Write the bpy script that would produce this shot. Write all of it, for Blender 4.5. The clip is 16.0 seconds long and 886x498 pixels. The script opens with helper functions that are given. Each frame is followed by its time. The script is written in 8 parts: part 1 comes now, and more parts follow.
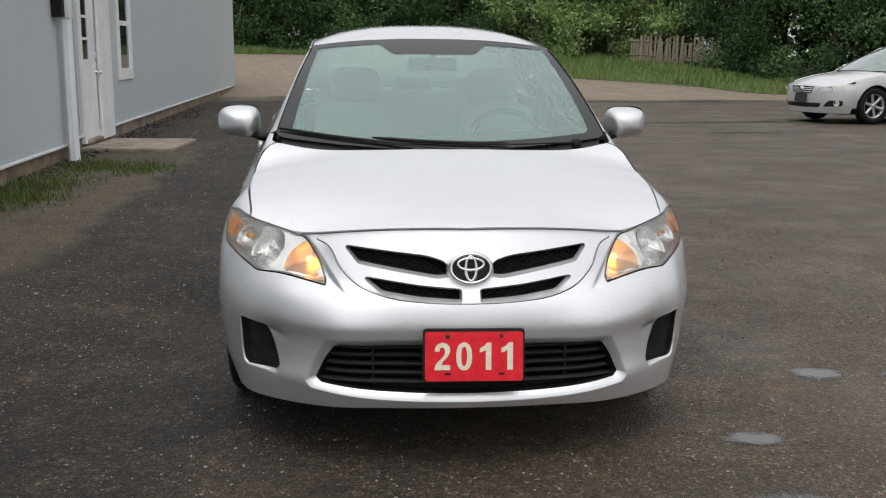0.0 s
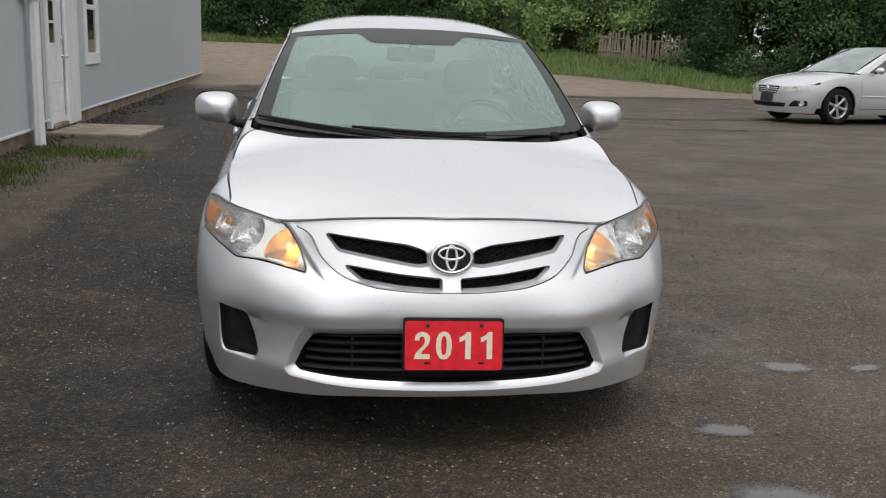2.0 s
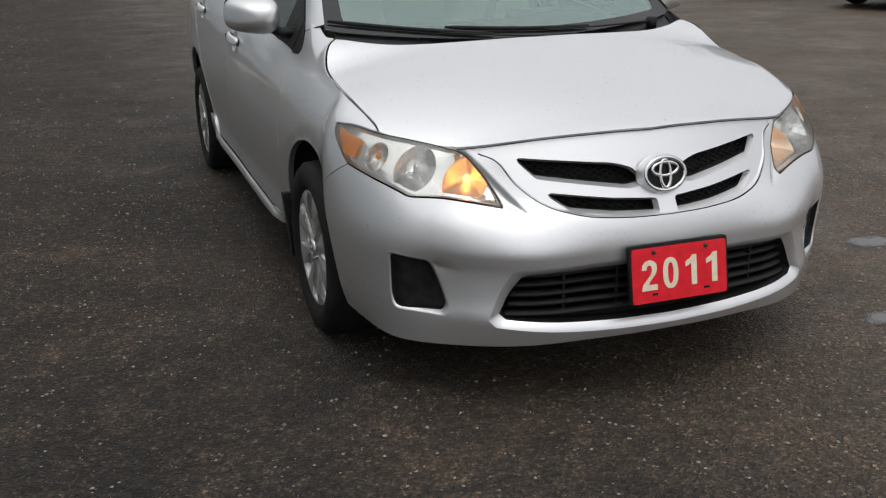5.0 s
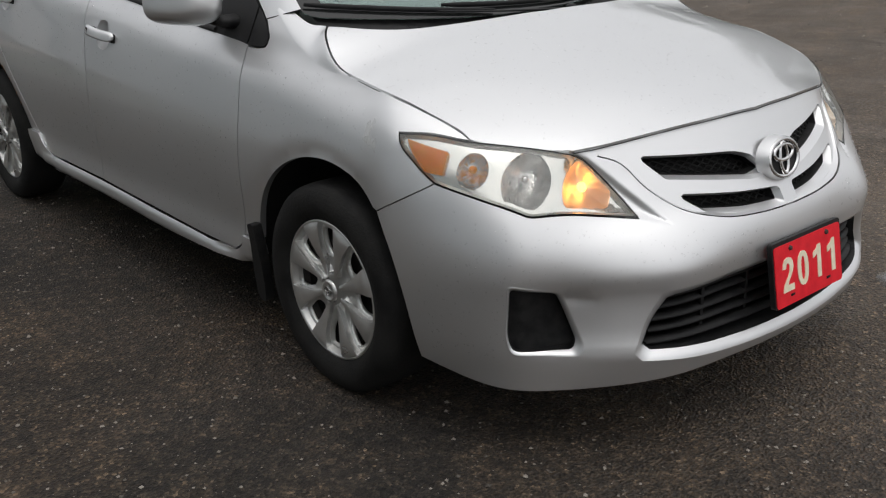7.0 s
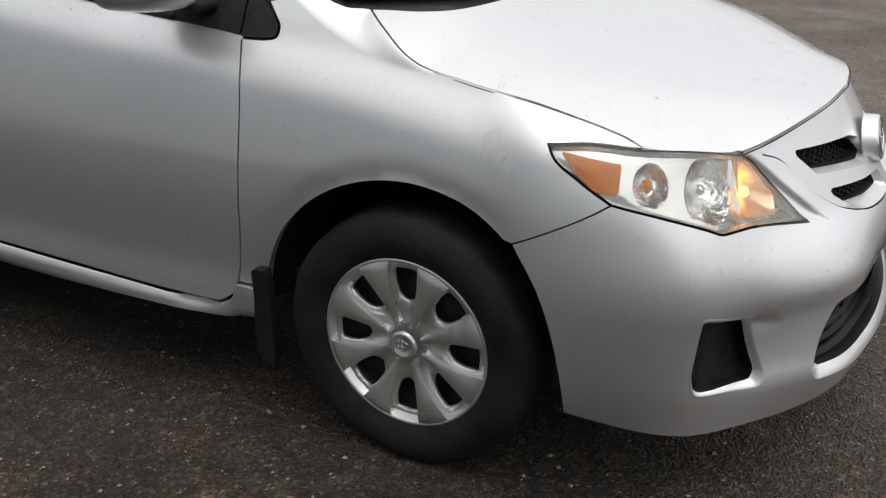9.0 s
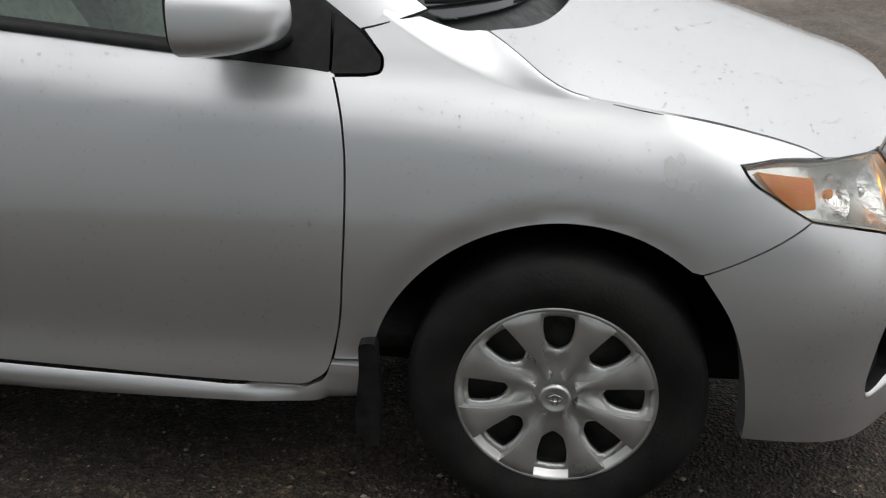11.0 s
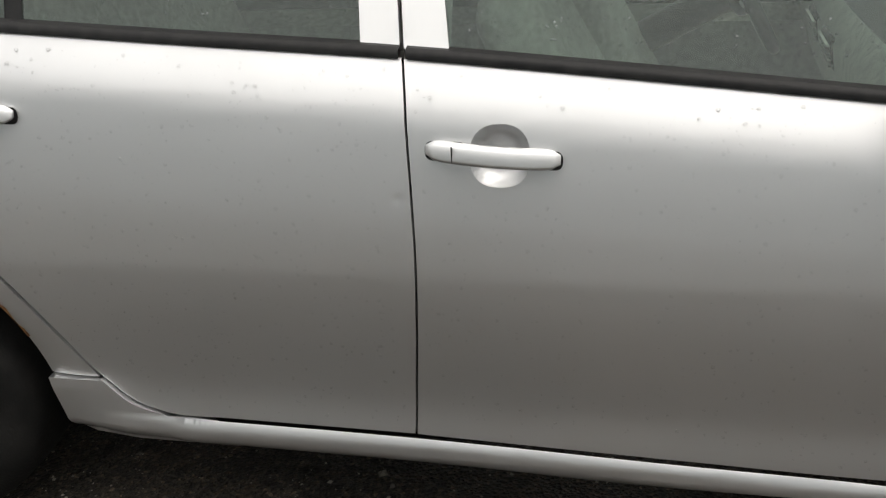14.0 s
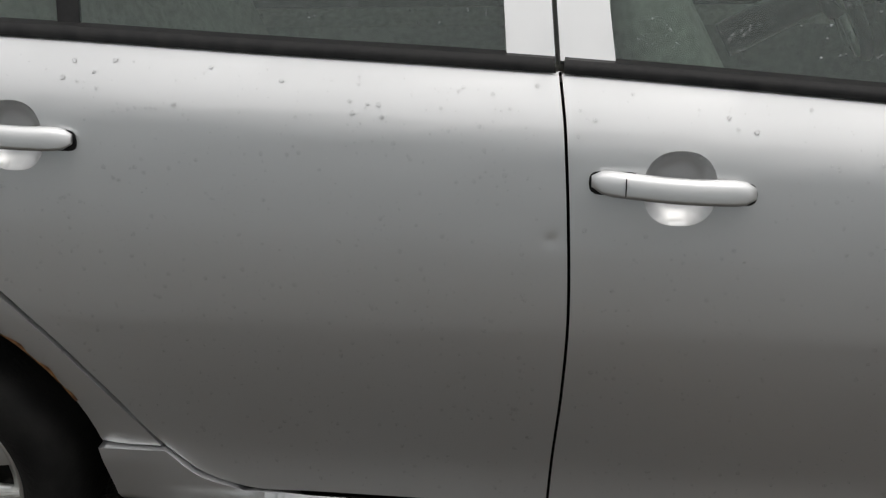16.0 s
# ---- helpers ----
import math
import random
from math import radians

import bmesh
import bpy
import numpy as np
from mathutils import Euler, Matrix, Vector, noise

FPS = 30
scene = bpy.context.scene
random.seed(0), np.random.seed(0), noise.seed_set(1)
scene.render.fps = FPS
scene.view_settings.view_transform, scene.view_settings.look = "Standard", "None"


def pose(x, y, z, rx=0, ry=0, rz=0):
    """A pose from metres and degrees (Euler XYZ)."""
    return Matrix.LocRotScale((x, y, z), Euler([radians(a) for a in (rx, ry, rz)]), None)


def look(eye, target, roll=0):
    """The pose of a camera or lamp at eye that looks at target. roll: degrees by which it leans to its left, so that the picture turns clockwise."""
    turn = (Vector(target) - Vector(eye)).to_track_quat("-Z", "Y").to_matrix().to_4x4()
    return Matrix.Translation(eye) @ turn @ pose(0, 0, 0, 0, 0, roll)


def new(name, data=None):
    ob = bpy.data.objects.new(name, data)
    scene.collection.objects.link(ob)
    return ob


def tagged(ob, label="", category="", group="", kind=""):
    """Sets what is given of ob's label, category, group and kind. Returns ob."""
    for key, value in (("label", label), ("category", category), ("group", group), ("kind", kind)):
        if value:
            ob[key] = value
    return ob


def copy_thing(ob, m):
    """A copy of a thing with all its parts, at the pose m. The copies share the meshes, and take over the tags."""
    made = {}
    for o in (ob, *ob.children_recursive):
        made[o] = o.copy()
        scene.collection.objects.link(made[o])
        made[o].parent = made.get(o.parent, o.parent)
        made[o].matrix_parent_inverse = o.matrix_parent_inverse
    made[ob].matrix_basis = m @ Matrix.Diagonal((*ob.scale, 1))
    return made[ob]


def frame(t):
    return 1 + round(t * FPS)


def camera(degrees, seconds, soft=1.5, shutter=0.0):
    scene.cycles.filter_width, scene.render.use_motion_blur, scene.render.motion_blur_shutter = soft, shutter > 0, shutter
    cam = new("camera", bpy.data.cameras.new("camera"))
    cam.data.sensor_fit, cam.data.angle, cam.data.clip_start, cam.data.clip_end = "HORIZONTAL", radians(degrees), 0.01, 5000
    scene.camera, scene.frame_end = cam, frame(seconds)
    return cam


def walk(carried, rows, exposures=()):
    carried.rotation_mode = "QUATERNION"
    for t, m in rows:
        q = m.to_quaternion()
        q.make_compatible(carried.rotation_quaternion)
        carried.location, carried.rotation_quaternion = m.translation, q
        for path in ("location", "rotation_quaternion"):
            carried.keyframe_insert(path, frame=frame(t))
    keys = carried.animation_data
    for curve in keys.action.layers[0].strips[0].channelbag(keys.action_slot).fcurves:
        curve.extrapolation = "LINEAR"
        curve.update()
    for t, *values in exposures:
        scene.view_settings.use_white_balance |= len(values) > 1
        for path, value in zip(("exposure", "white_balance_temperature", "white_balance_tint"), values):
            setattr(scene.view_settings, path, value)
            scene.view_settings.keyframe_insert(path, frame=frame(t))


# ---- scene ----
cam = camera(48.5, 16.0, 1.2)
PATH = [
    (0, (-0.369, -3.91, 1.335), (-0.193, -1.957, 0.946), 0.5),
    (0.5, (-0.371, -3.921, 1.346), (-0.199, -1.964, 0.969), 0.6),
    (1, (-0.376, -3.921, 1.335), (-0.2, -1.964, 0.964), 0.7),
    (1.5, (-0.383, -3.925, 1.337), (-0.195, -1.971, 0.956), 0.9),
    (2, (-0.422, -3.915, 1.325), (-0.175, -1.972, 0.923), 1.8),
    (2.5, (-0.587, -3.869, 1.33), (-0.192, -1.959, 0.889), 2.1),
    (3, (-0.76, -3.817, 1.321), (-0.288, -1.929, 0.857), 1.7),
    (3.5, (-0.893, -3.663, 1.324), (-0.368, -1.792, 0.852), -0.0),
    (4, (-1.073, -3.488, 1.328), (-0.471, -1.651, 0.820), -0.3),
    (4.5, (-1.368, -3.352, 1.334), (-0.701, -1.559, 0.753), 0.3),
    (5, (-1.560, -3.157, 1.349), (-0.891, -1.381, 0.717), -1.0),
    (5.2, (-1.629, -3.033, 1.355), (-0.947, -1.265, 0.717), -1.2),
    (7.3, (-2.317, -1.93, 1.325), (-1.002, -0.611, 0.596), -1.0),
    (7.5, (-2.376, -1.818, 1.325), (-1.007, -0.571, 0.57), -0.4),
    (8, (-2.459, -1.563, 1.313), (-1.008, -0.427, 0.535), 0.4),
    (8.5, (-2.463, -1.253, 1.323), (-0.936, -0.212, 0.56), 0.8),
    (8.7, (-2.488, -1.129, 1.31), (-0.914, -0.159, 0.546), 0.6),
    (10.8, (-2.481, 0.0, 1.35), (-0.690, 0.190, 0.490), 0.5),
    (11, (-2.488, 0.02, 1.364), (-0.687, 0.241, 0.529), 0.1),
    (11.5, (-2.434, 0.142, 1.397), (-0.625, 0.55, 0.646), -1.8),
    (12, (-2.348, 0.328, 1.421), (-0.576, 0.851, 0.655), -3.3),
    (12.5, (-2.351, 0.521, 1.423), (-0.587, 0.981, 0.601), -3.3),
    (13, (-2.396, 0.695, 1.433), (-0.627, 1.092, 0.589), -3.3),
    (13.5, (-2.383, 0.867, 1.421), (-0.622, 1.286, 0.57), -3.6),
    (14, (-2.323, 1.066, 1.414), (-0.563, 1.483, 0.561), -3.7),
    (14.5, (-2.3, 1.234, 1.419), (-0.507, 1.507, 0.576), -2.8),
    (15, (-2.271, 1.373, 1.425), (-0.45, 1.521, 0.61), -2.2),
    (15.5, (-2.154, 1.427, 1.403), (-0.337, 1.591, 0.584), -1.9),
    (16, (-2.113, 1.448, 1.386), (-0.331, 1.72, 0.518), -2.4),
]
walk(cam, [(t, look(eye, target, roll)) for t, eye, target, roll in PATH], [(0, 0.32, 6380, 10), (5, 0.14, 6400, 10), (7.5, 0.16, 6500, 10), (8.5, 0.40, 6500, 10), (11, 0.30, 6500, 9), (12, 0.20, 6450, 9), (12.5, 0.59, 6650, 9), (13.5, 0.80, 6850, 9), (14.5, 0.77, 6900, 9), (15, 0.55, 6900, 9), (16, 0.28, 6650, 9)])

# ---- world and light: an overcast day ----
world = bpy.data.worlds.new("overcast")
scene.world = world
world.use_nodes = True
wn, wl = world.node_tree.nodes, world.node_tree.links
sky = wn.new("ShaderNodeTexSky")
sky.sky_type, sky.sun_disc = "NISHITA", False
sky.sun_elevation, sky.sun_rotation = radians(77), radians(195)
sky.air_density, sky.dust_density, sky.ozone_density = 1.0, 6.0, 0.6
grey_sky = wn.new("ShaderNodeHueSaturation")
grey_sky.inputs["Saturation"].default_value = 0.22
wl.new(sky.outputs[0], grey_sky.inputs["Color"])
clouds = wn.new("ShaderNodeMix")  # an even cloud layer before the sky
clouds.data_type = "RGBA"
clouds.inputs["Factor"].default_value = 0.6
clouds.inputs["B"].default_value = (4.9, 4.92, 5.0, 1)
wl.new(grey_sky.outputs[0], clouds.inputs["A"])
wl.new(clouds.outputs["Result"], wn["Background"].inputs["Color"])
wn["Background"].inputs["Strength"].default_value = 0.15
sun = new("sun", bpy.data.lights.new("sun", "SUN"))
sun.data.energy, sun.data.angle, sun.data.color = 0.5, radians(120), (1.0, 0.97, 0.93)
sun.matrix_world = look((0, 0, 30), (1.8, 6.7, 0))


# ---- small tools ----
def link(bm, name, material, parent=None, smooth=True):
    mesh = bpy.data.meshes.new(name)
    bm.to_mesh(mesh)
    bm.free()
    if smooth:
        mesh.polygons.foreach_set("use_smooth", [True] * len(mesh.polygons))
    if material:
        mesh.materials.append(material)
    ob = new(name, mesh)
    ob.parent = parent
    return ob


def part(name, bm, material, parent, label="", smooth=True):
    ob = link(bm, name, material, parent, smooth)
    if label:
        ob["label"] = label
    return ob


def empty(name, m=None):
    ob = new(name)
    ob.empty_display_size = 0.2
    if m is not None:
        ob.matrix_world = m
    return ob


def mesh_part(name, verts, faces, material, parent=None, smooth=True, label=""):
    mesh = bpy.data.meshes.new(name)
    mesh.from_pydata([tuple(map(float, v)) for v in verts], [], [tuple(map(int, f)) for f in faces])
    mesh.polygons.foreach_set("use_smooth", [smooth] * len(mesh.polygons))
    if material:
        mesh.materials.append(material)
    mesh.update()
    ob = new(name, mesh)
    ob.parent = parent
    if label:
        ob["label"] = label
    return ob


def box(bm, x0, x1, y0, y1, z0, z1, bevel=0.0, segments=2, m=None):
    """A box, with rounded edges where bevel is given, added to bm."""
    made = bmesh.ops.create_cube(bm, size=1.0)["verts"]
    for v in made:
        v.co = Vector(((x0 + x1) / 2 + v.co.x * (x1 - x0), (y0 + y1) / 2 + v.co.y * (y1 - y0), (z0 + z1) / 2 + v.co.z * (z1 - z0)))
    if bevel:
        edges = list({e for v in made for e in v.link_edges})
        out = bmesh.ops.bevel(bm, geom=edges, offset=bevel, segments=segments, affect="EDGES", profile=0.5)
        made = list({v for f in out["faces"] for v in f.verts} | {v for v in made if v.is_valid})
    if m is not None:
        bmesh.ops.transform(bm, matrix=m, verts=made)
    return made


def boxed(*a, **k):
    bm = bmesh.new()
    box(bm, *a, **k)
    return bm


def lathe(bm, profile, steps=48, axis="x", m=None):
    """Turns a profile of (along, radius) about an axis."""
    rings = []
    for a, r in profile:
        ring = []
        for i in range(steps):
            t = 2 * math.pi * i / steps
            co = Vector((a, r * math.cos(t), r * math.sin(t)))
            if axis == "z":
                co = Vector((r * math.cos(t), r * math.sin(t), a))
            if axis == "y":
                co = Vector((r * math.cos(t), a, r * math.sin(t)))
            ring.append(bm.verts.new(m @ co if m is not None else co))
        rings.append(ring)
    for a, b in zip(rings, rings[1:]):
        for i in range(steps):
            j = (i + 1) % steps
            bm.faces.new((a[i], a[j], b[j], b[i]))
    return rings


def tube(bm, pts, radius, steps=8, squash=1.0):
    """A round bar along points; radius may be a list."""
    pts = [Vector(p) for p in pts]
    rings = []
    for i, p in enumerate(pts):
        d = (pts[min(i + 1, len(pts) - 1)] - pts[max(i - 1, 0)]).normalized()
        side = d.cross(Vector((0, 0, 1)))
        side = side.normalized() if side.length > 1e-3 else Vector((1, 0, 0))
        up = side.cross(d)
        r = radius[i] if isinstance(radius, (list, tuple)) else radius
        rings.append([bm.verts.new(p + side * r * math.cos(a) + up * r * squash * math.sin(a)) for a in [2 * math.pi * k / steps for k in range(steps)]])
    for a, b in zip(rings, rings[1:]):
        for k in range(steps):
            bm.faces.new((a[k], a[(k + 1) % steps], b[(k + 1) % steps], b[k]))
    bm.faces.new(rings[0][::-1])
    bm.faces.new(rings[-1])


def curve1(xs, ys):
    """A smooth function through (xs, ys)."""
    xs, ys = np.asarray(xs, float), np.asarray(ys, float)
    h, d = np.diff(xs), np.diff(ys) / np.diff(xs)
    m = np.empty_like(ys)
    m[0], m[-1] = d[0], d[-1]
    w = h[1:] / (h[1:] + h[:-1])
    m[1:-1] = w * d[:-1] + (1 - w) * d[1:]

    def f(x):
        x = np.asarray(x, float)
        i = np.clip(np.searchsorted(xs, x) - 1, 0, len(xs) - 2)
        t = (x - xs[i]) / h[i]
        inside = np.clip(t, 0, 1)
        t2, t3 = inside * inside, inside ** 3
        v = (2 * t3 - 3 * t2 + 1) * ys[i] + (t3 - 2 * t2 + inside) * h[i] * m[i] + (3 * t2 - 2 * t3) * ys[i + 1] + (t3 - t2) * h[i] * m[i + 1]
        return v + np.where(t < 0, t * h[i] * m[i], 0) + np.where(t > 1, (t - 1) * h[i] * m[i + 1], 0)
    return f


def spline(pts, n=8):
    """Points along a smooth curve through pts."""
    p = np.asarray(pts, float)
    t = np.concatenate([[0], np.cumsum(np.maximum(np.linalg.norm(np.diff(p, axis=0), axis=1), 1e-5))])
    s = np.concatenate([np.linspace(a, b, n, endpoint=False) for a, b in zip(t, t[1:])] + [[t[-1]]])
    if len(p) == 2:
        return np.stack([np.interp(s, t, p[:, k]) for k in range(p.shape[1])], 1)
    return np.stack([curve1(t, p[:, k])(s) for k in range(p.shape[1])], 1)


def loop(*segments):
    """One closed outline from pieces of curve laid end to end."""
    out = []
    for s in segments:
        for p in np.asarray(s, float):
            if not out or np.linalg.norm(out[-1] - p) > 1e-4:
                out.append(p)
    if np.linalg.norm(out[0] - out[-1]) < 1e-4:
        out.pop()
    return np.array(out)


def evened(poly, step):
    """The outline with no side longer than step."""
    out = []
    for a, b in zip(poly, np.roll(poly, -1, 0)):
        k = max(1, int(math.ceil(np.linalg.norm(b - a) / step)))
        out += [a + (b - a) * i / k for i in range(k)]
    return np.array(out)


def rounded(pts, r, n=5):
    """A polygon with rounded corners."""
    pts = np.asarray(pts, float)
    rs = r if isinstance(r, (list, tuple)) else [r] * len(pts)
    out = []
    for i, p in enumerate(pts):
        a, b = pts[i - 1] - p, pts[(i + 1) % len(pts)] - p
        la, lb = np.linalg.norm(a), np.linalg.norm(b)
        q = min(rs[i], la * 0.45, lb * 0.45)
        s, e = p + a / la * q, p + b / lb * q
        out += [(1 - t) ** 2 * s + 2 * t * (1 - t) * p + t * t * e for t in np.linspace(0, 1, n)]
    return np.array(out)


def area2(poly):
    x, y = poly[:, 0], poly[:, 1]
    return 0.5 * np.sum(x * np.roll(y, -1) - y * np.roll(x, -1))


def inset(poly, g):
    """The outline drawn in by g."""
    poly = np.asarray(poly, float)
    if area2(poly) < 0:
        poly = poly[::-1]
    e = np.roll(poly, -1, 0) - poly
    n = np.stack([-e[:, 1], e[:, 0]], 1) / np.maximum(np.linalg.norm(e, axis=1), 1e-9)[:, None]
    v = n + np.roll(n, 1, 0)
    k = np.maximum(np.sum(v * v, 1) / 2, 0.25)
    return poly + v / k[:, None] * g


def contains(poly, q):
    x, y = q[:, 0], q[:, 1]
    res = np.zeros(len(q), bool)
    for (x0, y0), (x1, y1) in zip(poly, np.roll(poly, -1, 0)):
        if y0 != y1:
            res ^= ((y0 > y) != (y1 > y)) & (x < (x1 - x0) * (y - y0) / (y1 - y0) + x0)
    return res


from mathutils.geometry import delaunay_2d_cdt


def sheet(outline, holes=(), step=0.03, extra=()):
    """Triangles that fill an outline, less its holes: points, triangles, and the rims as lists of indices."""
    rims = [evened(np.asarray(r, float), step) for r in (outline, *holes)]
    pts, edges, n = [], [], 0
    for r in rims:
        pts += [Vector(p) for p in r]
        edges += [(n + i, n + (i + 1) % len(r)) for i in range(len(r))]
        n += len(r)
    lo, hi = rims[0].min(0), rims[0].max(0)
    gx, gy = np.meshgrid(np.arange(lo[0] + step / 2, hi[0], step), np.arange(lo[1] + step / 2, hi[1], step))
    gx = gx + (np.arange(gx.shape[0])[:, None] % 2) * step * 0.5
    q = np.stack([gx.ravel(), gy.ravel()], 1)
    ok = contains(rims[0], q)
    for r in rims[1:]:
        ok &= ~contains(r, q)
    q = q[ok]
    rim = np.concatenate(rims)
    if len(q):
        near = np.concatenate([np.min(np.sum((c[:, None] - rim[None]) ** 2, 2), 1) for c in np.array_split(q, max(1, len(q) // 400))])
        q = q[near > (step * 0.45) ** 2]
    if len(extra):
        x = np.asarray(extra, float)
        far = np.concatenate([np.min(np.sum((c[:, None] - x[None]) ** 2, 2), 1) for c in np.array_split(q, max(1, len(q) // 200))])
        q = q[far > (step * 0.6) ** 2]
        x = x[contains(rims[0], x)]
        for r in rims[1:]:
            x = x[~contains(r, x)]
        x = x[np.min(np.sum((x[:, None] - rim[None]) ** 2, 2), 1) > 0.002 ** 2]
        q = np.vstack([q, x])
    pts += [Vector(p) for p in q]
    co, _, tri, *_ = delaunay_2d_cdt(pts, edges, [], 0, 1e-6)
    co = np.array([tuple(c) for c in co])
    tri = np.array([t for t in tri if len(t) == 3])
    mid = co[tri].mean(1)
    ok = contains(rims[0], mid)
    for r in rims[1:]:
        ok &= ~contains(r, mid)
    tri = tri[ok]
    count = {}
    for t in tri:
        for a, b in ((t[0], t[1]), (t[1], t[2]), (t[2], t[0])):
            count[(min(a, b), max(a, b))] = (a, b) if (min(a, b), max(a, b)) not in count else None
    border = [e for e in count.values() if e is not None]
    return co, tri, border


def panel(name, outline, f, material, parent=None, holes=(), step=0.03, gap=0.0, depth=0.012, label="", away=None, extra=()):
    """A panel cut to an outline from the surface f, with edges turned in by depth. away: a point on its inner side."""
    outline = inset(outline, gap) if gap else np.asarray(outline, float)
    co, tri, border = sheet(outline, holes, step, extra)
    p = f(co)
    inner = np.array(away if away is not None else (0, 1.3, 0.5), float)
    n = np.cross(p[tri[:, 1]] - p[tri[:, 0]], p[tri[:, 2]] - p[tri[:, 0]])
    if np.sum(n * (p[tri].mean(1) - inner)) < 0:
        tri, n, border = tri[:, ::-1], -n, [(b, a) for a, b in border]
    e = 0.002
    vn = np.cross(f(co + [e, 0]) - f(co - [e, 0]), f(co + [0, e]) - f(co - [0, e]))
    vn /= np.maximum(np.linalg.norm(vn, axis=1), 1e-9)[:, None]
    if np.sum(vn * (p - inner)) < 0:
        vn = -vn
    normals = [tuple(v) for v in vn]
    verts, faces = [tuple(v) for v in p], [tuple(t) for t in tri]
    if depth:
        top, low = {}, {}
        for a, b in border:
            tangent = p[b] - p[a]
            for v in (a, b):
                if v not in top:
                    edge = np.cross(tangent, vn[v])
                    edge = edge / max(np.linalg.norm(edge), 1e-9)
                    normals += [tuple(edge), tuple(edge)]
                    top[v] = len(verts)
                    verts.append(tuple(p[v]))
                    low[v] = len(verts)
                    verts.append(tuple(p[v] - vn[v] * depth))
            faces.append((top[b], top[a], low[a], low[b]))
    ob = mesh_part(name, verts, faces, material, parent, True, label)
    ob.data.normals_split_custom_set_from_vertices(normals)
    return ob


def strip(name, a, b, material, parent=None, bulge=0.0, rows=4, away=(0, 1.3, 0.5), label="", depth=0.0):
    """A band of surface between two curves of equally many points."""
    a, b = np.asarray(a, float), np.asarray(b, float)
    verts, faces, m = [], [], len(a)
    out = (a + b) / 2 - np.array(away, float)
    out /= np.linalg.norm(out, axis=1)[:, None]
    for i in range(rows + 1):
        t = i / rows
        verts += list(a * (1 - t) + b * t + out * bulge * 4 * t * (1 - t))
    for i in range(rows):
        for j in range(m - 1):
            faces.append((i * m + j, i * m + j + 1, (i + 1) * m + j + 1, (i + 1) * m + j))
    v = np.array(verts)
    f0 = np.array(faces)
    n = np.cross(v[f0[:, 1]] - v[f0[:, 0]], v[f0[:, 3]] - v[f0[:, 0]])
    if np.sum(n * (v[f0].mean(1) - np.array(away))) < 0:
        faces = [f[::-1] for f in faces]
    return mesh_part(name, verts, faces, material, parent, True, label)


# ---- materials ----
def material(name, color=(0.5, 0.5, 0.5), rough=0.5, metal=0.0, **k):
    m = bpy.data.materials.new(name)
    m.use_nodes = True
    b = m.node_tree.nodes["Principled BSDF"]
    b.inputs["Base Color"].default_value = (*color, 1)
    b.inputs["Roughness"].default_value = rough
    b.inputs["Metallic"].default_value = metal
    for key, v in k.items():
        b.inputs[key.replace("_", " ")].default_value = v
    return m


def nodes(m):
    t = m.node_tree
    return t.nodes, t.links, t.nodes["Principled BSDF"]


def noise_mix(m, scale, c1, c2, lo=0.35, hi=0.65, detail=6.0, coords="Object", bump=0.0, bump_scale=None, rough=None, stretch=None):
    """Colour from a noise between c1 and c2, with relief and gloss that vary with a finer noise."""
    n, l, b = nodes(m)
    tc = n.new("ShaderNodeTexCoord")
    src = tc.outputs[coords]
    if stretch:
        mp = n.new("ShaderNodeMapping")
        mp.inputs["Scale"].default_value = stretch
        l.new(src, mp.inputs[0])
        src = mp.outputs[0]
    no = n.new("ShaderNodeTexNoise")
    no.inputs["Scale"].default_value, no.inputs["Detail"].default_value = scale, detail
    l.new(src, no.inputs["Vector"])
    ramp = n.new("ShaderNodeValToRGB")
    ramp.color_ramp.elements[0].position, ramp.color_ramp.elements[1].position = lo, hi
    ramp.color_ramp.elements[0].color, ramp.color_ramp.elements[1].color = (*c1, 1), (*c2, 1)
    l.new(no.outputs["Fac"], ramp.inputs[0])
    l.new(ramp.outputs[0], b.inputs["Base Color"])
    if bump:
        n2 = n.new("ShaderNodeTexNoise")
        n2.inputs["Scale"].default_value, n2.inputs["Detail"].default_value = bump_scale or scale * 6, 4
        l.new(src, n2.inputs["Vector"])
        bp = n.new("ShaderNodeBump")
        bp.inputs["Strength"].default_value, bp.inputs["Distance"].default_value = bump, 0.01
        l.new(n2.outputs["Fac"], bp.inputs["Height"])
        l.new(bp.outputs[0], b.inputs["Normal"])
    if rough:
        mr = n.new("ShaderNodeMapRange")
        mr.inputs["To Min"].default_value, mr.inputs["To Max"].default_value = rough
        mr.inputs["From Min"].default_value, mr.inputs["From Max"].default_value = 0.3, 0.7
        l.new(no.outputs["Fac"], mr.inputs["Value"])
        l.new(mr.outputs[0], b.inputs["Roughness"])
    return m


def car_paint(name, color, metal=0.84):
    m = material(name, color, 0.42, metal, Coat_Weight=1.0, Coat_Roughness=0.03)
    n, l, b = nodes(m)
    tc = n.new("ShaderNodeTexCoord")
    no = n.new("ShaderNodeTexNoise")
    no.inputs["Scale"].default_value, no.inputs["Detail"].default_value = 1.2, 2
    l.new(tc.outputs["Object"], no.inputs["Vector"])
    mr = n.new("ShaderNodeMapRange")
    mr.inputs["From Min"].default_value, mr.inputs["From Max"].default_value = 0.3, 0.7
    mr.inputs["To Min"].default_value, mr.inputs["To Max"].default_value = 0.40, 0.46
    l.new(no.outputs["Fac"], mr.inputs["Value"])
    l.new(mr.outputs[0], b.inputs["Roughness"])
    return m


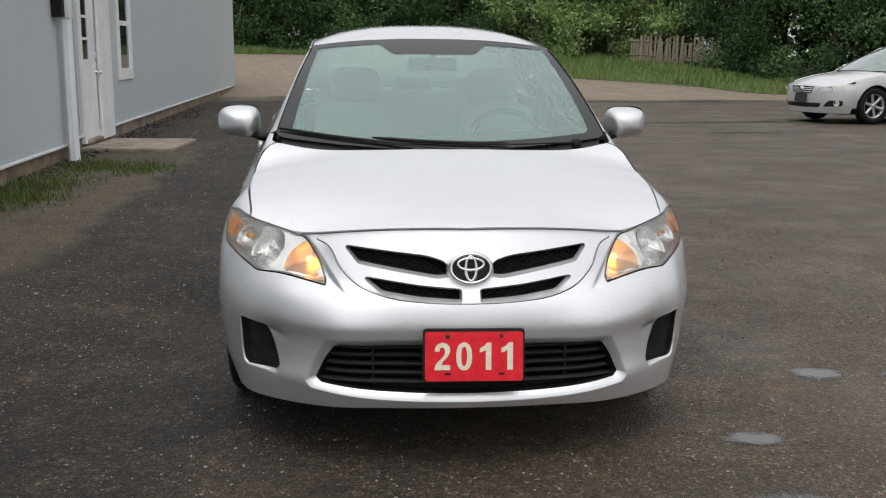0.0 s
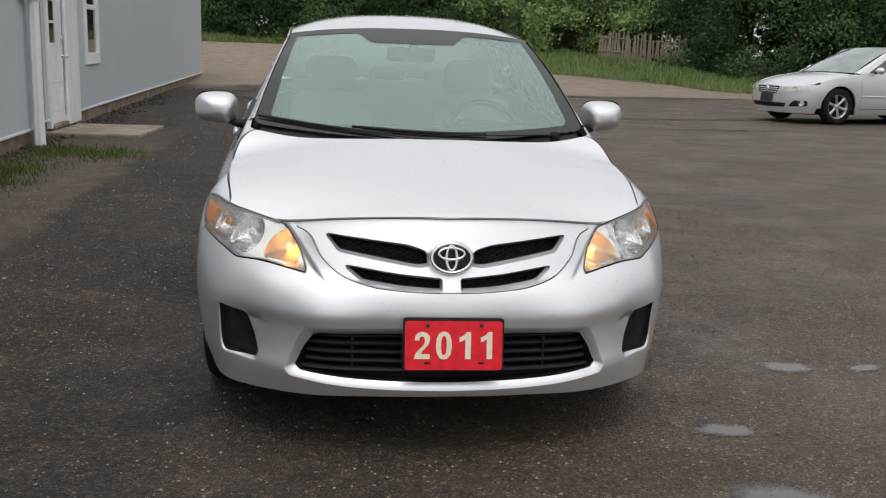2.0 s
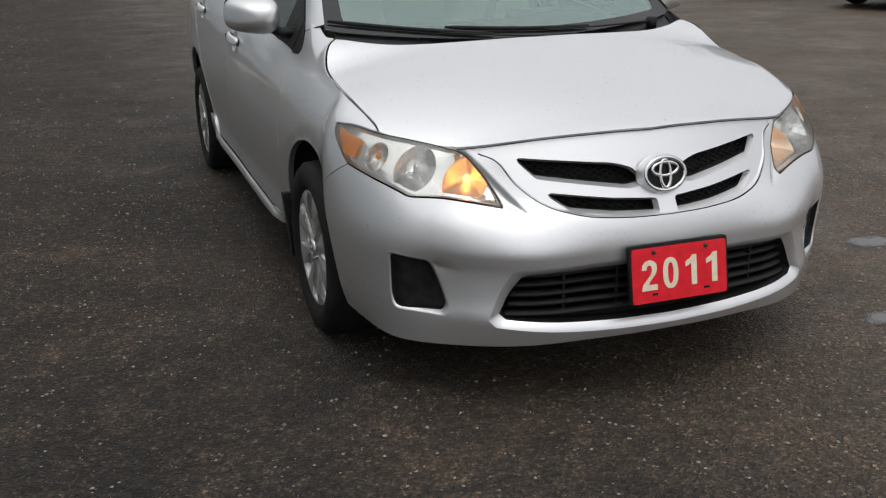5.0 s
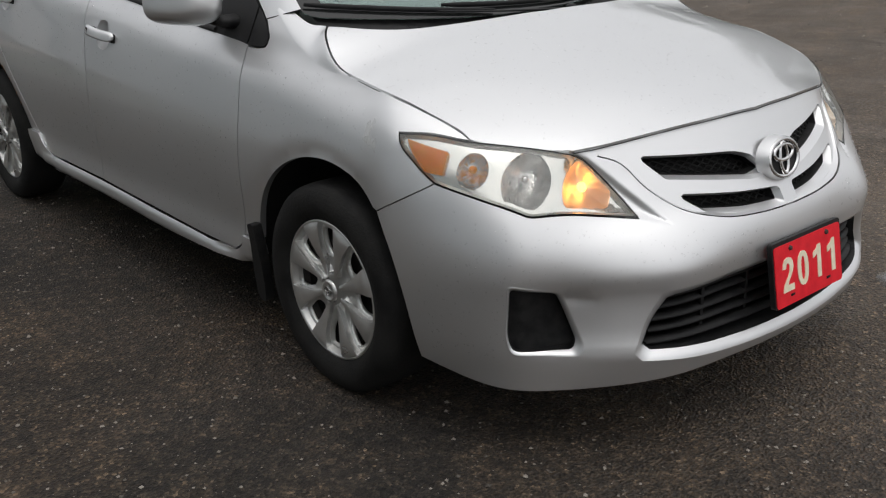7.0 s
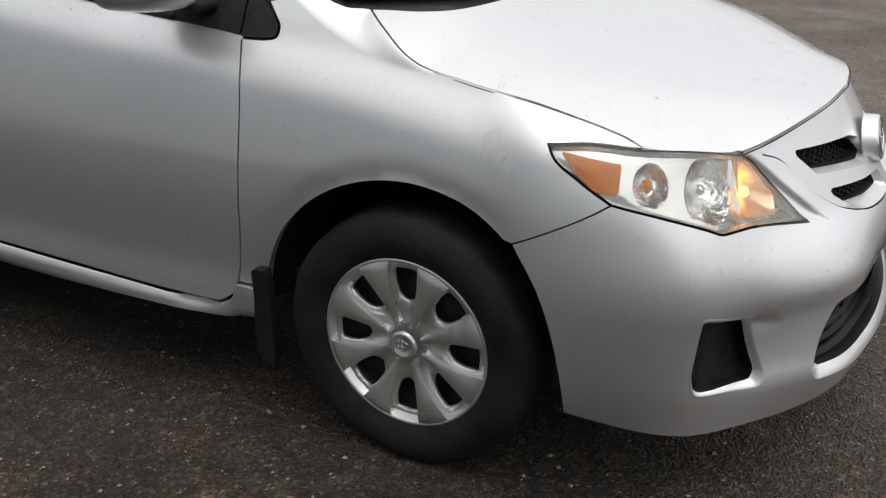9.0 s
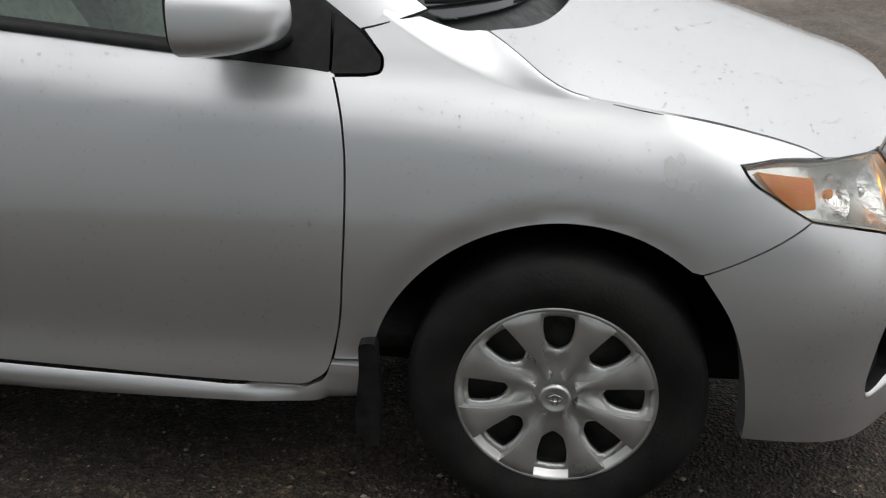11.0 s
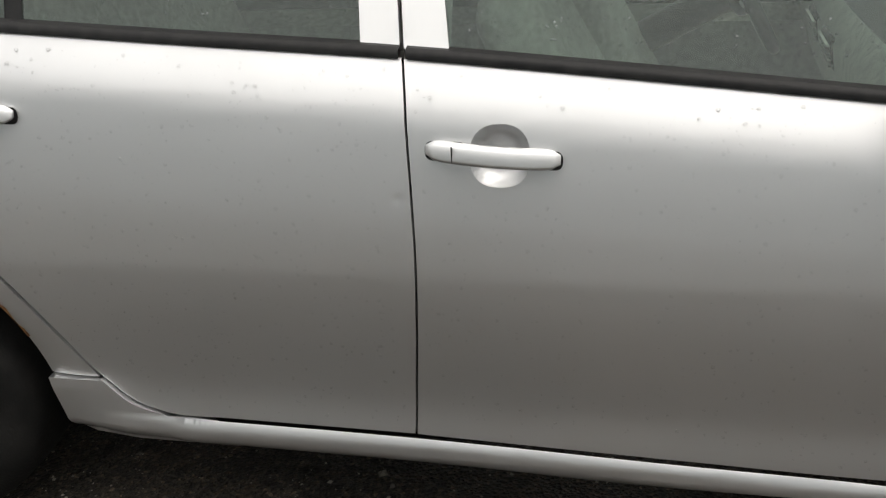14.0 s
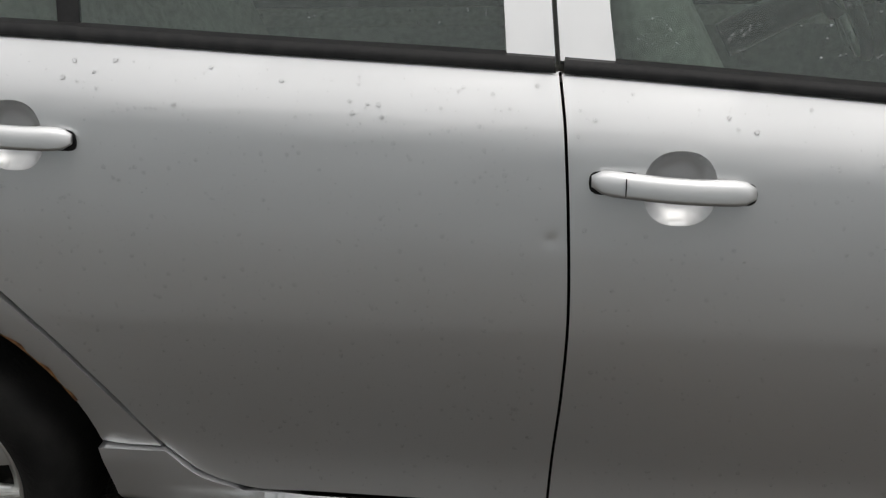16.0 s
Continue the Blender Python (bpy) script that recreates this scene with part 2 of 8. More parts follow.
def glass(name, tint, ior=1.5, rough=0.0, film=0.0, haze=(0.58, 0.74, 0.67), worn=None):
    """A thin pane: what lies behind shows through its tint, and its gloss grows towards the edge."""
    m = bpy.data.materials.new(name)
    m.use_nodes = True
    n, l = m.node_tree.nodes, m.node_tree.links
    n.remove(n["Principled BSDF"])
    tr, gl, mx, fr = (n.new(k) for k in ("ShaderNodeBsdfTransparent", "ShaderNodeBsdfGlossy", "ShaderNodeMixShader", "ShaderNodeFresnel"))
    tr.inputs[0].default_value = (*tint, 1)
    gl.inputs["Roughness"].default_value = rough
    fr.inputs["IOR"].default_value = ior
    l.new(fr.outputs[0], mx.inputs[0])
    l.new(tr.outputs[0], mx.inputs[1])
    l.new(gl.outputs[0], mx.inputs[2])
    last = mx.outputs[0]
    if film:
        # pale diffuse layer: rain haze, lens clouding, and reflected sky put in as colour
        df, m2 = n.new("ShaderNodeBsdfDiffuse"), n.new("ShaderNodeMixShader")
        df.inputs[0].default_value = (*haze, 1)
        m2.inputs[0].default_value = film
        if worn:
            # weathered plastic: cloudier towards its upper edge
            tc, xyz, no, mr = (n.new(k) for k in ("ShaderNodeTexCoord", "ShaderNodeSeparateXYZ", "ShaderNodeTexNoise", "ShaderNodeMapRange"))
            no.inputs["Scale"].default_value, no.inputs["Detail"].default_value = 16, 5
            l.new(tc.outputs["Object"], no.inputs["Vector"])
            l.new(tc.outputs["Object"], xyz.inputs[0])
            add = n.new("ShaderNodeMath")
            add.operation = "MULTIPLY_ADD"
            add.inputs[1].default_value = 0.05
            l.new(no.outputs["Fac"], add.inputs[0])
            l.new(xyz.outputs["Z"], add.inputs[2])
            mr.inputs["From Min"].default_value, mr.inputs["From Max"].default_value = worn[0] + 0.025, worn[1] + 0.025
            mr.inputs["To Min"].default_value, mr.inputs["To Max"].default_value = film, worn[2]
            l.new(add.outputs[0], mr.inputs["Value"])
            l.new(mr.outputs[0], m2.inputs[0])
        l.new(last, m2.inputs[1])
        l.new(df.outputs[0], m2.inputs[2])
        last = m2.outputs[0]
    l.new(last, n["Material Output"].inputs[0])
    return m


SILVER = car_paint("silver_paint", (0.765, 0.77, 0.778))
SILVER_B = car_paint("older_silver_paint", (0.72, 0.72, 0.715), 0.62)
CREAM = car_paint("pale_beige_paint", (0.82, 0.81, 0.76), 0.35)
WHITE_SILVER = car_paint("pale_silver_paint", (0.82, 0.83, 0.84), 0.4)
BLACK_PLASTIC = noise_mix(material("black_plastic", (0.02, 0.02, 0.02), 0.45, Specular_IOR_Level=0.22), 40, (0.010, 0.010, 0.011), (0.022, 0.022, 0.022), bump=0.06, bump_scale=400, rough=(0.42, 0.62))
RUBBER = noise_mix(material("rubber", (0.02, 0.02, 0.02), 0.7, Specular_IOR_Level=0.18), 14, (0.010, 0.010, 0.010), (0.022, 0.0215, 0.0205), bump=0.2, bump_scale=120, rough=(0.6, 0.85))
# near-black: carries the shade of gaps and openings in its colour
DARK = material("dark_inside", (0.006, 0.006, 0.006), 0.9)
CHROME = noise_mix(material("chrome", (0.8, 0.8, 0.8), 0.12, 1.0), 9, (0.68, 0.68, 0.69), (0.8, 0.8, 0.8), rough=(0.08, 0.2))
HUB_SILVER = noise_mix(material("hubcap_silver", (0.5, 0.5, 0.49), 0.38, 0.8), 12, (0.62, 0.62, 0.61), (0.74, 0.74, 0.72), rough=(0.26, 0.40))
STEEL_BLACK = noise_mix(material("black_steel", (0.03, 0.03, 0.03), 0.5, 0.3), 20, (0.015, 0.015, 0.015), (0.05, 0.045, 0.04), bump=0.2)
RUST = noise_mix(material("rusty_steel", (0.1, 0.06, 0.04), 0.75, 0.2), 10, (0.035, 0.03, 0.028), (0.08, 0.05, 0.038), bump=0.3)
# the strong pale film paints a sky veil over the windscreen's rain haze
WINDSCREEN = glass("windscreen_glass", (0.84, 0.95, 0.92), film=0.29, haze=(0.60, 0.80, 0.76))
# on the side panes the film stands in for pale reflections
SIDE_GLASS = glass("side_glass", (0.74, 0.87, 0.81), film=0.075, haze=(0.62, 0.76, 0.72))
DARK_GLASS = noise_mix(material("far_car_glass", (0.03, 0.035, 0.035), 0.03, 0.0, Coat_Weight=1.0), 3, (0.02, 0.026, 0.026), (0.045, 0.055, 0.053))
FRIT = material("black_glass_edge", (0.012, 0.013, 0.013), 0.12)
LENS = glass("lamp_lens", (0.97, 0.97, 0.95), 1.45, 0.03, film=0.06, haze=(0.86, 0.87, 0.80), worn=(0.70, 0.79, 0.13))
AMBER = noise_mix(material("amber_reflector", (0.9, 0.3, 0.03), 0.25), 60, (1.0, 0.27, 0.0), (1.0, 0.37, 0.004), bump=0.4, bump_scale=300)
REFLECTOR = noise_mix(material("lamp_reflector", (0.85, 0.85, 0.85), 0.16, 1.0), 30, (0.7, 0.7, 0.7), (0.88, 0.88, 0.88), bump=0.5, bump_scale=70)
RED = noise_mix(material("red_sign_plastic", (0.78, 0.02, 0.03), 0.35, Specular_IOR_Level=0.3), 30, (0.74, 0.012, 0.026), (0.86, 0.022, 0.036), bump=0.05)
CREAM_INK = noise_mix(material("cream_numerals", (0.8, 0.72, 0.52), 0.5), 60, (0.82, 0.74, 0.54), (0.90, 0.84, 0.66))
SEAT = noise_mix(material("grey_seat_cloth", (0.22, 0.22, 0.2), 0.9), 60, (0.33, 0.325, 0.29), (0.44, 0.43, 0.385), bump=0.3, bump_scale=500)
TRIM_GREY = noise_mix(material("grey_cabin_plastic", (0.3, 0.3, 0.28), 0.6), 50, (0.38, 0.38, 0.35), (0.48, 0.48, 0.44), bump=0.1, bump_scale=600)
DASH = noise_mix(material("dark_cabin_plastic", (0.04, 0.04, 0.04), 0.55), 50, (0.03, 0.03, 0.03), (0.055, 0.055, 0.052), bump=0.1, bump_scale=600)

# ---- shape of the silver saloon: front axle at y = 0, nose towards -y ----
HUB_Z, TYRE_R, ARCH_R, BASE = 0.294, 0.298, 0.369, 2.61
belt_z = curve1([-0.5, -0.25, 0, 0.1, 0.2, 0.43, 0.68, 1.0, 1.473, 1.874, 2.317, 2.7, 3.1, 3.6], [0.760, 0.820, 0.864, 0.881, 0.895, 0.915, 0.937, 0.969, 1.013, 1.041, 1.072, 1.092, 1.095, 1.07])
half_w = curve1([-0.6, -0.25, 0, 0.5, 1.5, 2.3, 2.7, 3.0, 3.3, 3.6], [0.850, 0.864, 0.870, 0.874, 0.877, 0.875, 0.868, 0.850, 0.815, 0.76])
turn_in = curve1([-0.55, -0.40, -0.25, -0.13, -0.05, 0.0, 0.03, 0.06, 0.09, 0.13, 0.2, 0.3, 0.4, 0.5], [0.425, 0.312, 0.226, 0.162, 0.121, 0.095, 0.0745, 0.0560, 0.0415, 0.0315, 0.0195, 0.0078, 0.0018, 0.0])
tuck = curve1([0.18, 0.225, 0.26, 0.30, 0.345, 0.38, 0.41, 0.5, 0.58, 0.65], [0.07, 0.037, 0.026, 0.0245, 0.0272, 0.0278, 0.0248, 0.0136, 0.0050, 0.0])


def side_x(y, z):
    """Half the car's width on its flank at y and height z, from the sill up to the roof rail."""
    y, z = np.asarray(y, float), np.asarray(z, float)
    x = half_w(y) - np.where(belt_z(y) - z < 0.5, turn_in(belt_z(y) - z), 0) - np.where(z < 0.65, tuck(z), 0)
    for yc in (0.0, BASE):
        r = np.hypot(y - yc, z - HUB_Z)
        x = x - 0.007 * np.clip((0.44 - r) / 0.06, 0, 1) ** 2
    return x


NOSE_T = [0, 15, 28, 36, 44, 52, 62, 74]
NOSE_Z = [0.165, 0.235, 0.27, 0.33, 0.41, 0.48, 0.54, 0.60, 0.66, 0.72, 0.77, 0.81, 0.85, 0.93]
NOSE = [
    curve1(NOSE_Z, [0.882, 0.911, 0.918, 0.900, 0.888, 0.890, 0.874, 0.842, 0.815, 0.785, 0.745, 0.70, 0.65, 0.55]),
    curve1(NOSE_Z, [0.895, 0.925, 0.932, 0.914, 0.904, 0.908, 0.890, 0.850, 0.825, 0.790, 0.750, 0.71, 0.66, 0.56]),
    curve1(NOSE_Z, [0.936, 0.955, 0.963, 0.953, 0.949, 0.953, 0.920, 0.866, 0.835, 0.810, 0.770, 0.72, 0.67, 0.57]),
    curve1(NOSE_Z, [0.943, 0.959, 0.965, 0.955, 0.950, 0.957, 0.932, 0.882, 0.840, 0.808, 0.780, 0.73, 0.68, 0.58]),
    curve1(NOSE_Z, [0.945, 0.954, 0.956, 0.947, 0.948, 0.962, 0.950, 0.917, 0.878, 0.842, 0.802, 0.75, 0.70, 0.60]),
    curve1(NOSE_Z, [0.951, 0.961, 0.967, 0.971, 0.978, 0.985, 0.978, 0.957, 0.925, 0.886, 0.843, 0.80, 0.74, 0.62]),
    curve1(NOSE_Z, [0.904, 0.927, 0.937, 0.947, 0.957, 0.963, 0.961, 0.953, 0.940, 0.914, 0.880, 0.8255, 0.752, 0.61]),
    curve1(NOSE_Z, [0.864, 0.881, 0.890, 0.896, 0.901, 0.904, 0.904, 0.901, 0.896, 0.886, 0.869, 0.842, 0.790, 0.65]),
]
DEG = math.pi / 180
ARC = 0.93 * DEG


def flank_r(t, z):
    """Distance of the flank from the front axle's middle in the direction t (degrees from straight ahead)."""
    r = np.full(np.shape(t), 0.9)
    for _ in range(12):
        r = 0.5 * r + 0.5 * side_x(-r * np.cos(t * DEG), z) / np.sin(t * DEG)
    return r


def nose_r(t, z):
    t, z = np.abs(np.asarray(t, float)), np.asarray(z, float)
    stations = np.stack([f(z) for f in NOSE] + [flank_r(np.full(t.shape, 84.0), z)])
    ts = np.array(NOSE_T + [84.0])
    h, d = np.diff(ts), np.diff(stations, axis=0) / np.diff(ts)[:, None]
    m = np.empty_like(stations)
    m[0], m[-1] = 0, d[-1]
    w = (h[1:] / (h[1:] + h[:-1]))[:, None]
    m[1:-1] = w * d[:-1] + (1 - w) * d[1:]
    i = np.clip(np.searchsorted(ts, t) - 1, 0, len(ts) - 2)
    k = np.arange(len(t))
    u = np.clip((t - ts[i]) / h[i], 0, 1)
    r = (2 * u ** 3 - 3 * u ** 2 + 1) * stations[i, k] + (u ** 3 - 2 * u ** 2 + u) * h[i] * m[i, k] + (3 * u ** 2 - 2 * u ** 3) * stations[i + 1, k] + (u ** 3 - u ** 2) * h[i] * m[i + 1, k]
    b = np.clip((t - 70) / 12, 0, 1)
    b = b * b * (3 - 2 * b)
    return r * (1 - b) + b * flank_r(np.maximum(t, 60.0), z)


def scoop(a, z):
    """Depth of the sharp hollow between headlamp and grille."""
    def above(t0, z0, t1, z1):
        dx, dz = (t1 - t0) * ARC, z1 - z0
        return ((a - t0 * ARC) * -dz + (z - z0) * dx) / math.hypot(dx, dz)
    ridge = above(40.5, 0.736, 26.0, 0.561)
    floor = above(26.0, 0.561, 34.0, 0.588)
    deep = np.clip(np.minimum(ridge * 0.55, floor * 0.8) / 0.014, 0, 1)
    return 0.014 * deep * deep * (3 - 2 * deep) * np.clip((44 * ARC - a) / 0.03, 0, 1) * np.clip((0.745 - z) / 0.03, 0, 1)


def nose(side=1, out=0.0):
    """Surface of bumper and wing: (arc, height) to a place. side: -1 the car's right."""
    def f(p):
        t, z = p[:, 0] / ARC, p[:, 1]
        r = nose_r(t, z) + out - scoop(np.abs(p[:, 0]), z)
        return np.stack([side * r * np.sin(t * DEG), -r * np.cos(t * DEG), z], 1)
    return f


def flank(side=1, out=0.0):
    """Surface of doors and quarter panels: (y, z) to a place."""
    def f(p):
        return np.stack([side * (side_x(p[:, 0], p[:, 1]) + out), p[:, 0], p[:, 1]], 1)
    return f


def arc(x, y, z):
    return (math.degrees(math.atan2(abs(x), -y)) * ARC, z)


def arc_yz(y, z):
    return arc(float(side_x(np.array([y]), np.array([z]))[0]), y, z)


def arc_deg(t, z):
    return (t * ARC, z)


hood_mid = curve1([-0.80, -0.745, -0.6, -0.4, -0.2, 0, 0.2], [0.745, 0.768, 0.812, 0.864, 0.914, 0.962, 1.003])
hood_rim = curve1([-0.75, -0.61, -0.543, -0.46, -0.29, -0.09, 0.01, 0.05, 0.097, 0.135, 0.165], [0.575, 0.662, 0.716, 0.767, 0.829, 0.868, 0.889, 0.909, 0.941, 0.962, 0.972])


def hood_z(x, y):
    t = np.abs(x) / 0.757
    return hood_mid(y) - (hood_mid(y) - hood_rim(y)) * t ** 2.4


def hood_at(p):
    return np.stack([p[:, 0], p[:, 1], hood_z(p[:, 0], p[:, 1])], 1)


def grille_y(x, z):
    return -0.860 + 0.60 * (z - 0.551) + 0.47 * x * x


def drawn(poly, kx, kz, at=0.5):
    """An outline shrunk about its middle, or about another place across it."""
    c = (poly.min(0) + poly.max(0)) / 2
    c[0] = poly[:, 0].min() * (1 - at) + poly[:, 0].max() * at
    return c + (poly - c) * [kx, kz]


def mirrored(half):
    """A closed outline from its half with x >= 0, given from the middle round to the middle."""
    half = np.asarray(half, float)
    return loop(half, (half * [-1, 1])[::-1])


HOOD_FRONT = spline([(0, -0.737), (0.2, -0.720), (0.4, -0.672), (0.5, -0.636), (0.556, -0.611)])
HOOD_SIDE = spline([(0.737, -0.460), (0.7365, -0.426), (0.742, -0.39), (0.752, -0.315), (0.760, -0.21), (0.761, -0.11), (0.760, -0.03), (0.756, 0.035), (0.739, 0.09), (0.714, 0.132), (0.689, 0.158)])
HOOD_REAR = spline([(0.687, 0.158), (0.6, 0.108), (0.5, 0.066), (0.3, 0.018), (0, 0.0)])
LAMP_TOP = spline([arc_deg(69.9, 0.780), arc_deg(65, 0.783), arc_deg(57.9, 0.771), arc_deg(50, 0.756), arc_deg(46, 0.745), arc_deg(42.6, 0.733)])
LAMP_IN = spline([arc_deg(42.6, 0.733), arc_deg(40.6, 0.718), arc_deg(38.6, 0.691), arc_deg(34.9, 0.635), arc_deg(32.4, 0.590)])
LAMP_LOW = np.vstack([spline([arc_deg(32.4, 0.587), arc_deg(37, 0.597), arc_deg(43.5, 0.6105), arc_deg(48.4, 0.613)]), spline([arc_deg(49.2, 0.616), arc_deg(50.2, 0.623), arc_deg(56.4, 0.656), arc_deg(62.4, 0.682)])])
LAMP_OUT = spline([arc_deg(62.4, 0.682), arc_deg(66.2, 0.722), arc_deg(69.4, 0.763), arc_deg(69.9, 0.780)])
HOOD_LAMP = [tuple(q[:2]) for q in nose(1)(LAMP_TOP[::-1]) if 0.562 < q[0] < 0.730]
LAMP = loop(LAMP_TOP, LAMP_IN, LAMP_LOW, LAMP_OUT)


rear_arch_r = curve1([0, 60, 100, 128.5, 141, 152, 165, 180, 200], [0.380, 0.398, 0.406, 0.4055, 0.400, 0.391, 0.380, 0.377, 0.377])


def arch_curve(yc, a0, a1, n=40, r=None):
    """The rim of a wheel arch: round in front, taller over the rear wheel."""
    rad = lambda a: r or (float(rear_arch_r(a)) if yc else ARCH_R)
    return [(yc + rad(a) * math.cos(a * DEG), HUB_Z + rad(a) * math.sin(a * DEG)) for a in np.linspace(a0, a1, n)]


def screen(p, lift=0.0):
    """The windscreen: (u across -1..1, w upwards 0..1) to a place."""
    u, w = p[:, 0], p[:, 1]
    low = np.stack([0.708 * u, 0.075 + 0.180 * u ** 2, 0.952 + 0.040 * u ** 2], 1)
    top = np.stack([0.570 * u, 0.88 + 0.065 * u ** 2, 1.402 - 0.036 * np.abs(u) ** 2.5], 1)
    out = np.stack([0 * u, -0.45 + 0 * u, 0.9 + 0 * u], 1)
    return low * (1 - w[:, None]) + top * w[:, None] + out * (0.10 * w * (1 - w) + lift)[:, None]


def back_screen(p, lift=0.0):
    u, w = p[:, 0], p[:, 1]
    low = np.stack([0.66 * u, 3.12 - 0.16 * u ** 2, 1.085 + 0 * u], 1)
    top = np.stack([0.557 * u, 2.52 - 0.05 * u ** 2, 1.419 - 0.035 * u ** 2], 1)
    out = np.stack([0 * u, 0.45 + 0 * u, 0.9 + 0 * u], 1)
    return low * (1 - w[:, None]) + top * w[:, None] + out * (0.08 * w * (1 - w) + lift)[:, None]


roof_mid = curve1([0.86, 0.95, 1.1, 1.3, 1.55, 1.9, 2.3, 2.55], [1.399, 1.424, 1.454, 1.476, 1.485, 1.481, 1.451, 1.412])


def roof_at(p):
    return np.stack([p[:, 0], p[:, 1], roof_mid(p[:, 1]) - 0.10 * np.abs(p[:, 0] / 0.57) ** 3.0 * 0.6 - 0.02 * (p[:, 0] / 0.57) ** 2], 1)


# Outlines on the flank, as (y, z).
DOOR_FRONT = [(0.431, 0.911), (0.417, 0.871), (0.407, 0.831), (0.402, 0.787), (0.401, 0.713), (0.404, 0.635), (0.411, 0.549), (0.420, 0.456), (0.435, 0.379), (0.458, 0.316), (0.498, 0.289)]
DOOR_GAP = [(1.489, 0.311), (1.481, 0.41), (1.468, 0.54), (1.460, 0.67), (1.4615, 0.80), (1.466, 0.90), (1.469, 0.945), (1.478, 1.012)]
BELT = spline([(y, float(belt_z(y))) for y in (0.435, 0.68, 0.85, 1.0, 1.25, 1.474)])
BELT_REAR = spline([(y, float(belt_z(y))) for y in (1.474, 1.7, 1.874, 2.1, 2.317, 2.56)])
WIN_TOP = [(0.345, 0.955), (0.383, 0.982), (0.441, 1.022), (0.574, 1.106), (0.80, 1.230), (1.0, 1.316), (1.2, 1.368), (1.47, 1.392), (1.8, 1.396), (2.1, 1.378), (2.4, 1.325), (2.62, 1.245), (2.80, 1.150)]
win_top = curve1([p[0] for p in WIN_TOP], [p[1] for p in WIN_TOP])


sill_top = curve1([0.37, 0.44, 0.47, 0.5, 0.66, 1.0, 1.48, 1.87, 2.0, 2.07, 2.123, 2.25], [0.346, 0.346, 0.300, 0.2855, 0.2825, 0.2915, 0.3065, 0.3105, 0.313, 0.337, 0.387, 0.387])
WING_EDGE = [tuple(p) for p in spline([(-0.03, 0.876), (0.0, 0.878), (0.05, 0.883), (0.10, 0.894), (0.16, 0.915), (0.25, 0.955), (0.30, 0.983), (0.345, 1.010)], 6)]


WET_PLASTIC = noise_mix(material("wet_black_plastic", (0.02, 0.02, 0.02), 0.2, Specular_IOR_Level=0.25), 30, (0.010, 0.010, 0.011), (0.022, 0.022, 0.022), bump=0.10, bump_scale=40, rough=(0.25, 0.5))


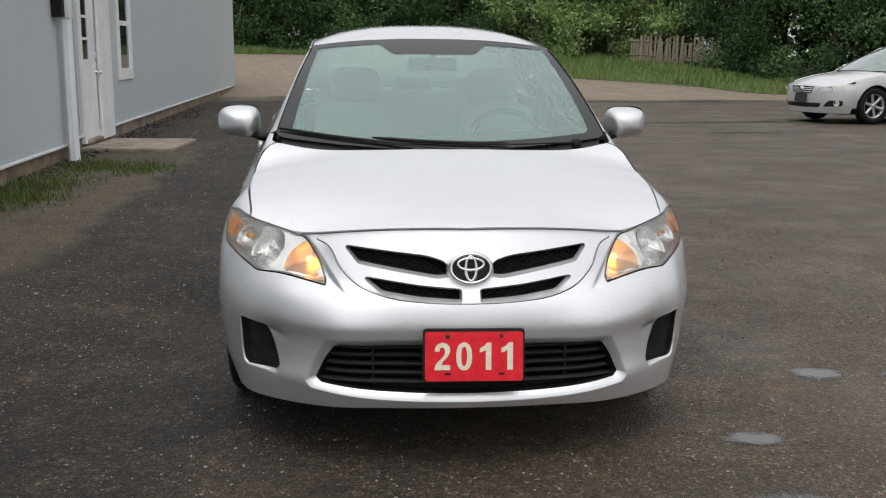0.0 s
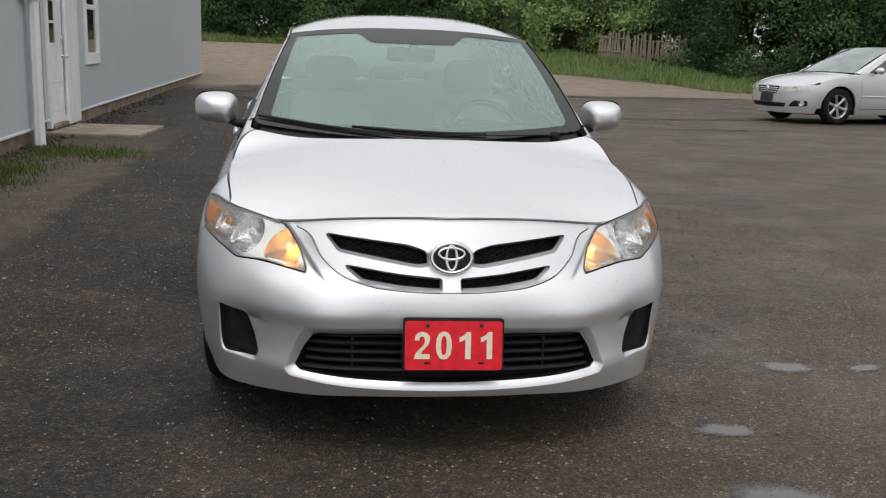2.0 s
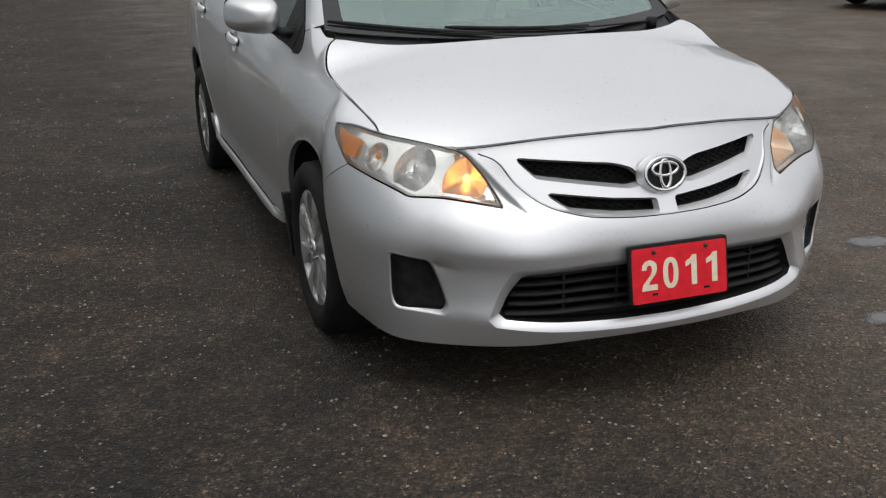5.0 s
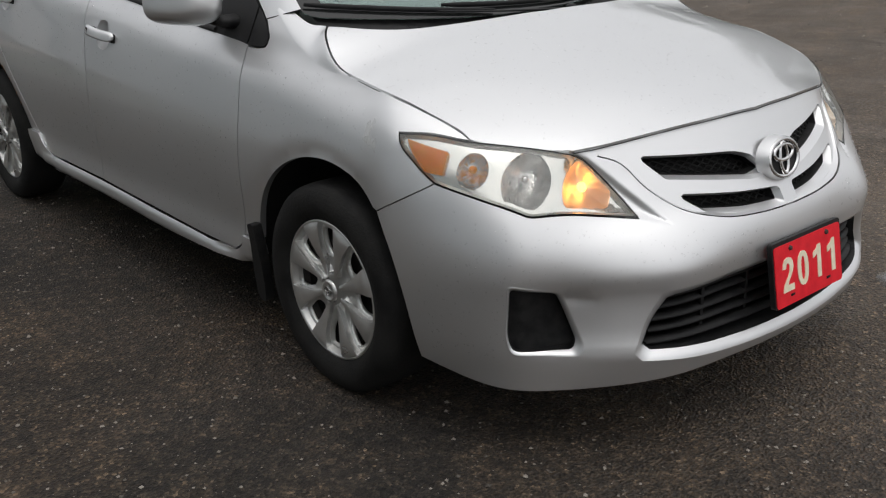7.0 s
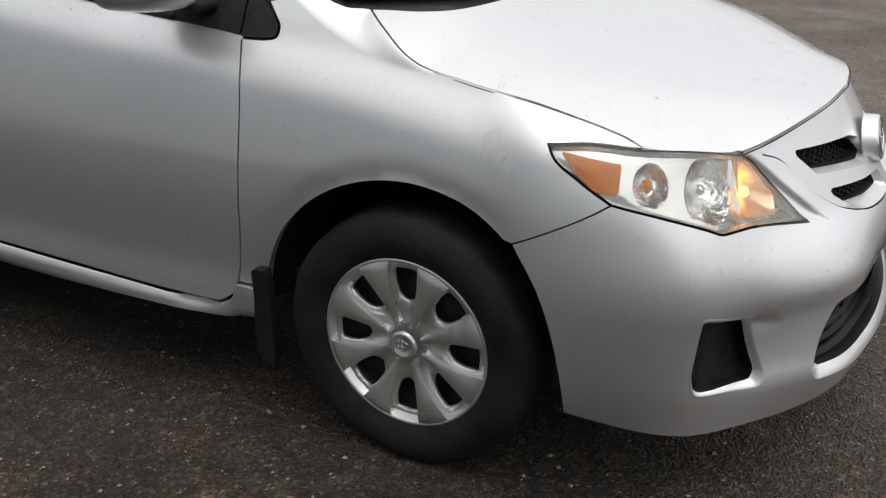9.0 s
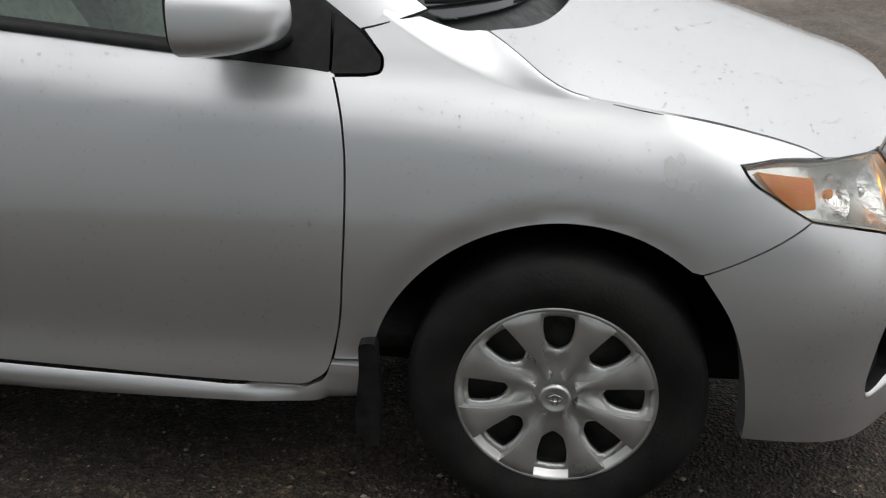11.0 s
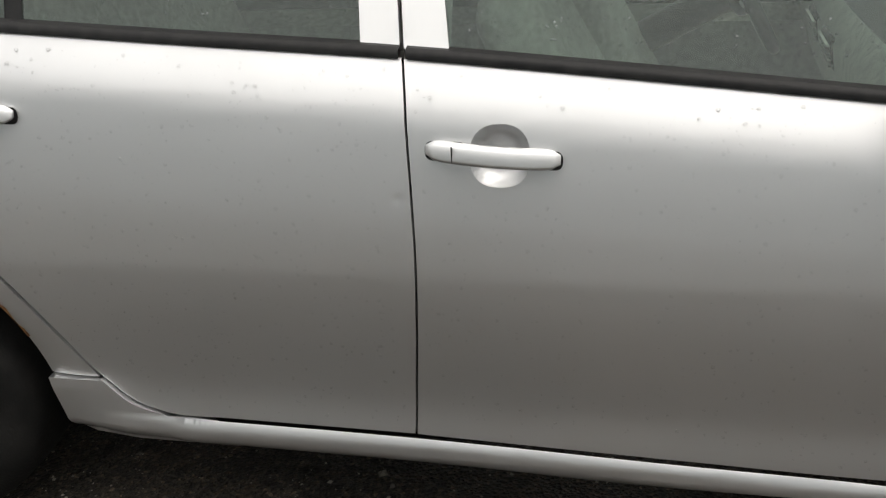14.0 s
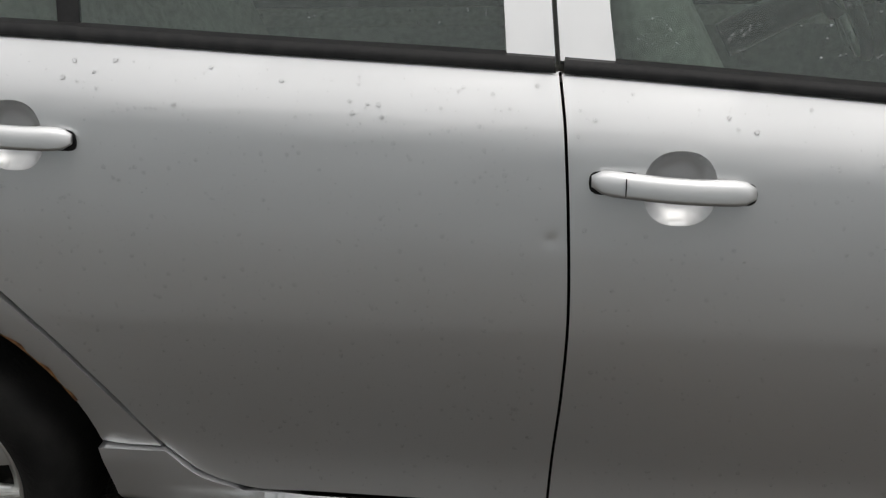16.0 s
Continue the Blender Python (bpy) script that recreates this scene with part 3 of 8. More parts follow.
def build_saloon():
    car = empty("car", pose(0, 0, 0))
    tagged(car, "rain-beaded silver four-door saloon with a red year sign on its bumper", "car")

    # bumper
    low_edge = [arc_deg(t, z) for t, z in ((0, 0.210), (20, 0.204), (36, 0.190), (48, 0.180), (58, 0.193), (66.3, 0.220))]
    arch_front = [arc_deg(66.3, 0.224), arc_deg(67.2, 0.31), arc_deg(68.6, 0.41), arc_deg(70.6, 0.50), arc_deg(73.8, 0.583)]
    grille_side = spline([(0.50, 0.722), (0.462, 0.706), (0.42, 0.645), (0.365, 0.598), (0.27, 0.566), (0.14, 0.552), (0, 0.548)])
    grille_arc = [arc(x, float(grille_y(x, z)), z) for x, z in grille_side]
    grille_low = spline(grille_arc, 2)
    half = loop(spline(low_edge), spline(arch_front), [arc_deg(62.4, 0.682)], LAMP_LOW[::-1], LAMP_IN[::-1], [(arc(0.50, -0.655, 0.742)[0], 0.742)], grille_low)
    outline = mirrored(half)
    air = mirrored(spline([arc_deg(0, 0.412), arc_deg(14, 0.410), arc_deg(27.2, 0.405)]).tolist() + spline([arc_deg(28.6, 0.400), arc_deg(30.5, 0.36), arc_deg(32.4, 0.293)]).tolist() + spline([arc_deg(31.2, 0.277), arc_deg(20, 0.263), arc_deg(0, 0.257)]).tolist())
    fog = rounded([arc_deg(51.3, 0.454), arc_deg(45.0, 0.433), arc_deg(42.0, 0.310), arc_deg(42.6, 0.288), arc_deg(51.0, 0.288), arc_deg(51.7, 0.33)], [0.012, 0.012, 0.02, 0.016, 0.024, 0.03])

    def both(p):
        # a fading crease runs from each fog recess towards the middle
        q = nose(1)(p)
        t = np.abs(p[:, 0]) / ARC
        d = p[:, 1] - (0.417 + (t - 39.8) * 0.0031)
        w = np.clip((t - 38.8) / 3.0, 0, 1) * np.clip((44.6 - t) / 1.2, 0, 1)
        q[:, 1] += 0.008 * w * np.where(d < 0, np.clip(1 + d / 0.035, 0, 1), np.clip(1 - d / 0.004, 0, 1))
        return q
    air_out, fog_out = drawn(air, 1 / 0.955, 1 / 0.76), drawn(fog, 1.16, 1.14, 0.75)
    panel("front_bumper", outline, both, SILVER, car, holes=[air_out, fog_out, fog_out * [-1, 1]], step=0.022, gap=0.0015, depth=0.045, extra=[(k * a * ARC, z) for k in (-1, 1) for a in np.arange(24.5, 43, 0.42) for z in np.arange(0.552, 0.745, 0.0065)] + [(k * a * ARC, 0.417 + (a - 39.8) * 0.0031 + d) for k in (-1, 1) for a in np.arange(38.6, 44.4, 0.5) for d in (-0.036, -0.018, -0.008, -0.001, 0.004)], label="silver moulded front bumper")
    # turned-in lips round the openings
    for name, rim_out, s in (("air_intake_lip", air_out, 1), ("fog_recess_lip", fog_out, 1), ("fog_recess_lip", fog_out, -1)):
        a = evened(rim_out, 0.02)
        b = drawn(a, 0.955, 0.76) if "air" in name else drawn(a, 1 / 1.16, 1 / 1.14, 0.75)
        pa = nose(s)(np.vstack([a, a[:1]]))
        b = np.vstack([b, b[:1]])
        pb = nose(s, -0.022 if "air" in name else -0.005 - 0.008 * np.clip((48.5 - b[:, 0] / ARC) / 5, 0, 1))(b)
        pc = nose(s, -0.07)(b)
        strip(name, pa, pb, SILVER, car, bulge=0.003, rows=5, away=(0, 0.2, 0.4))
        strip("recess_wall", pb, pc, BLACK_PLASTIC, car, rows=2, away=(0, -3, 0.4))
    # lower grille: near-black sheet in place of the shade behind, slats
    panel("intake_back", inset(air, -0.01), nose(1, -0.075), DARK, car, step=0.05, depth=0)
    for i, z in enumerate((0.285, 0.312, 0.340, 0.368, 0.395)):
        ts = np.linspace(-31.5 + 0.4 * i, 31.5 - 0.4 * i, 41)
        bm = bmesh.new()
        r = nose_r(np.abs(ts), np.full(41, z)) - 0.042 - 0.003 * (i % 2)
        pts = [(rr * math.sin(t * DEG), -rr * math.cos(t * DEG), z + 0.004 * (1 - (abs(t) / 30) ** 2)) for rr, t in zip(r, ts)]
        rings = []
        for p in pts:
            rings.append([bm.verts.new((p[0], p[1] + dy, p[2] + dz)) for dy, dz in ((-0.004, -0.004), (-0.006, 0.002), (0.03, 0.010), (0.03, 0.0))])
        for a, b in zip(rings, rings[1:]):
            for k in range(4):
                bm.faces.new((a[k], a[(k + 1) % 4], b[(k + 1) % 4], b[k]))
        part("intake_slat", bm, BLACK_PLASTIC, car)
    for t in (-21, -10.5, 10.5, 21):
        bm = boxed(-0.004, 0.004, 0, 0.03, 0.27, 0.405)
        ob = part("intake_rib", bm, BLACK_PLASTIC, car, smooth=False)
        r = float(nose_r(np.array([abs(t)]), np.array([0.33]))[0]) - 0.045
        ob.matrix_basis = pose(r * math.sin(t * DEG), -r * math.cos(t * DEG), 0, 0, 0, t)
    for s in (-1, 1):
        def blank(p, s=s):
            k = np.clip((50.0 - p[:, 0] / ARC) / 8.0, 0, 1)
            r0 = nose_r(p[:, 0] / ARC, p[:, 1]) - 0.020 - 0.030 * k
            t = p[:, 0] / ARC * DEG
            return np.stack([s * r0 * np.sin(t), -r0 * np.cos(t), p[:, 1]], 1)
        panel("fog_blank", drawn(fog, 1.03, 1.03), blank, BLACK_PLASTIC, car, step=0.015, depth=0, label="black blanking plate of the fog lamp")

    # grille
    top = [(x, float(hood_z(x, y)) - 0.006) for x, y in HOOD_FRONT if x <= 0.50]
    gout = mirrored(loop(top, grille_side))
    slot1 = rounded([(0.398, 0.704), (0.36, 0.662), (0.105, 0.626), (0.055, 0.634), (0.09, 0.668), (0.14, 0.682)], [0.004, 0.006, 0.012, 0.008, 0.01, 0.02])
    slot2 = rounded([(0.335, 0.613), (0.285, 0.577), (0.16, 0.562), (0.036, 0.556), (0.036, 0.584), (0.17, 0.594)], [0.004, 0.01, 0.01, 0.004, 0.004, 0.01])

    def grille_at(out):
        return lambda p: np.stack([p[:, 0], grille_y(p[:, 0], p[:, 1]) - out, p[:, 1]], 1)
    wide = [inset(s, -0.007) for s in (slot1, slot2)]
    panel("grille_surround", gout, grille_at(0.0), SILVER, car, holes=[h * k for h in wide for k in ([1, 1], [-1, 1])], step=0.02, gap=0.002, depth=0.02, away=(0, 0.5, 0.6), label="silver grille surround with two pairs of slots")
    for s0 in (slot1, slot2):
        for k in (1, -1):
            a = evened(inset(s0, 0), 0.012)
            b = inset(a, -0.007)
            for u, v, d0, d1, mat, nm in ((b, a, 0.0, -0.022, SILVER, "slot_bevel"), (a, a, -0.022, -0.07, BLACK_PLASTIC, "slot_wall")):
                pu, pv = grille_at(d0)(np.vstack([u, u[:1]]) * [k, 1]), grille_at(d1)(np.vstack([v, v[:1]]) * [k, 1])
                strip(nm, pu, pv, mat, car, rows=2, away=(0, -4, 0.6))
            # near-black sheet stands in for the shade behind the slot
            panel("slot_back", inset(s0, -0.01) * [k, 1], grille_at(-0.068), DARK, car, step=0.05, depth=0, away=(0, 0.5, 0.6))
            # diamond mesh
            bm = bmesh.new()
            lo, hi = s0.min(0), s0.max(0)
            for sl in (1, -1):
                for c in np.arange(lo[0] - 0.15, hi[0] + 0.15, 0.030):
                    run = [(c + q * 2.0 * sl, (lo[1] + hi[1]) / 2 + q) for q in np.linspace(-0.06, 0.06, 25)]
                    run = np.array(run)
                    keep = contains(inset(s0, -0.002), run)
                    seg = run[keep]
                    if len(seg) > 1:
                        q = grille_at(-0.045)(seg * [k, 1])
                        tube(bm, [q[0], q[-1]], 0.0022, 4)
            part("grille_mesh", bm, BLACK_PLASTIC, car)
    rim_pts = np.vstack([(grille_side * [-1, 1]), grille_side[::-1]])
    rim_arc = np.array([(math.copysign(arc(x, float(grille_y(x, z)), z)[0], x), z) for x, z in rim_pts])
    strip("grille_fillet", nose(1, -0.004)(rim_arc), grille_at(-0.004)(rim_pts + [0, 0.004]), SILVER, car, rows=2, away=(0, 0.5, 0.4))
    # emblem: an oval ring with three plain ovals
    emblem = empty("emblem")
    emblem.parent = car
    emblem["label"] = "chrome oval badge on black"
    emblem.matrix_basis = pose(0, -0.826, 0.655, -13, 0, 0)

    def oval(bm, cx, cz, a, b, r, y=0.0, n=40, sq=1.0):
        rings = []
        for i in range(n):
            t = 2 * math.pi * i / n
            c, s = math.cos(t), math.sin(t)
            nx, nz = c / a, s / b
            q = math.hypot(nx, nz)
            rings.append([bm.verts.new((cx + a * c + nx / q * r * math.cos(w), y - r * sq * math.sin(w), cz + b * s + nz / q * r * math.cos(w))) for w in [2 * math.pi * k / 8 for k in range(8)]])
        for i in range(n):
            u, v = rings[i], rings[(i + 1) % n]
            for k in range(8):
                bm.faces.new((u[k], u[(k + 1) % 8], v[(k + 1) % 8], v[k]))
    bm = bmesh.new()
    t = np.linspace(0, 2 * math.pi, 40, endpoint=False)
    vs = [bm.verts.new((0.064 * math.cos(q), 0.003, 0.046 * math.sin(q))) for q in t]
    bm.faces.new(vs)
    part("badge_ground", bm, BLACK_PLASTIC, emblem)
    bm = bmesh.new()
    oval(bm, 0, 0, 0.065, 0.047, 0.0065)
    part("badge_ring", bm, CHROME, emblem)
    for (cx, cz, a, b) in ((0, 0.014, 0.042, 0.019), (0, 0, 0.017, 0.040)):
        bm = bmesh.new()
        oval(bm, cx, cz, a, b, 0.0056, -0.001)
        part("badge_oval", bm, CHROME, emblem)
    bm = bmesh.new()
    n = 60
    t = np.linspace(0, 2 * math.pi, n, endpoint=False)
    bm.faces.new([bm.verts.new((0.075 * math.cos(q), 0.006, 0.056 * math.sin(q))) for q in t])
    lathe_ring = [[bm.verts.new((a * math.cos(q), y, b * math.sin(q))) for q in t] for a, b, y in ((0.071, 0.053, -0.003), (0.075, 0.056, 0.006), (0.0785, 0.0595, 0.030))]
    for u, v in zip(lathe_ring, lathe_ring[1:]):
        for i in range(n):
            bm.faces.new((u[i], u[(i + 1) % n], v[(i + 1) % n], v[i]))
    part("badge_seat", bm, SILVER, emblem)

    # hood
    hood = loop(HOOD_FRONT, [q for q in HOOD_LAMP if q[1] < -0.465], HOOD_SIDE, HOOD_REAR)
    panel("hood", mirrored(hood), hood_at, SILVER, car, step=0.028, gap=0.0028, depth=0.014, away=(0, -0.2, 0), label="silver hood dotted with raindrops")

    # thin black tubes added to draw the shade in the hood's gaps
    for side_pts in ([(x + 0.0035, y) for x, y in HOOD_SIDE], [(-x - 0.0035, y) for x, y in HOOD_SIDE], [(x, y - 0.002) for x, y in HOOD_FRONT[::-1] * [-1, 1]][:-1] + [(x, y - 0.002) for x, y in HOOD_FRONT]):
        q = np.array(side_pts)
        bm = bmesh.new()
        tube(bm, np.stack([q[:, 0], q[:, 1], hood_z(q[:, 0], q[:, 1]) - 0.0035], 1), 0.0013, 6)
        part("hood_gap_line", bm, RUBBER, car)
    for s in (-1, 1):
        # wing
        gap_line = [arc(x, y, float(hood_z(np.array([x]), np.array([y]))[0])) for x, y in HOOD_SIDE[::2] if y < -0.04]
        outline = loop([arc_deg(73.8, 0.583), arc_deg(62.4, 0.682)], LAMP_OUT, [p for p in LAMP_TOP if p[0] > 58.4 * ARC], gap_line,
                       [arc_yz(*p) for p in WING_EDGE], [arc_yz(0.381, 0.983)],
                       spline([arc_yz(0.357, 0.956), arc_yz(0.341, 0.934), arc_yz(0.343, 0.915), arc_yz(0.371, 0.907)]), [arc_yz(0.433, 0.906)],
                       [arc_yz(*p) for p in spline(DOOR_FRONT[:9])], [arc_yz(0.441, 0.350), arc_yz(0.371, 0.350)], [arc_yz(*p) for p in arch_curve(0, 8.7, 127.8)])
        panel("front_wing", outline, nose(s), SILVER, car, step=0.022, gap=0.0018, depth=0.02, away=(0, 0.2, 0.4))
        # doors
        front_door = loop(spline(DOOR_FRONT), spline([(0.52, 0.287), (0.66, 0.286), (1.0, 0.295), (1.47, 0.3095)]), spline(DOOR_GAP), BELT[::-1])
        cup = [(1.3125 + 0.0495 * math.copysign(abs(math.cos(a)) ** 0.82, math.cos(a)), 0.867 + 0.0505 * math.copysign(abs(math.sin(a)) ** 0.82, math.sin(a))) for a in np.linspace(0, 2 * math.pi, 28, endpoint=False)]
        d = panel("front_door", front_door, flank(s), SILVER, car, holes=[cup], step=0.026, gap=0.0022, depth=0.02, away=(0, 1.0, 0.5), label="silver front door with a sunken handle cup")
        rear_cup = [(y + 0.961, z + 0.068) for y, z in cup]
        rear_door = loop(spline(DOOR_GAP[::-1]), [(1.505, 0.311)], spline([(1.87, 0.3135), (1.995, 0.316), (2.067, 0.340), (2.126, 0.3925), (2.191, 0.495), (2.263, 0.602), (2.337, 0.690), (2.42, 0.768), (2.50, 0.845), (2.55, 0.93), (2.573, 1.02), (2.56, float(belt_z(2.56)))]), BELT_REAR[::-1])
        def dented(p):
            q = flank(s)(p)
            if s < 0:
                q[:, 0] += 0.0012 * np.exp(-((p[:, 0] - 1.486) ** 2 + (p[:, 1] - 0.793) ** 2) / 0.010 ** 2)
            return q
        fine = [(1.486 + 0.0028 * i, 0.793 + 0.0028 * j) for i in range(-9, 10) for j in range(-9, 10)]
        r = panel("rear_door", rear_door, dented, SILVER, car, holes=[rear_cup], extra=fine, step=0.026, gap=0.0022, depth=0.02, away=(0, 1.8, 0.5), label="silver rear door with a small dent at its front edge")
        for door, c, dy, dz in ((d, cup, 0, 0), (r, rear_cup, 0.961, 0.068)):
            def bowl(p, c0=1.3125 + dy, c1=0.867 + dz):
                q = np.clip((np.abs((p[:, 0] - c0) / 0.0495) ** 2.44 + np.abs((p[:, 1] - c1) / 0.0505) ** 2.44) ** 0.41, 0, 1)
                base = flank(s)(p)
                base[:, 0] -= s * 0.030 * (1 - q ** 4.0)
                return base
            panel("handle_cup", c, bowl, SILVER, door, step=0.008, depth=0, away=(0, 1.3, 0.5))
            bm = bmesh.new()
            bow = []
            for i, u in enumerate(np.linspace(0, 1, 17)):
                y = 1.213 + dy + 0.219 * u
                z = 0.866 + dz + 0.0155 * u
                w = min(1, math.sin(math.pi * min(max(u, 0.015), 0.985)) * 4) ** 0.5
                x = float(side_x(np.array([y]), np.array([z]))[0])
                bow.append((s * (x + 0.010 + 0.012 * math.sin(math.pi * u)), y, z, w))
            rings = []
            for x, y, z, w in bow:
                ring = []
                for k in range(12):
                    a = 2 * math.pi * k / 12
                    ca, sa = math.cos(a), math.sin(a)
                    ring.append(bm.verts.new((x + s * w * (0.009 * math.copysign(abs(ca) ** 0.6, ca) - 0.006 * sa), y, z + 0.0165 * w * math.copysign(abs(sa) ** 0.8, sa))))
                rings.append(ring)
            for a, b in zip(rings, rings[1:]):
                for k in range(12):
                    bm.faces.new((a[k], a[(k + 1) % 12], b[(k + 1) % 12], b[k]))
            bm.faces.new(rings[0]), bm.faces.new(rings[-1])
            bmesh.ops.recalc_face_normals(bm, faces=bm.faces)
            part("door_handle", bm, SILVER, door, "silver pull handle")
            g = rounded([(1.2105 + dy, 0.846 + dz), (1.262 + dy, 0.848 + dz), (1.262 + dy, 0.878 + dz), (1.2105 + dy, 0.876 + dz)], 0.014)
            g2 = rounded([(1.365 + dy, 0.856 + dz), (1.4355 + dy, 0.861 + dz), (1.4355 + dy, 0.892 + dz), (1.365 + dy, 0.890 + dz)], 0.014)
            for q in (g, g2):
                panel("handle_gasket", q, flank(s, 0.002), BLACK_PLASTIC, door, step=0.02, depth=0.003, away=(0, 1.3, 0.5))
            bm = boxed(-0.002, 0.002, -0.0008, 0.0008, -0.0125, 0.0125)
            ob = part("handle_split", bm, BLACK_PLASTIC, door, smooth=False)
            x = float(side_x(np.array([1.386 + dy]), np.array([0.879 + dz]))[0])
            ob.matrix_basis = pose(s * (x + 0.0268), 1.386 + dy, 0.8785 + dz)
        # rocker
        sill = loop(spline([(0.373, 0.346), (0.441, 0.346)]), spline([(0.444, 0.346), (0.460, 0.308), (0.498, 0.2855)]), spline([(0.66, 0.2825), (1.0, 0.2915), (1.48, 0.3065), (1.87, 0.3105)]), spline([(1.997, 0.313), (2.070, 0.337), (2.123, 0.387)]), [(2.243, 0.387)], [(2.234, 0.30), (2.230, 0.226), (2.205, 0.217)], spline([(1.8, 0.226), (1.2, 0.234), (0.7, 0.248), (0.42, 0.252)]), [(0.385, 0.258), (0.374, 0.30)])

        def sill_at(p):
            q = flank(s)(p)
            h = np.clip((np.minimum(sill_top(p[:, 0]), 0.313) + 0.002 - p[:, 1]) / 0.085, 0, 1)
            k = np.clip((2.16 - p[:, 0]) / 0.25, 0, 1) * np.clip((p[:, 0] - 0.40) / 0.22, 0, 1)
            q[:, 0] = s * (0.858 - 0.004 * k - 0.016 * np.clip((p[:, 0] - 2.10) / 0.12, 0, 1) * np.clip((0.36 - p[:, 1]) / 0.1, 0, 1) - 0.02 * np.clip((0.60 - p[:, 0]) / 0.2, 0, 1) * np.clip((0.33 - p[:, 1]) / 0.09, 0, 1) + 0.012 * k * (1 - (1 - np.clip(h / 0.28, 0, 1)) ** 2) - 0.046 * np.clip((h - 0.42) / 0.58, 0, 1) ** 1.7)
            return q
        panel("rocker", sill, sill_at, SILVER, car, step=0.012, gap=0.001, depth=0.04, away=(0, 1.3, 0.5))
        # quarter panel behind the rear door
        quarter = loop([(2.1295, 0.3895), (2.242, 0.3895)], [p for p in arch_curve(BASE, 165, 10)], [(2.98, 0.36), (3.16, 0.40), (3.20, 0.62), (3.24, 0.85), (3.28, float(belt_z(3.28)))], [(y, float(belt_z(y))) for y in (3.1, 2.9, 2.7, 2.565)], spline([(2.578, 1.02), (2.555, 0.927), (2.505, 0.840), (2.424, 0.763), (2.341, 0.685), (2.267, 0.597), (2.195, 0.490)]))
        panel("quarter_panel", quarter, flank(s), SILVER, car, step=0.03, gap=0.0015, depth=0.02, away=(0, 2.6, 0.4))
        # belt trims, pillars' faces, side glass
        for a, b in ((0.62, 1.472), (1.484, 2.56)):
            ys = np.linspace(a, b, 30)
            zb = belt_z(ys)
            strip("belt_trim", flank(s, 0.006)(np.stack([ys, zb - 0.001], 1)), flank(s, 0.004)(np.stack([ys, zb + 0.016], 1)), BLACK_PLASTIC, car, bulge=0.004, rows=5)
            strip("belt_trim_top", flank(s, 0.004)(np.stack([ys, zb + 0.016], 1)), flank(s, -0.012)(np.stack([ys, zb + 0.018], 1)), BLACK_PLASTIC, car, rows=2)
        up = lambda y, dz: (y, float(win_top(y)) + dz)
        frame_f = loop([(1.402, float(belt_z(1.402)) + 0.012), (1.478, float(belt_z(1.478)) + 0.012)], [(1.495, 1.20), (1.503, 1.385)], [up(y, -0.004) for y in np.linspace(1.495, 0.634, 20)], [up(y, -0.044) for y in np.linspace(0.638, 1.38, 16)], [(1.437, 1.342), (1.428, 1.20)])
        panel("door_frame", frame_f, flank(s, -0.004), SILVER, d, step=0.03, depth=0.018, away=(0, 1.0, 0.8))
        frame_r = loop([(1.485, float(belt_z(1.485)) + 0.012), (1.552, float(belt_z(1.552)) + 0.012)], [(1.567, 1.2), (1.574, 1.338)], [up(y, -0.05) for y in np.linspace(1.62, 2.30, 14)], [(2.42, 1.22), (2.50, 1.085), (2.56, 1.10)], [up(y, -0.004) for y in np.linspace(2.55, 1.512, 18)], [(1.502, 1.2)])
        panel("door_frame", frame_r, flank(s, -0.004), SILVER, r, step=0.03, depth=0.018, away=(0, 1.8, 0.8))
        pane_f = loop([(0.62, float(belt_z(0.62)) - 0.02), (1.42, float(belt_z(1.42)) - 0.02), (1.445, 1.2), (1.452, 1.346)], [up(y, -0.042) for y in np.linspace(1.40, 0.62, 16)])
        panel("side_window", pane_f, flank(s, -0.014), SIDE_GLASS, d, step=0.08, depth=0, away=(0, 1.0, 0.8), label="greenish side window with rain spots")
        pane_r = loop([(1.545, float(belt_z(1.545)) - 0.02), (2.19, float(belt_z(2.19)) - 0.02), (2.23, 1.34)], [up(y, -0.044) for y in np.linspace(2.2, 1.53, 12)])
        panel("side_window", pane_r, flank(s, -0.014), SIDE_GLASS, r, step=0.08, depth=0, away=(0, 1.8, 0.8))
        pane_q = loop([(2.192, float(belt_z(2.192)) - 0.02), (2.53, 1.07), (2.43, 1.22), (2.32, 1.31), (2.236, 1.335)])
        panel("quarter_window", pane_q, flank(s, -0.014), SIDE_GLASS, r, step=0.08, depth=0, away=(0, 1.8, 0.8))
        panel("window_divider", loop([(2.172, 1.05), (2.205, 1.05), (2.243, 1.34), (2.212, 1.345)]), flank(s, -0.010), BLACK_PLASTIC, r, step=0.05, depth=0.008, away=(0, 1.8, 0.8))
        # roof rail and screen pillars
        a = np.array([(y, float(win_top(y))) for y in np.linspace(0.384, 2.80, 50)])
        pa = flank(s, -0.001)(a)
        w = 0.03 + 0.97 * np.clip((a[:, 0] - 0.384) / (0.945 - 0.384), 0, 1)
        edge = []
        for (y, z), k in zip(a, w):
            if y < 0.945:
                edge.append(screen(np.array([[s * 0.992, k]]), 0.008)[0])
            elif y < 2.47:
                edge.append(roof_at(np.array([[s * 0.572, y]]))[0])
            else:
                edge.append(back_screen(np.array([[s * 1.0, 1 - (y - 2.47) / 0.49]]), 0.004)[0] if y < 2.96 else edge[-1])
        strip("roof_pillar", pa, np.array(edge), SILVER, car, bulge=0.012, rows=8, away=(0, 1.4, 0.9), label="silver pillar and roof rail")
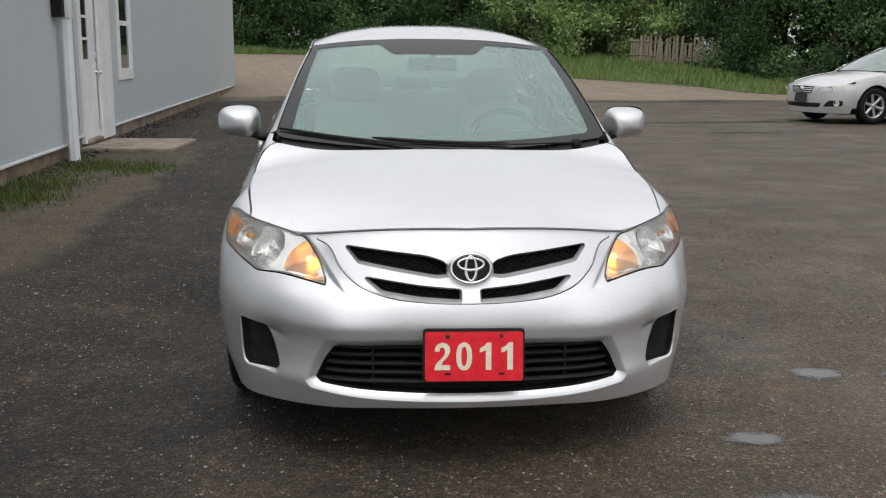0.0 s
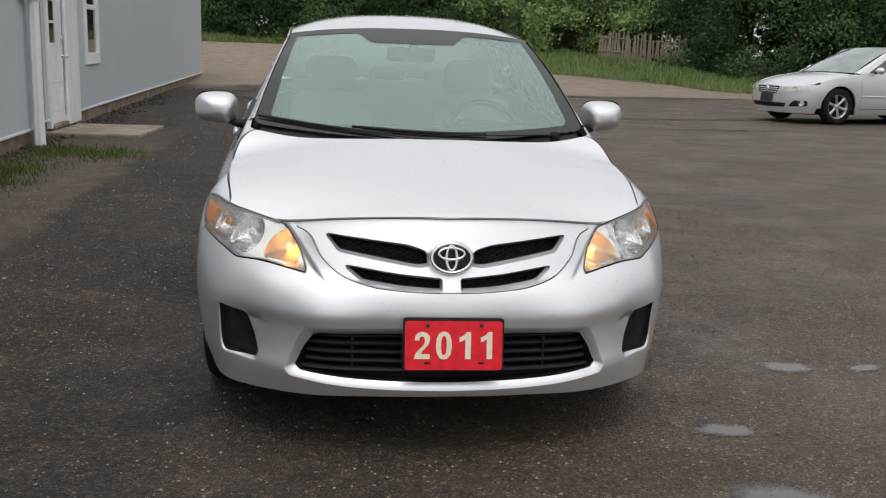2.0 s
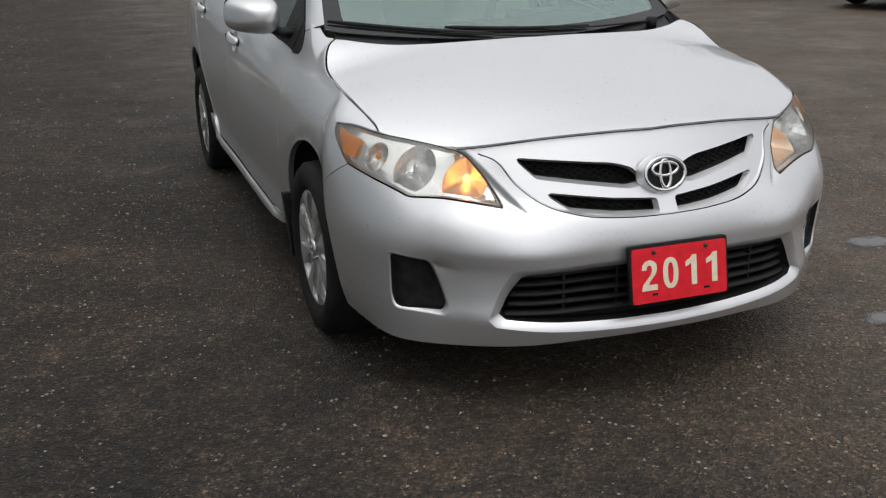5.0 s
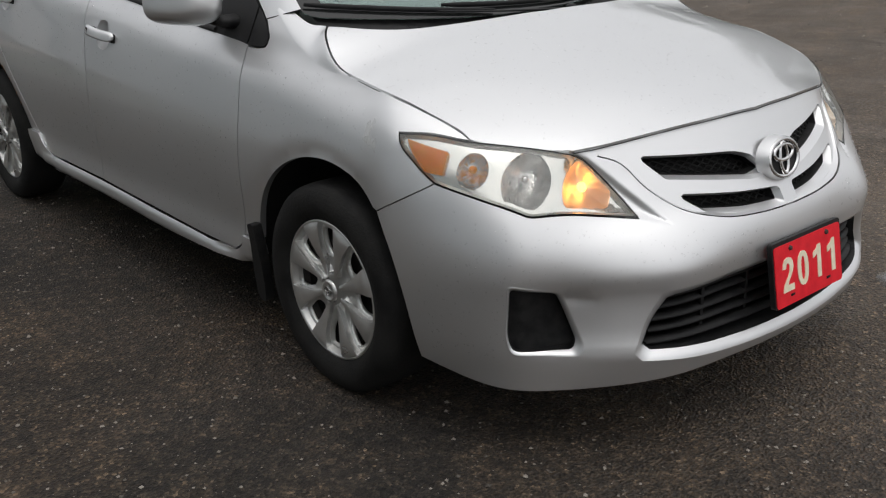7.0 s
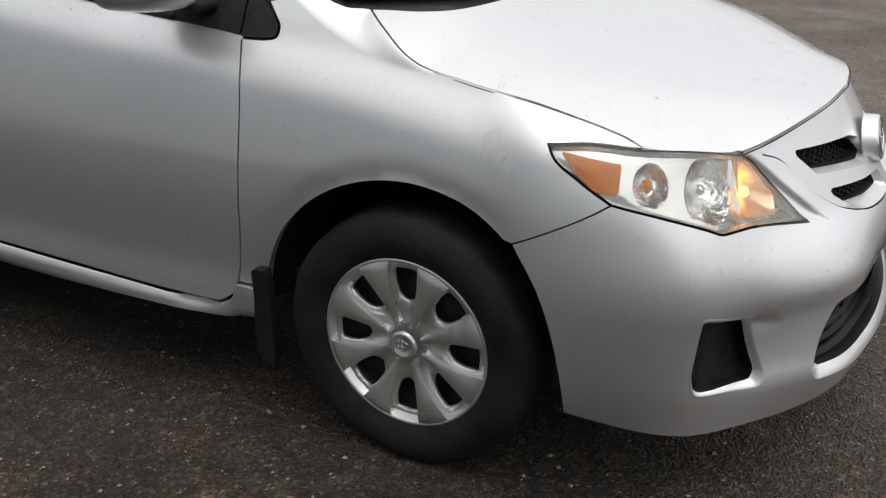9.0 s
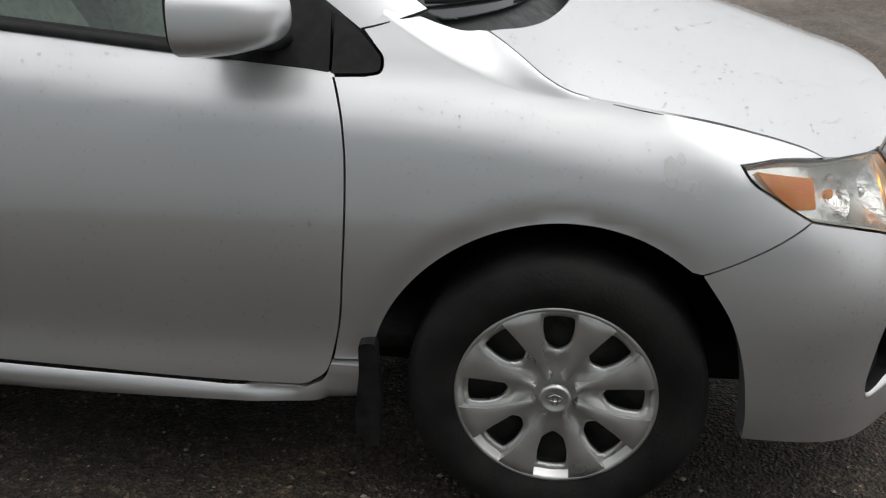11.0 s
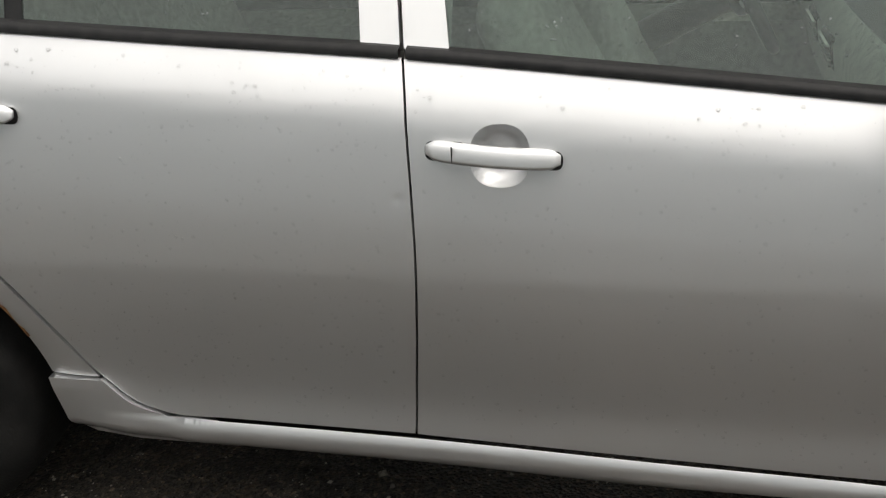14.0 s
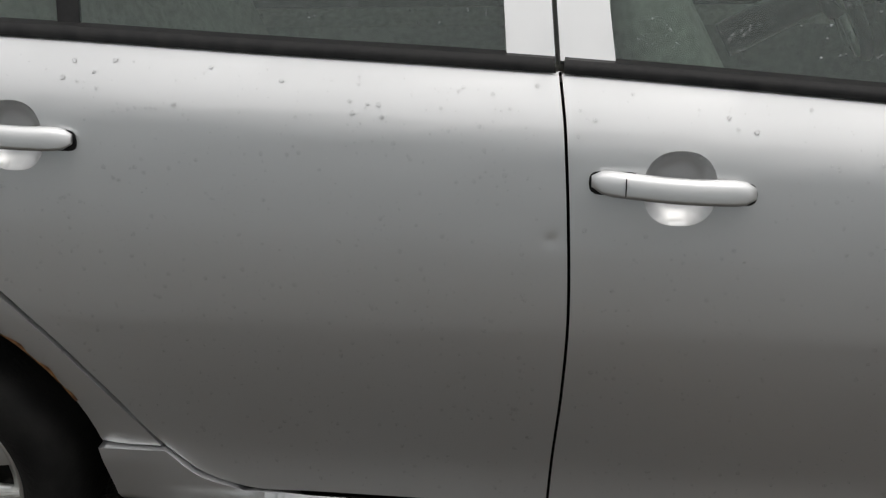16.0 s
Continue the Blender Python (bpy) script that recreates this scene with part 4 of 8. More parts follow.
        mid0 = (pa[0] + edge[0]) / 2 - np.array([0, 1.4, 0.9])
        bm = bmesh.new()
        tube(bm, [pa[0] * (1 - k) + edge[0] * k + mid0 / np.linalg.norm(mid0) * 0.012 * 4 * k * (1 - k) for k in np.linspace(0, 1, 9)], 0.0022, 6)
        part("pillar_joint", bm, BLACK_PLASTIC, car)
        # top of the wing: from the flank over to the hood gap and the glass
        wa = nose(s, 0.0006)(np.array([arc_yz(y, z - 0.004) for y, z in WING_EDGE]))
        up_dir = nose(s, 0.0006)(np.array([arc_yz(y, z) for y, z in WING_EDGE])) - wa
        up_dir /= np.linalg.norm(up_dir, axis=1)[:, None]
        hx, hy = np.array([q for q in HOOD_SIDE if q[1] >= -0.04]).T
        inner = np.vstack([np.stack([hx + 0.004, hy, hood_z(hx, hy)], 1), [(0.708, 0.20, 0.977), (0.711, 0.25, 0.991), (0.708, 0.296, 1.008), (0.704, 0.338, 1.026)]])
        wb = spline(inner * [s, 1, 1], 4)
        pick = np.interp(np.array(WING_EDGE)[:, 0], wb[:, 1], np.arange(len(wb)))
        wb = np.stack([np.interp(pick, np.arange(len(wb)), wb[:, k]) for k in range(3)], 1)
        wide = np.linalg.norm(wb - wa, axis=1)[:, None]
        end = (wb - wa) / wide + np.array([-s * 0.7, 0.0, 0.22])
        end /= np.linalg.norm(end, axis=1)[:, None]
        grid = []
        for t in np.linspace(0, 1, 25):
            grid.append((2 * t ** 3 - 3 * t ** 2 + 1) * wa + (t ** 3 - 2 * t ** 2 + t) * up_dir * wide * 0.8 + (3 * t ** 2 - 2 * t ** 3) * wb + (t ** 3 - t ** 2) * end * wide * 0.8)
        m = len(wa)
        faces = [(i * m + j, i * m + j + 1, (i + 1) * m + j + 1, (i + 1) * m + j) for i in range(24) for j in range(m - 1)]
        mesh_part("wing_top", np.concatenate(grid), [f[::-1] for f in faces] if s < 0 else faces, SILVER, car)
        # rear pillar down to the tail
        b = np.array([(y, float(belt_z(y))) for y in np.linspace(2.57, 3.28, 16)])
        pb = flank(s)(b)
        tb = [back_screen(np.array([[s * 1.0, max(0.0, 0.72 - k * 0.85)]]), 0.004)[0] for k in np.linspace(0, 1, 16)]
        strip("rear_pillar", pb, np.array(tb), SILVER, car, bulge=0.01, rows=6, away=(0, 2.6, 0.7))
        # black corner behind the mirror
        tri_f = loop([(0.384, 0.980)], spline([(0.359, 0.956), (0.3435, 0.934), (0.3455, 0.917), (0.372, 0.910)]), [(0.434, 0.909)], [(0.434, 1.014)])
        panel("corner_cover", tri_f, flank(s, 0.001), BLACK_PLASTIC, car, step=0.02, gap=0.0015, depth=0.01, away=(0, 0.6, 0.6), label="black plastic corner cover")
        tri_d = loop([(0.436, 0.911)], [(y, float(belt_z(y)) - 0.002) for y in (0.50, 0.56, 0.63)], [(0.635, 1.02)], [up(y, -0.006) for y in (0.63, 0.58, 0.52, 0.46, 0.438)])
        panel("mirror_foot", tri_d, flank(s, 0.002), BLACK_PLASTIC, d, step=0.02, gap=0.0015, depth=0.012, away=(0, 0.8, 0.6))
        # headlamp
        lamp = empty("headlamp")
        lamp.parent = car
        lamp["label"] = "hazed headlamp with a lit amber lamp"
        panel("lens", LAMP, nose(s, 0.001), LENS, lamp, step=0.02, gap=0.004, depth=0.0, away=(0, 0.2, 0.4), label="clear slightly hazed lens")
        seal = evened(LAMP, 0.015)
        if area2(seal) < 0:
            seal = seal[::-1]
        sin = inset(seal, 0.0032)
        strip("seal", nose(s, 0.0005)(np.vstack([inset(seal, 0.0005), inset(seal, 0.0005)[:1]])), nose(s, 0.0025)(np.vstack([sin, sin[:1]])), FRIT, lamp, rows=2, away=(0, 0.2, 0.4))
        strip("housing_wall", nose(s, 0)(np.vstack([sin, sin[:1]])), nose(s, -0.022)(np.vstack([sin, sin[:1]])), HUB_SILVER, lamp, rows=3, away=(s * 0.66, -3.0, 0.68))
        room, wells = inset(seal, 0.009), []
        for t, z, r, deep, aim, mat, lab in ((49.4, 0.681, 0.060, 0.045, 36, REFLECTOR, "chrome main beam bowl"), (57.3, 0.707, 0.038, 0.036, 46, REFLECTOR, "small chrome indicator bowl"), (40.0, 0.648, 0.066, 0.045, 24, LIT_BOWL, "amber lit running lamp bowl")):
            c = np.array(arc_deg(t, z))
            ring = []
            for k in range(40):
                e = np.array([math.cos(k * math.pi / 20), math.sin(k * math.pi / 20)])
                ring.append(c + e * max(u for u in np.linspace(0.2 * r, r, 24) if contains(room, (c + e * u)[None])[0]))
            ring = np.array(ring)
            wells.append(ring)
            ahead = np.array([s * math.sin(aim * DEG), -math.cos(aim * DEG), 0.04])

            def well(p, c=c, r=r, deep=deep, ahead=ahead, ring=ring):
                d = p - c
                turn = np.arctan2(d[:, 1], d[:, 0])
                full = np.interp(turn % (2 * math.pi), np.arange(41) * math.pi / 20, np.append(np.hypot(*(ring - c).T), np.hypot(*(ring[0] - c))))
                return nose(s, -0.016)(p) - deep * (1 - np.clip(np.hypot(d[:, 0], d[:, 1]) / full, 0, 1) ** 2)[:, None] * ahead
            panel("bowl", ring, well, mat, lamp, step=0.007, depth=0, away=tuple(nose(s, -0.3)(c[None])[0]), label=lab)
            bm = bmesh.new()
            at = well(c[None])[0] + ahead * 0.018
            bmesh.ops.create_uvsphere(bm, u_segments=14, v_segments=10, radius=0.012 if t < 56 else 0.010, matrix=Matrix.Translation(at))
            part("bulb", bm, LIT_AMBER if t < 45 else (AMBER if t > 56 else CHROME), lamp, "glowing amber bulb" if t < 45 else "")
        panel("housing", inset(LAMP, 0.003), nose(s, -0.016), LAMP_BACK, lamp, holes=wells, step=0.015, depth=0, away=(0, 0.2, 0.4))
        amber = rounded([arc_deg(68.2, 0.769), arc_deg(61.0, 0.749), arc_deg(61.5, 0.700), arc_deg(64.3, 0.704), arc_deg(66.6, 0.737)], 0.004)
        panel("side_reflector", amber, nose(s, -0.004), AMBER, lamp, step=0.012, depth=0.01, away=(0, 0.2, 0.4), label="orange side reflector")
        # mirror
        mirror = empty("door_mirror")
        mirror.parent = car
        mirror["label"] = "silver door mirror on a black foot"
        bm = bmesh.new()
        rings = []
        for u in np.linspace(0.03, 1, 25) ** 2:
            g = (1 - (1 - u) ** 2.4) ** 0.40
            cx, cz, hx, hz = 0.876 + 0.014 * u, 1.028, 0.096 * g, 0.073 * g
            ring = []
            for j in range(40):
                a = 2 * math.pi * j / 40
                ca, sa = math.cos(a), math.sin(a)
                ex = math.copysign(abs(ca) ** 0.60, ca) * hx
                ez = math.copysign(abs(sa) ** 0.64, sa) * hz
                low = 0.20 * max(0.0, ex / 0.096 + 0.35) if ez < 0 else 0.06 * max(0.0, ex / 0.096)
                ring.append(bm.verts.new((s * (cx + ex), 0.478 + 0.170 * u + 0.24 * (ex + 0.03) * (1 - u) ** 0.8, cz + ez * (1 - low))))
            rings.append(ring)
        for a, b in zip(rings, rings[1:]):
            for j in range(40):
                bm.faces.new((a[j], a[(j + 1) % 40], b[(j + 1) % 40], b[j]))
        bm.faces.new(rings[0])
        bmesh.ops.recalc_face_normals(bm, faces=bm.faces)
        part("mirror_shell", bm, SILVER, mirror, "silver painted shell")
        for nm, mat, y, kx, d1 in (("mirror_rim", BLACK_PLASTIC, 0.649, 0.985, 0.004), ("mirror_glass", CHROME, 0.650, 0.86, 0.005)):
            bm = bmesh.new()
            vs = []
            for dy in (0, d1):
                vs.append([bm.verts.new((s * (0.890 + math.copysign(abs(math.cos(a)) ** 0.5, math.cos(a)) * 0.094 * kx), y + dy, 1.034 + math.copysign(abs(math.sin(a)) ** 0.55, math.sin(a)) * 0.069 * kx + (0.012 * max(0.0, math.cos(a) + 0.25) if math.sin(a) < 0 else 0))) for a in [2 * math.pi * j / 32 for j in range(32)]])
            for j in range(32):
                bm.faces.new((vs[0][j], vs[0][(j + 1) % 32], vs[1][(j + 1) % 32], vs[1][j]))
            bm.faces.new(vs[1])
            bmesh.ops.recalc_face_normals(bm, faces=bm.faces)
            part(nm, bm, mat, mirror)
        bm = bmesh.new()
        tube(bm, [(s * 0.735, 0.545, 0.962), (s * 0.79, 0.55, 0.968), (s * 0.84, 0.575, 0.985)], [0.045, 0.034, 0.03], 14, 0.55)
        part("mirror_arm", bm, BLACK_PLASTIC, mirror)
        bm = bmesh.new()
        tube(bm, [(s * 0.79, 0.595, 0.968), (s * 0.85, 0.605, 0.968), (s * 0.915, 0.618, 0.982)], [0.024, 0.026, 0.012], 12, 0.35)
        part("mirror_under", bm, BLACK_PLASTIC, mirror)
        # mud flap
        flap = rounded([(0.350, 0.405), (0.384, 0.402), (0.386, 0.33), (0.400, 0.232), (0.398, 0.175), (0.375, 0.150), (0.352, 0.152), (0.345, 0.27)], 0.012)
        panel("mud_flap", flap, lambda p: np.stack([s * (0.848 + 0.022 * np.clip((p[:, 1] - 0.20) / 0.2, 0, 1) + 0 * p[:, 0]), p[:, 0], p[:, 1]], 1), BLACK_PLASTIC, car, step=0.03, depth=0.03, away=(0, 0.4, 0.3), label="black rubber mud flap")
        flap2 = rounded([(2.965, 0.40), (3.0, 0.39), (3.02, 0.2), (2.985, 0.15), (2.955, 0.16)], 0.01)
        panel("mud_flap", flap2, lambda p: np.stack([s * (0.84 + 0 * p[:, 0]), p[:, 0], p[:, 1]], 1), RUBBER, car, step=0.05, depth=0.05, away=(0, 2.9, 0.3))
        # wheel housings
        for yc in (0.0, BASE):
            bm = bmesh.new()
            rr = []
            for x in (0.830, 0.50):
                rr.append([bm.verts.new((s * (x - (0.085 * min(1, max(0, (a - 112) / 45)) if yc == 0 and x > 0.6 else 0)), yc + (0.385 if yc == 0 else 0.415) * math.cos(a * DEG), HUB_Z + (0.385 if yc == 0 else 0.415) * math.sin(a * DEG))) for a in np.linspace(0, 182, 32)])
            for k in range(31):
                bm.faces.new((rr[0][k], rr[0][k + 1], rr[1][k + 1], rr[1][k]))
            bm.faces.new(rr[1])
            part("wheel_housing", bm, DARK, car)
    # near-black shell added behind the panels, so their gaps show as shade
    for s in (-1, 1):
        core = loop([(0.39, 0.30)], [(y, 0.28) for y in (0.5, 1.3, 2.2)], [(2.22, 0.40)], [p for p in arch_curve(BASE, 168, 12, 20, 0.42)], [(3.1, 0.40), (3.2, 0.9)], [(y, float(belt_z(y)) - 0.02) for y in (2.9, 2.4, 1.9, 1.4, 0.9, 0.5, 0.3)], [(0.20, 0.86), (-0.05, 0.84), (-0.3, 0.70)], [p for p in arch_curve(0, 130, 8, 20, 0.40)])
        panel("gap_shade_shell", core, flank(s, -0.035), DARK, car, step=0.08, depth=0, away=(0, 1.3, 0.5))
    # windscreen and its black edge
    out = rounded([(-1, 0), (1, 0), (1, 1), (-1, 1)], [0.07, 0.07, 0.02, 0.02])
    panel("windscreen", out, lambda p: screen(p), WINDSCREEN, car, step=0.06, depth=0, away=(0, 1.3, 0.6), label="green-tinted windscreen with rain")
    frit_in = rounded([(-0.905, 0.05), (0.905, 0.05), (0.93, 0.935), (0.43, 0.935), (0.32, 0.815), (-0.32, 0.815), (-0.43, 0.935), (-0.93, 0.935)], [0.05, 0.05, 0.03, 0.02, 0.03, 0.03, 0.02, 0.03])
    panel("windscreen_edge", out, lambda p: screen(p, 0.003), FRIT, car, holes=[frit_in], step=0.05, depth=0, away=(0, 1.3, 0.6))
    panel("rear_window", out, lambda p: back_screen(p), SIDE_GLASS, car, step=0.08, depth=0, away=(0, 1.3, 0.6))
    panel("rear_window_edge", out, lambda p: back_screen(p, 0.003), FRIT, car, holes=[rounded([(-0.92, 0.08), (0.92, 0.08), (0.92, 0.92), (-0.92, 0.92)], 0.06)], step=0.06, depth=0, away=(0, 1.3, 0.6))
    # roof
    ro = mirrored(loop(spline([(0, 0.878), (0.3, 0.898), (0.572, 0.945)]), spline([(0.574, 1.2), (0.577, 1.6), (0.572, 2.1), (0.557, 2.47)]), spline([(0.3, 2.505), (0, 2.52)])))
    panel("roof", ro, roof_at, SILVER, car, step=0.05, depth=0.012, away=(0, 1.5, 0.8))
    for s in (-1, 1):
        ys = np.linspace(0.95, 2.46, 30)
        bm = bmesh.new()
        tube(bm, roof_at(np.stack([np.full(30, s * 0.574), ys], 1)) + [0, 0, 0.002], 0.005, 6)
        part("roof_moulding", bm, BLACK_PLASTIC, car)
    # cowl and wipers
    def cowl(p):
        u, w = p[:, 0], p[:, 1]
        a = np.stack([0.70 * u, 0.01 + 0.15 * np.abs(u) ** 2.2, 0.895 + 0.040 * np.abs(u) ** 2], 1)
        b = screen(np.stack([u, 0 * u + 0.06], 1), -0.004)
        q = a * (1 - w[:, None]) + b * w[:, None]
        q[:, 2] -= 0.012 * np.sin(np.pi * np.clip(w, 0, 1))
        return q
    panel("cowl", rounded([(-0.95, -0.12), (0.95, -0.12), (0.962, 1), (-0.962, 1)], 0.02), cowl, WET_PLASTIC, car, step=0.05, depth=0, away=(0, 0.2, 0.3), label="black plastic scuttle panel")
    for x0, x1, w0, w1 in ((0.135, -0.645, -0.03, 0.05), (0.50, -0.28, -0.02, 0.05)):
        wiper = empty("wiper")
        wiper.parent = car
        us = np.linspace(x0, x1, 13) / 0.66
        blade = screen(np.stack([us, w0 + (w1 - w0) * np.linspace(0, 1, 13) ** 0.6], 1), 0.012)
        bm = bmesh.new()
        tube(bm, blade[4:], [0.003] + [0.0048] * 7 + [0.003], 8, 1.6)
        part("wiper_blade", bm, BLACK_PLASTIC, wiper)
        bm = bmesh.new()
        arm = screen(np.stack([us[:8] + 0.02, w0 + (w1 - w0) * np.linspace(0, 0.58, 8) ** 0.6 - 0.016], 1), 0.018)
        tube(bm, arm, [0.010, 0.008, 0.0065, 0.0055, 0.005, 0.0045, 0.004, 0.0035], 8, 0.6)
        part("wiper_arm", bm, BLACK_PLASTIC, wiper)
        bm = bmesh.new()
        lathe(bm, [(-0.03, 0.0), (-0.03, 0.02), (0.012, 0.02), (0.018, 0.012), (0.018, 0.0)], 16, "z", Matrix.Translation(arm[0]))
        part("wiper_pivot", bm, BLACK_PLASTIC, wiper)
    # tail: boot lid, rear bumper, lamps
    tail_r = curve1([0.20, 0.26, 0.36, 0.5, 0.62, 0.7, 0.85, 1.0, 1.09], [0.91, 0.965, 1.0, 1.005, 0.985, 0.97, 0.965, 0.955, 0.93])

    def tail(p, out=0.0):
        t = np.abs(p[:, 0]) / 1.0 / DEG
        k = 1.0 + 0.07 * np.clip(t / 45, 0, 1) ** 2 - 0.16 * np.clip((t - 45) / 30, 0, 1) ** 1.4
        r = tail_r(p[:, 1]) * k + out
        return np.stack([0.93 * np.sign(p[:, 0]) * r * np.sin(t * DEG), 2.6 + r * np.cos(t * DEG), p[:, 1]], 1)
    T = lambda t, z: (t * DEG, z)
    panel("rear_bumper", mirrored(loop([T(0, 0.22), T(40, 0.22), T(62, 0.24), T(68, 0.40), T(63, 0.62), T(40, 0.64), T(0, 0.64)])), tail, SILVER, car, step=0.04, gap=0.002, depth=0.03, away=(0, 2.5, 0.5))
    panel("boot_face", mirrored(loop([T(0, 0.645), T(33, 0.645), T(33, 1.085), T(0, 1.09)])), tail, SILVER, car, step=0.05, gap=0.002, depth=0.02, away=(0, 2.5, 0.5))
    for s in (-1, 1):
        panel("tail_lamp", loop([T(s * 33.5, 0.70), T(s * 58, 0.70), T(s * 56, 0.96), T(s * 33.5, 1.0)]), tail, RED_LAMP, car, step=0.04, gap=0.002, depth=0.02, away=(0, 2.5, 0.5), label="red tail lamp")
        panel("tail_corner", loop([T(s * 33.5, 1.003), T(s * 56, 0.963), T(s * 52, 1.085), T(s * 33.5, 1.085)]), tail, SILVER, car, step=0.05, depth=0.02, away=(0, 2.5, 0.5))
        panel("tail_corner", loop([T(s * 33.5, 0.645), T(s * 63, 0.625), T(s * 58, 0.697), T(s * 33.5, 0.697)]), tail, SILVER, car, step=0.05, depth=0.02, away=(0, 2.5, 0.5))
    panel("boot_lid", mirrored(loop(spline([(0, 3.10), (0.4, 3.05), (0.66, 2.95)]), [(0.74, 3.18)], spline([(0.62, 3.36), (0.4, 3.46), (0, 3.53)]))), lambda p: np.stack([p[:, 0], p[:, 1], 1.10 - 0.02 * (p[:, 0] / 0.7) ** 2 - 0.03 * np.clip(p[:, 1] - 3.3, 0, 1)], 1), SILVER, car, step=0.06, depth=0.02, away=(0, 3, 0.5))
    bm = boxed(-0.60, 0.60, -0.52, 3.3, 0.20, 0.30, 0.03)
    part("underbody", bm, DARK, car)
    # year sign on the bumper
    sign = empty("year_sign")
    sign.parent = car
    sign["label"] = "red year sign with cream numerals in a black frame"
    sign.matrix_basis = pose(0.003, -0.918, 0.394, -10.5, 0.6, 0)
    fr = rounded([(-0.163, -0.084), (0.163, -0.084), (0.163, 0.084), (-0.163, 0.084)], 0.012)
    hole = rounded([(-0.148, -0.075), (0.148, -0.075), (0.148, 0.073), (-0.148, 0.073)], 0.008)
    fl = lambda d: (lambda p: np.stack([p[:, 0], 0 * p[:, 0] + d, p[:, 1]], 1))
    panel("sign_frame", fr, fl(-0.004), BLACK_PLASTIC, sign, holes=[hole], step=0.05, depth=0.014, away=(0, 1, 0))
    panel("sign_plate", rounded([(-0.157, -0.083), (0.157, -0.083), (0.157, 0.074), (-0.157, 0.074)], 0.01), fl(-0.0065), RED, sign, step=0.05, depth=0.004, away=(0, 1, 0), label="red plastic plate")
    numerals(sign, "2011", 0.087, (0.002, -0.0085, -0.004), CREAM_INK)
    for x, z in ((-0.085, 0.06), (0.088, 0.061), (-0.085, -0.060), (0.088, -0.060)):
        bm = bmesh.new()
        if z > 0:
            lathe(bm, [(-0.004, 0.0), (-0.004, 0.005), (0.001, 0.007)], 12, "y", Matrix.Translation((x, -0.0075, z)))
        else:
            box(bm, x - 0.009, x + 0.009, -0.0075, -0.006, z - 0.003, z + 0.003)
        part("sign_screw" if z > 0 else "sign_slot", bm, RUST if z > 0 else DARK, sign)
    # wheels
    for y in (0.0, BASE):
        for s in (-1, 1):
            build_wheel(car, s, y)
    build_cabin(car)
    return car


GLYPHS = {
    "1": [[(0.30, 0), (0.505, 0), (0.505, 1.0), (0.345, 1.0), (0.27, 0.89), (0.08, 0.80), (0.08, 0.635), (0.20, 0.67), (0.30, 0.74)]],
    "2": [[(0.01, 0), (0.02, 0.09), (0.06, 0.20), (0.17, 0.33), (0.30, 0.455), (0.38, 0.56), (0.405, 0.67), (0.38, 0.79), (0.30, 0.84), (0.22, 0.80), (0.195, 0.68), (0.025, 0.69), (0.055, 0.85), (0.15, 0.965), (0.30, 1.005), (0.46, 0.965), (0.57, 0.86), (0.59, 0.70), (0.54, 0.55), (0.43, 0.42), (0.32, 0.305), (0.26, 0.185), (0.59, 0.185), (0.59, 0)]],
    "0": [[(0.305 + 0.29 * math.copysign(abs(math.cos(t)) ** 0.85, math.cos(t)), 0.5 + 0.51 * math.copysign(abs(math.sin(t)) ** 0.85, math.sin(t))) for t in np.linspace(0, 2 * math.pi, 36, endpoint=False)], [(0.305 + 0.105 * math.copysign(abs(math.cos(t)) ** 0.8, math.cos(t)), 0.5 + 0.35 * math.copysign(abs(math.sin(t)) ** 0.8, math.sin(t))) for t in np.linspace(0, 2 * math.pi, 28, endpoint=False)]],
}


def numerals(parent, text, size, at, mat, name="numeral", pitch=0.80):
    """Bold upright numerals, each a thin part of its own; size is their height."""
    for k, ch in enumerate(text):
        x0 = at[0] + ((k - (len(text) - 1) / 2) * pitch - 0.30) * size
        rims = [np.array(g) * size + [x0, at[2] - size / 2] for g in GLYPHS[ch]]
        panel(name, rims[0], lambda p: np.stack([p[:, 0], 0 * p[:, 0] + at[1], p[:, 1]], 1), mat, parent, holes=rims[1:], step=size * 0.12, depth=0.002, away=(0, 1, 0))


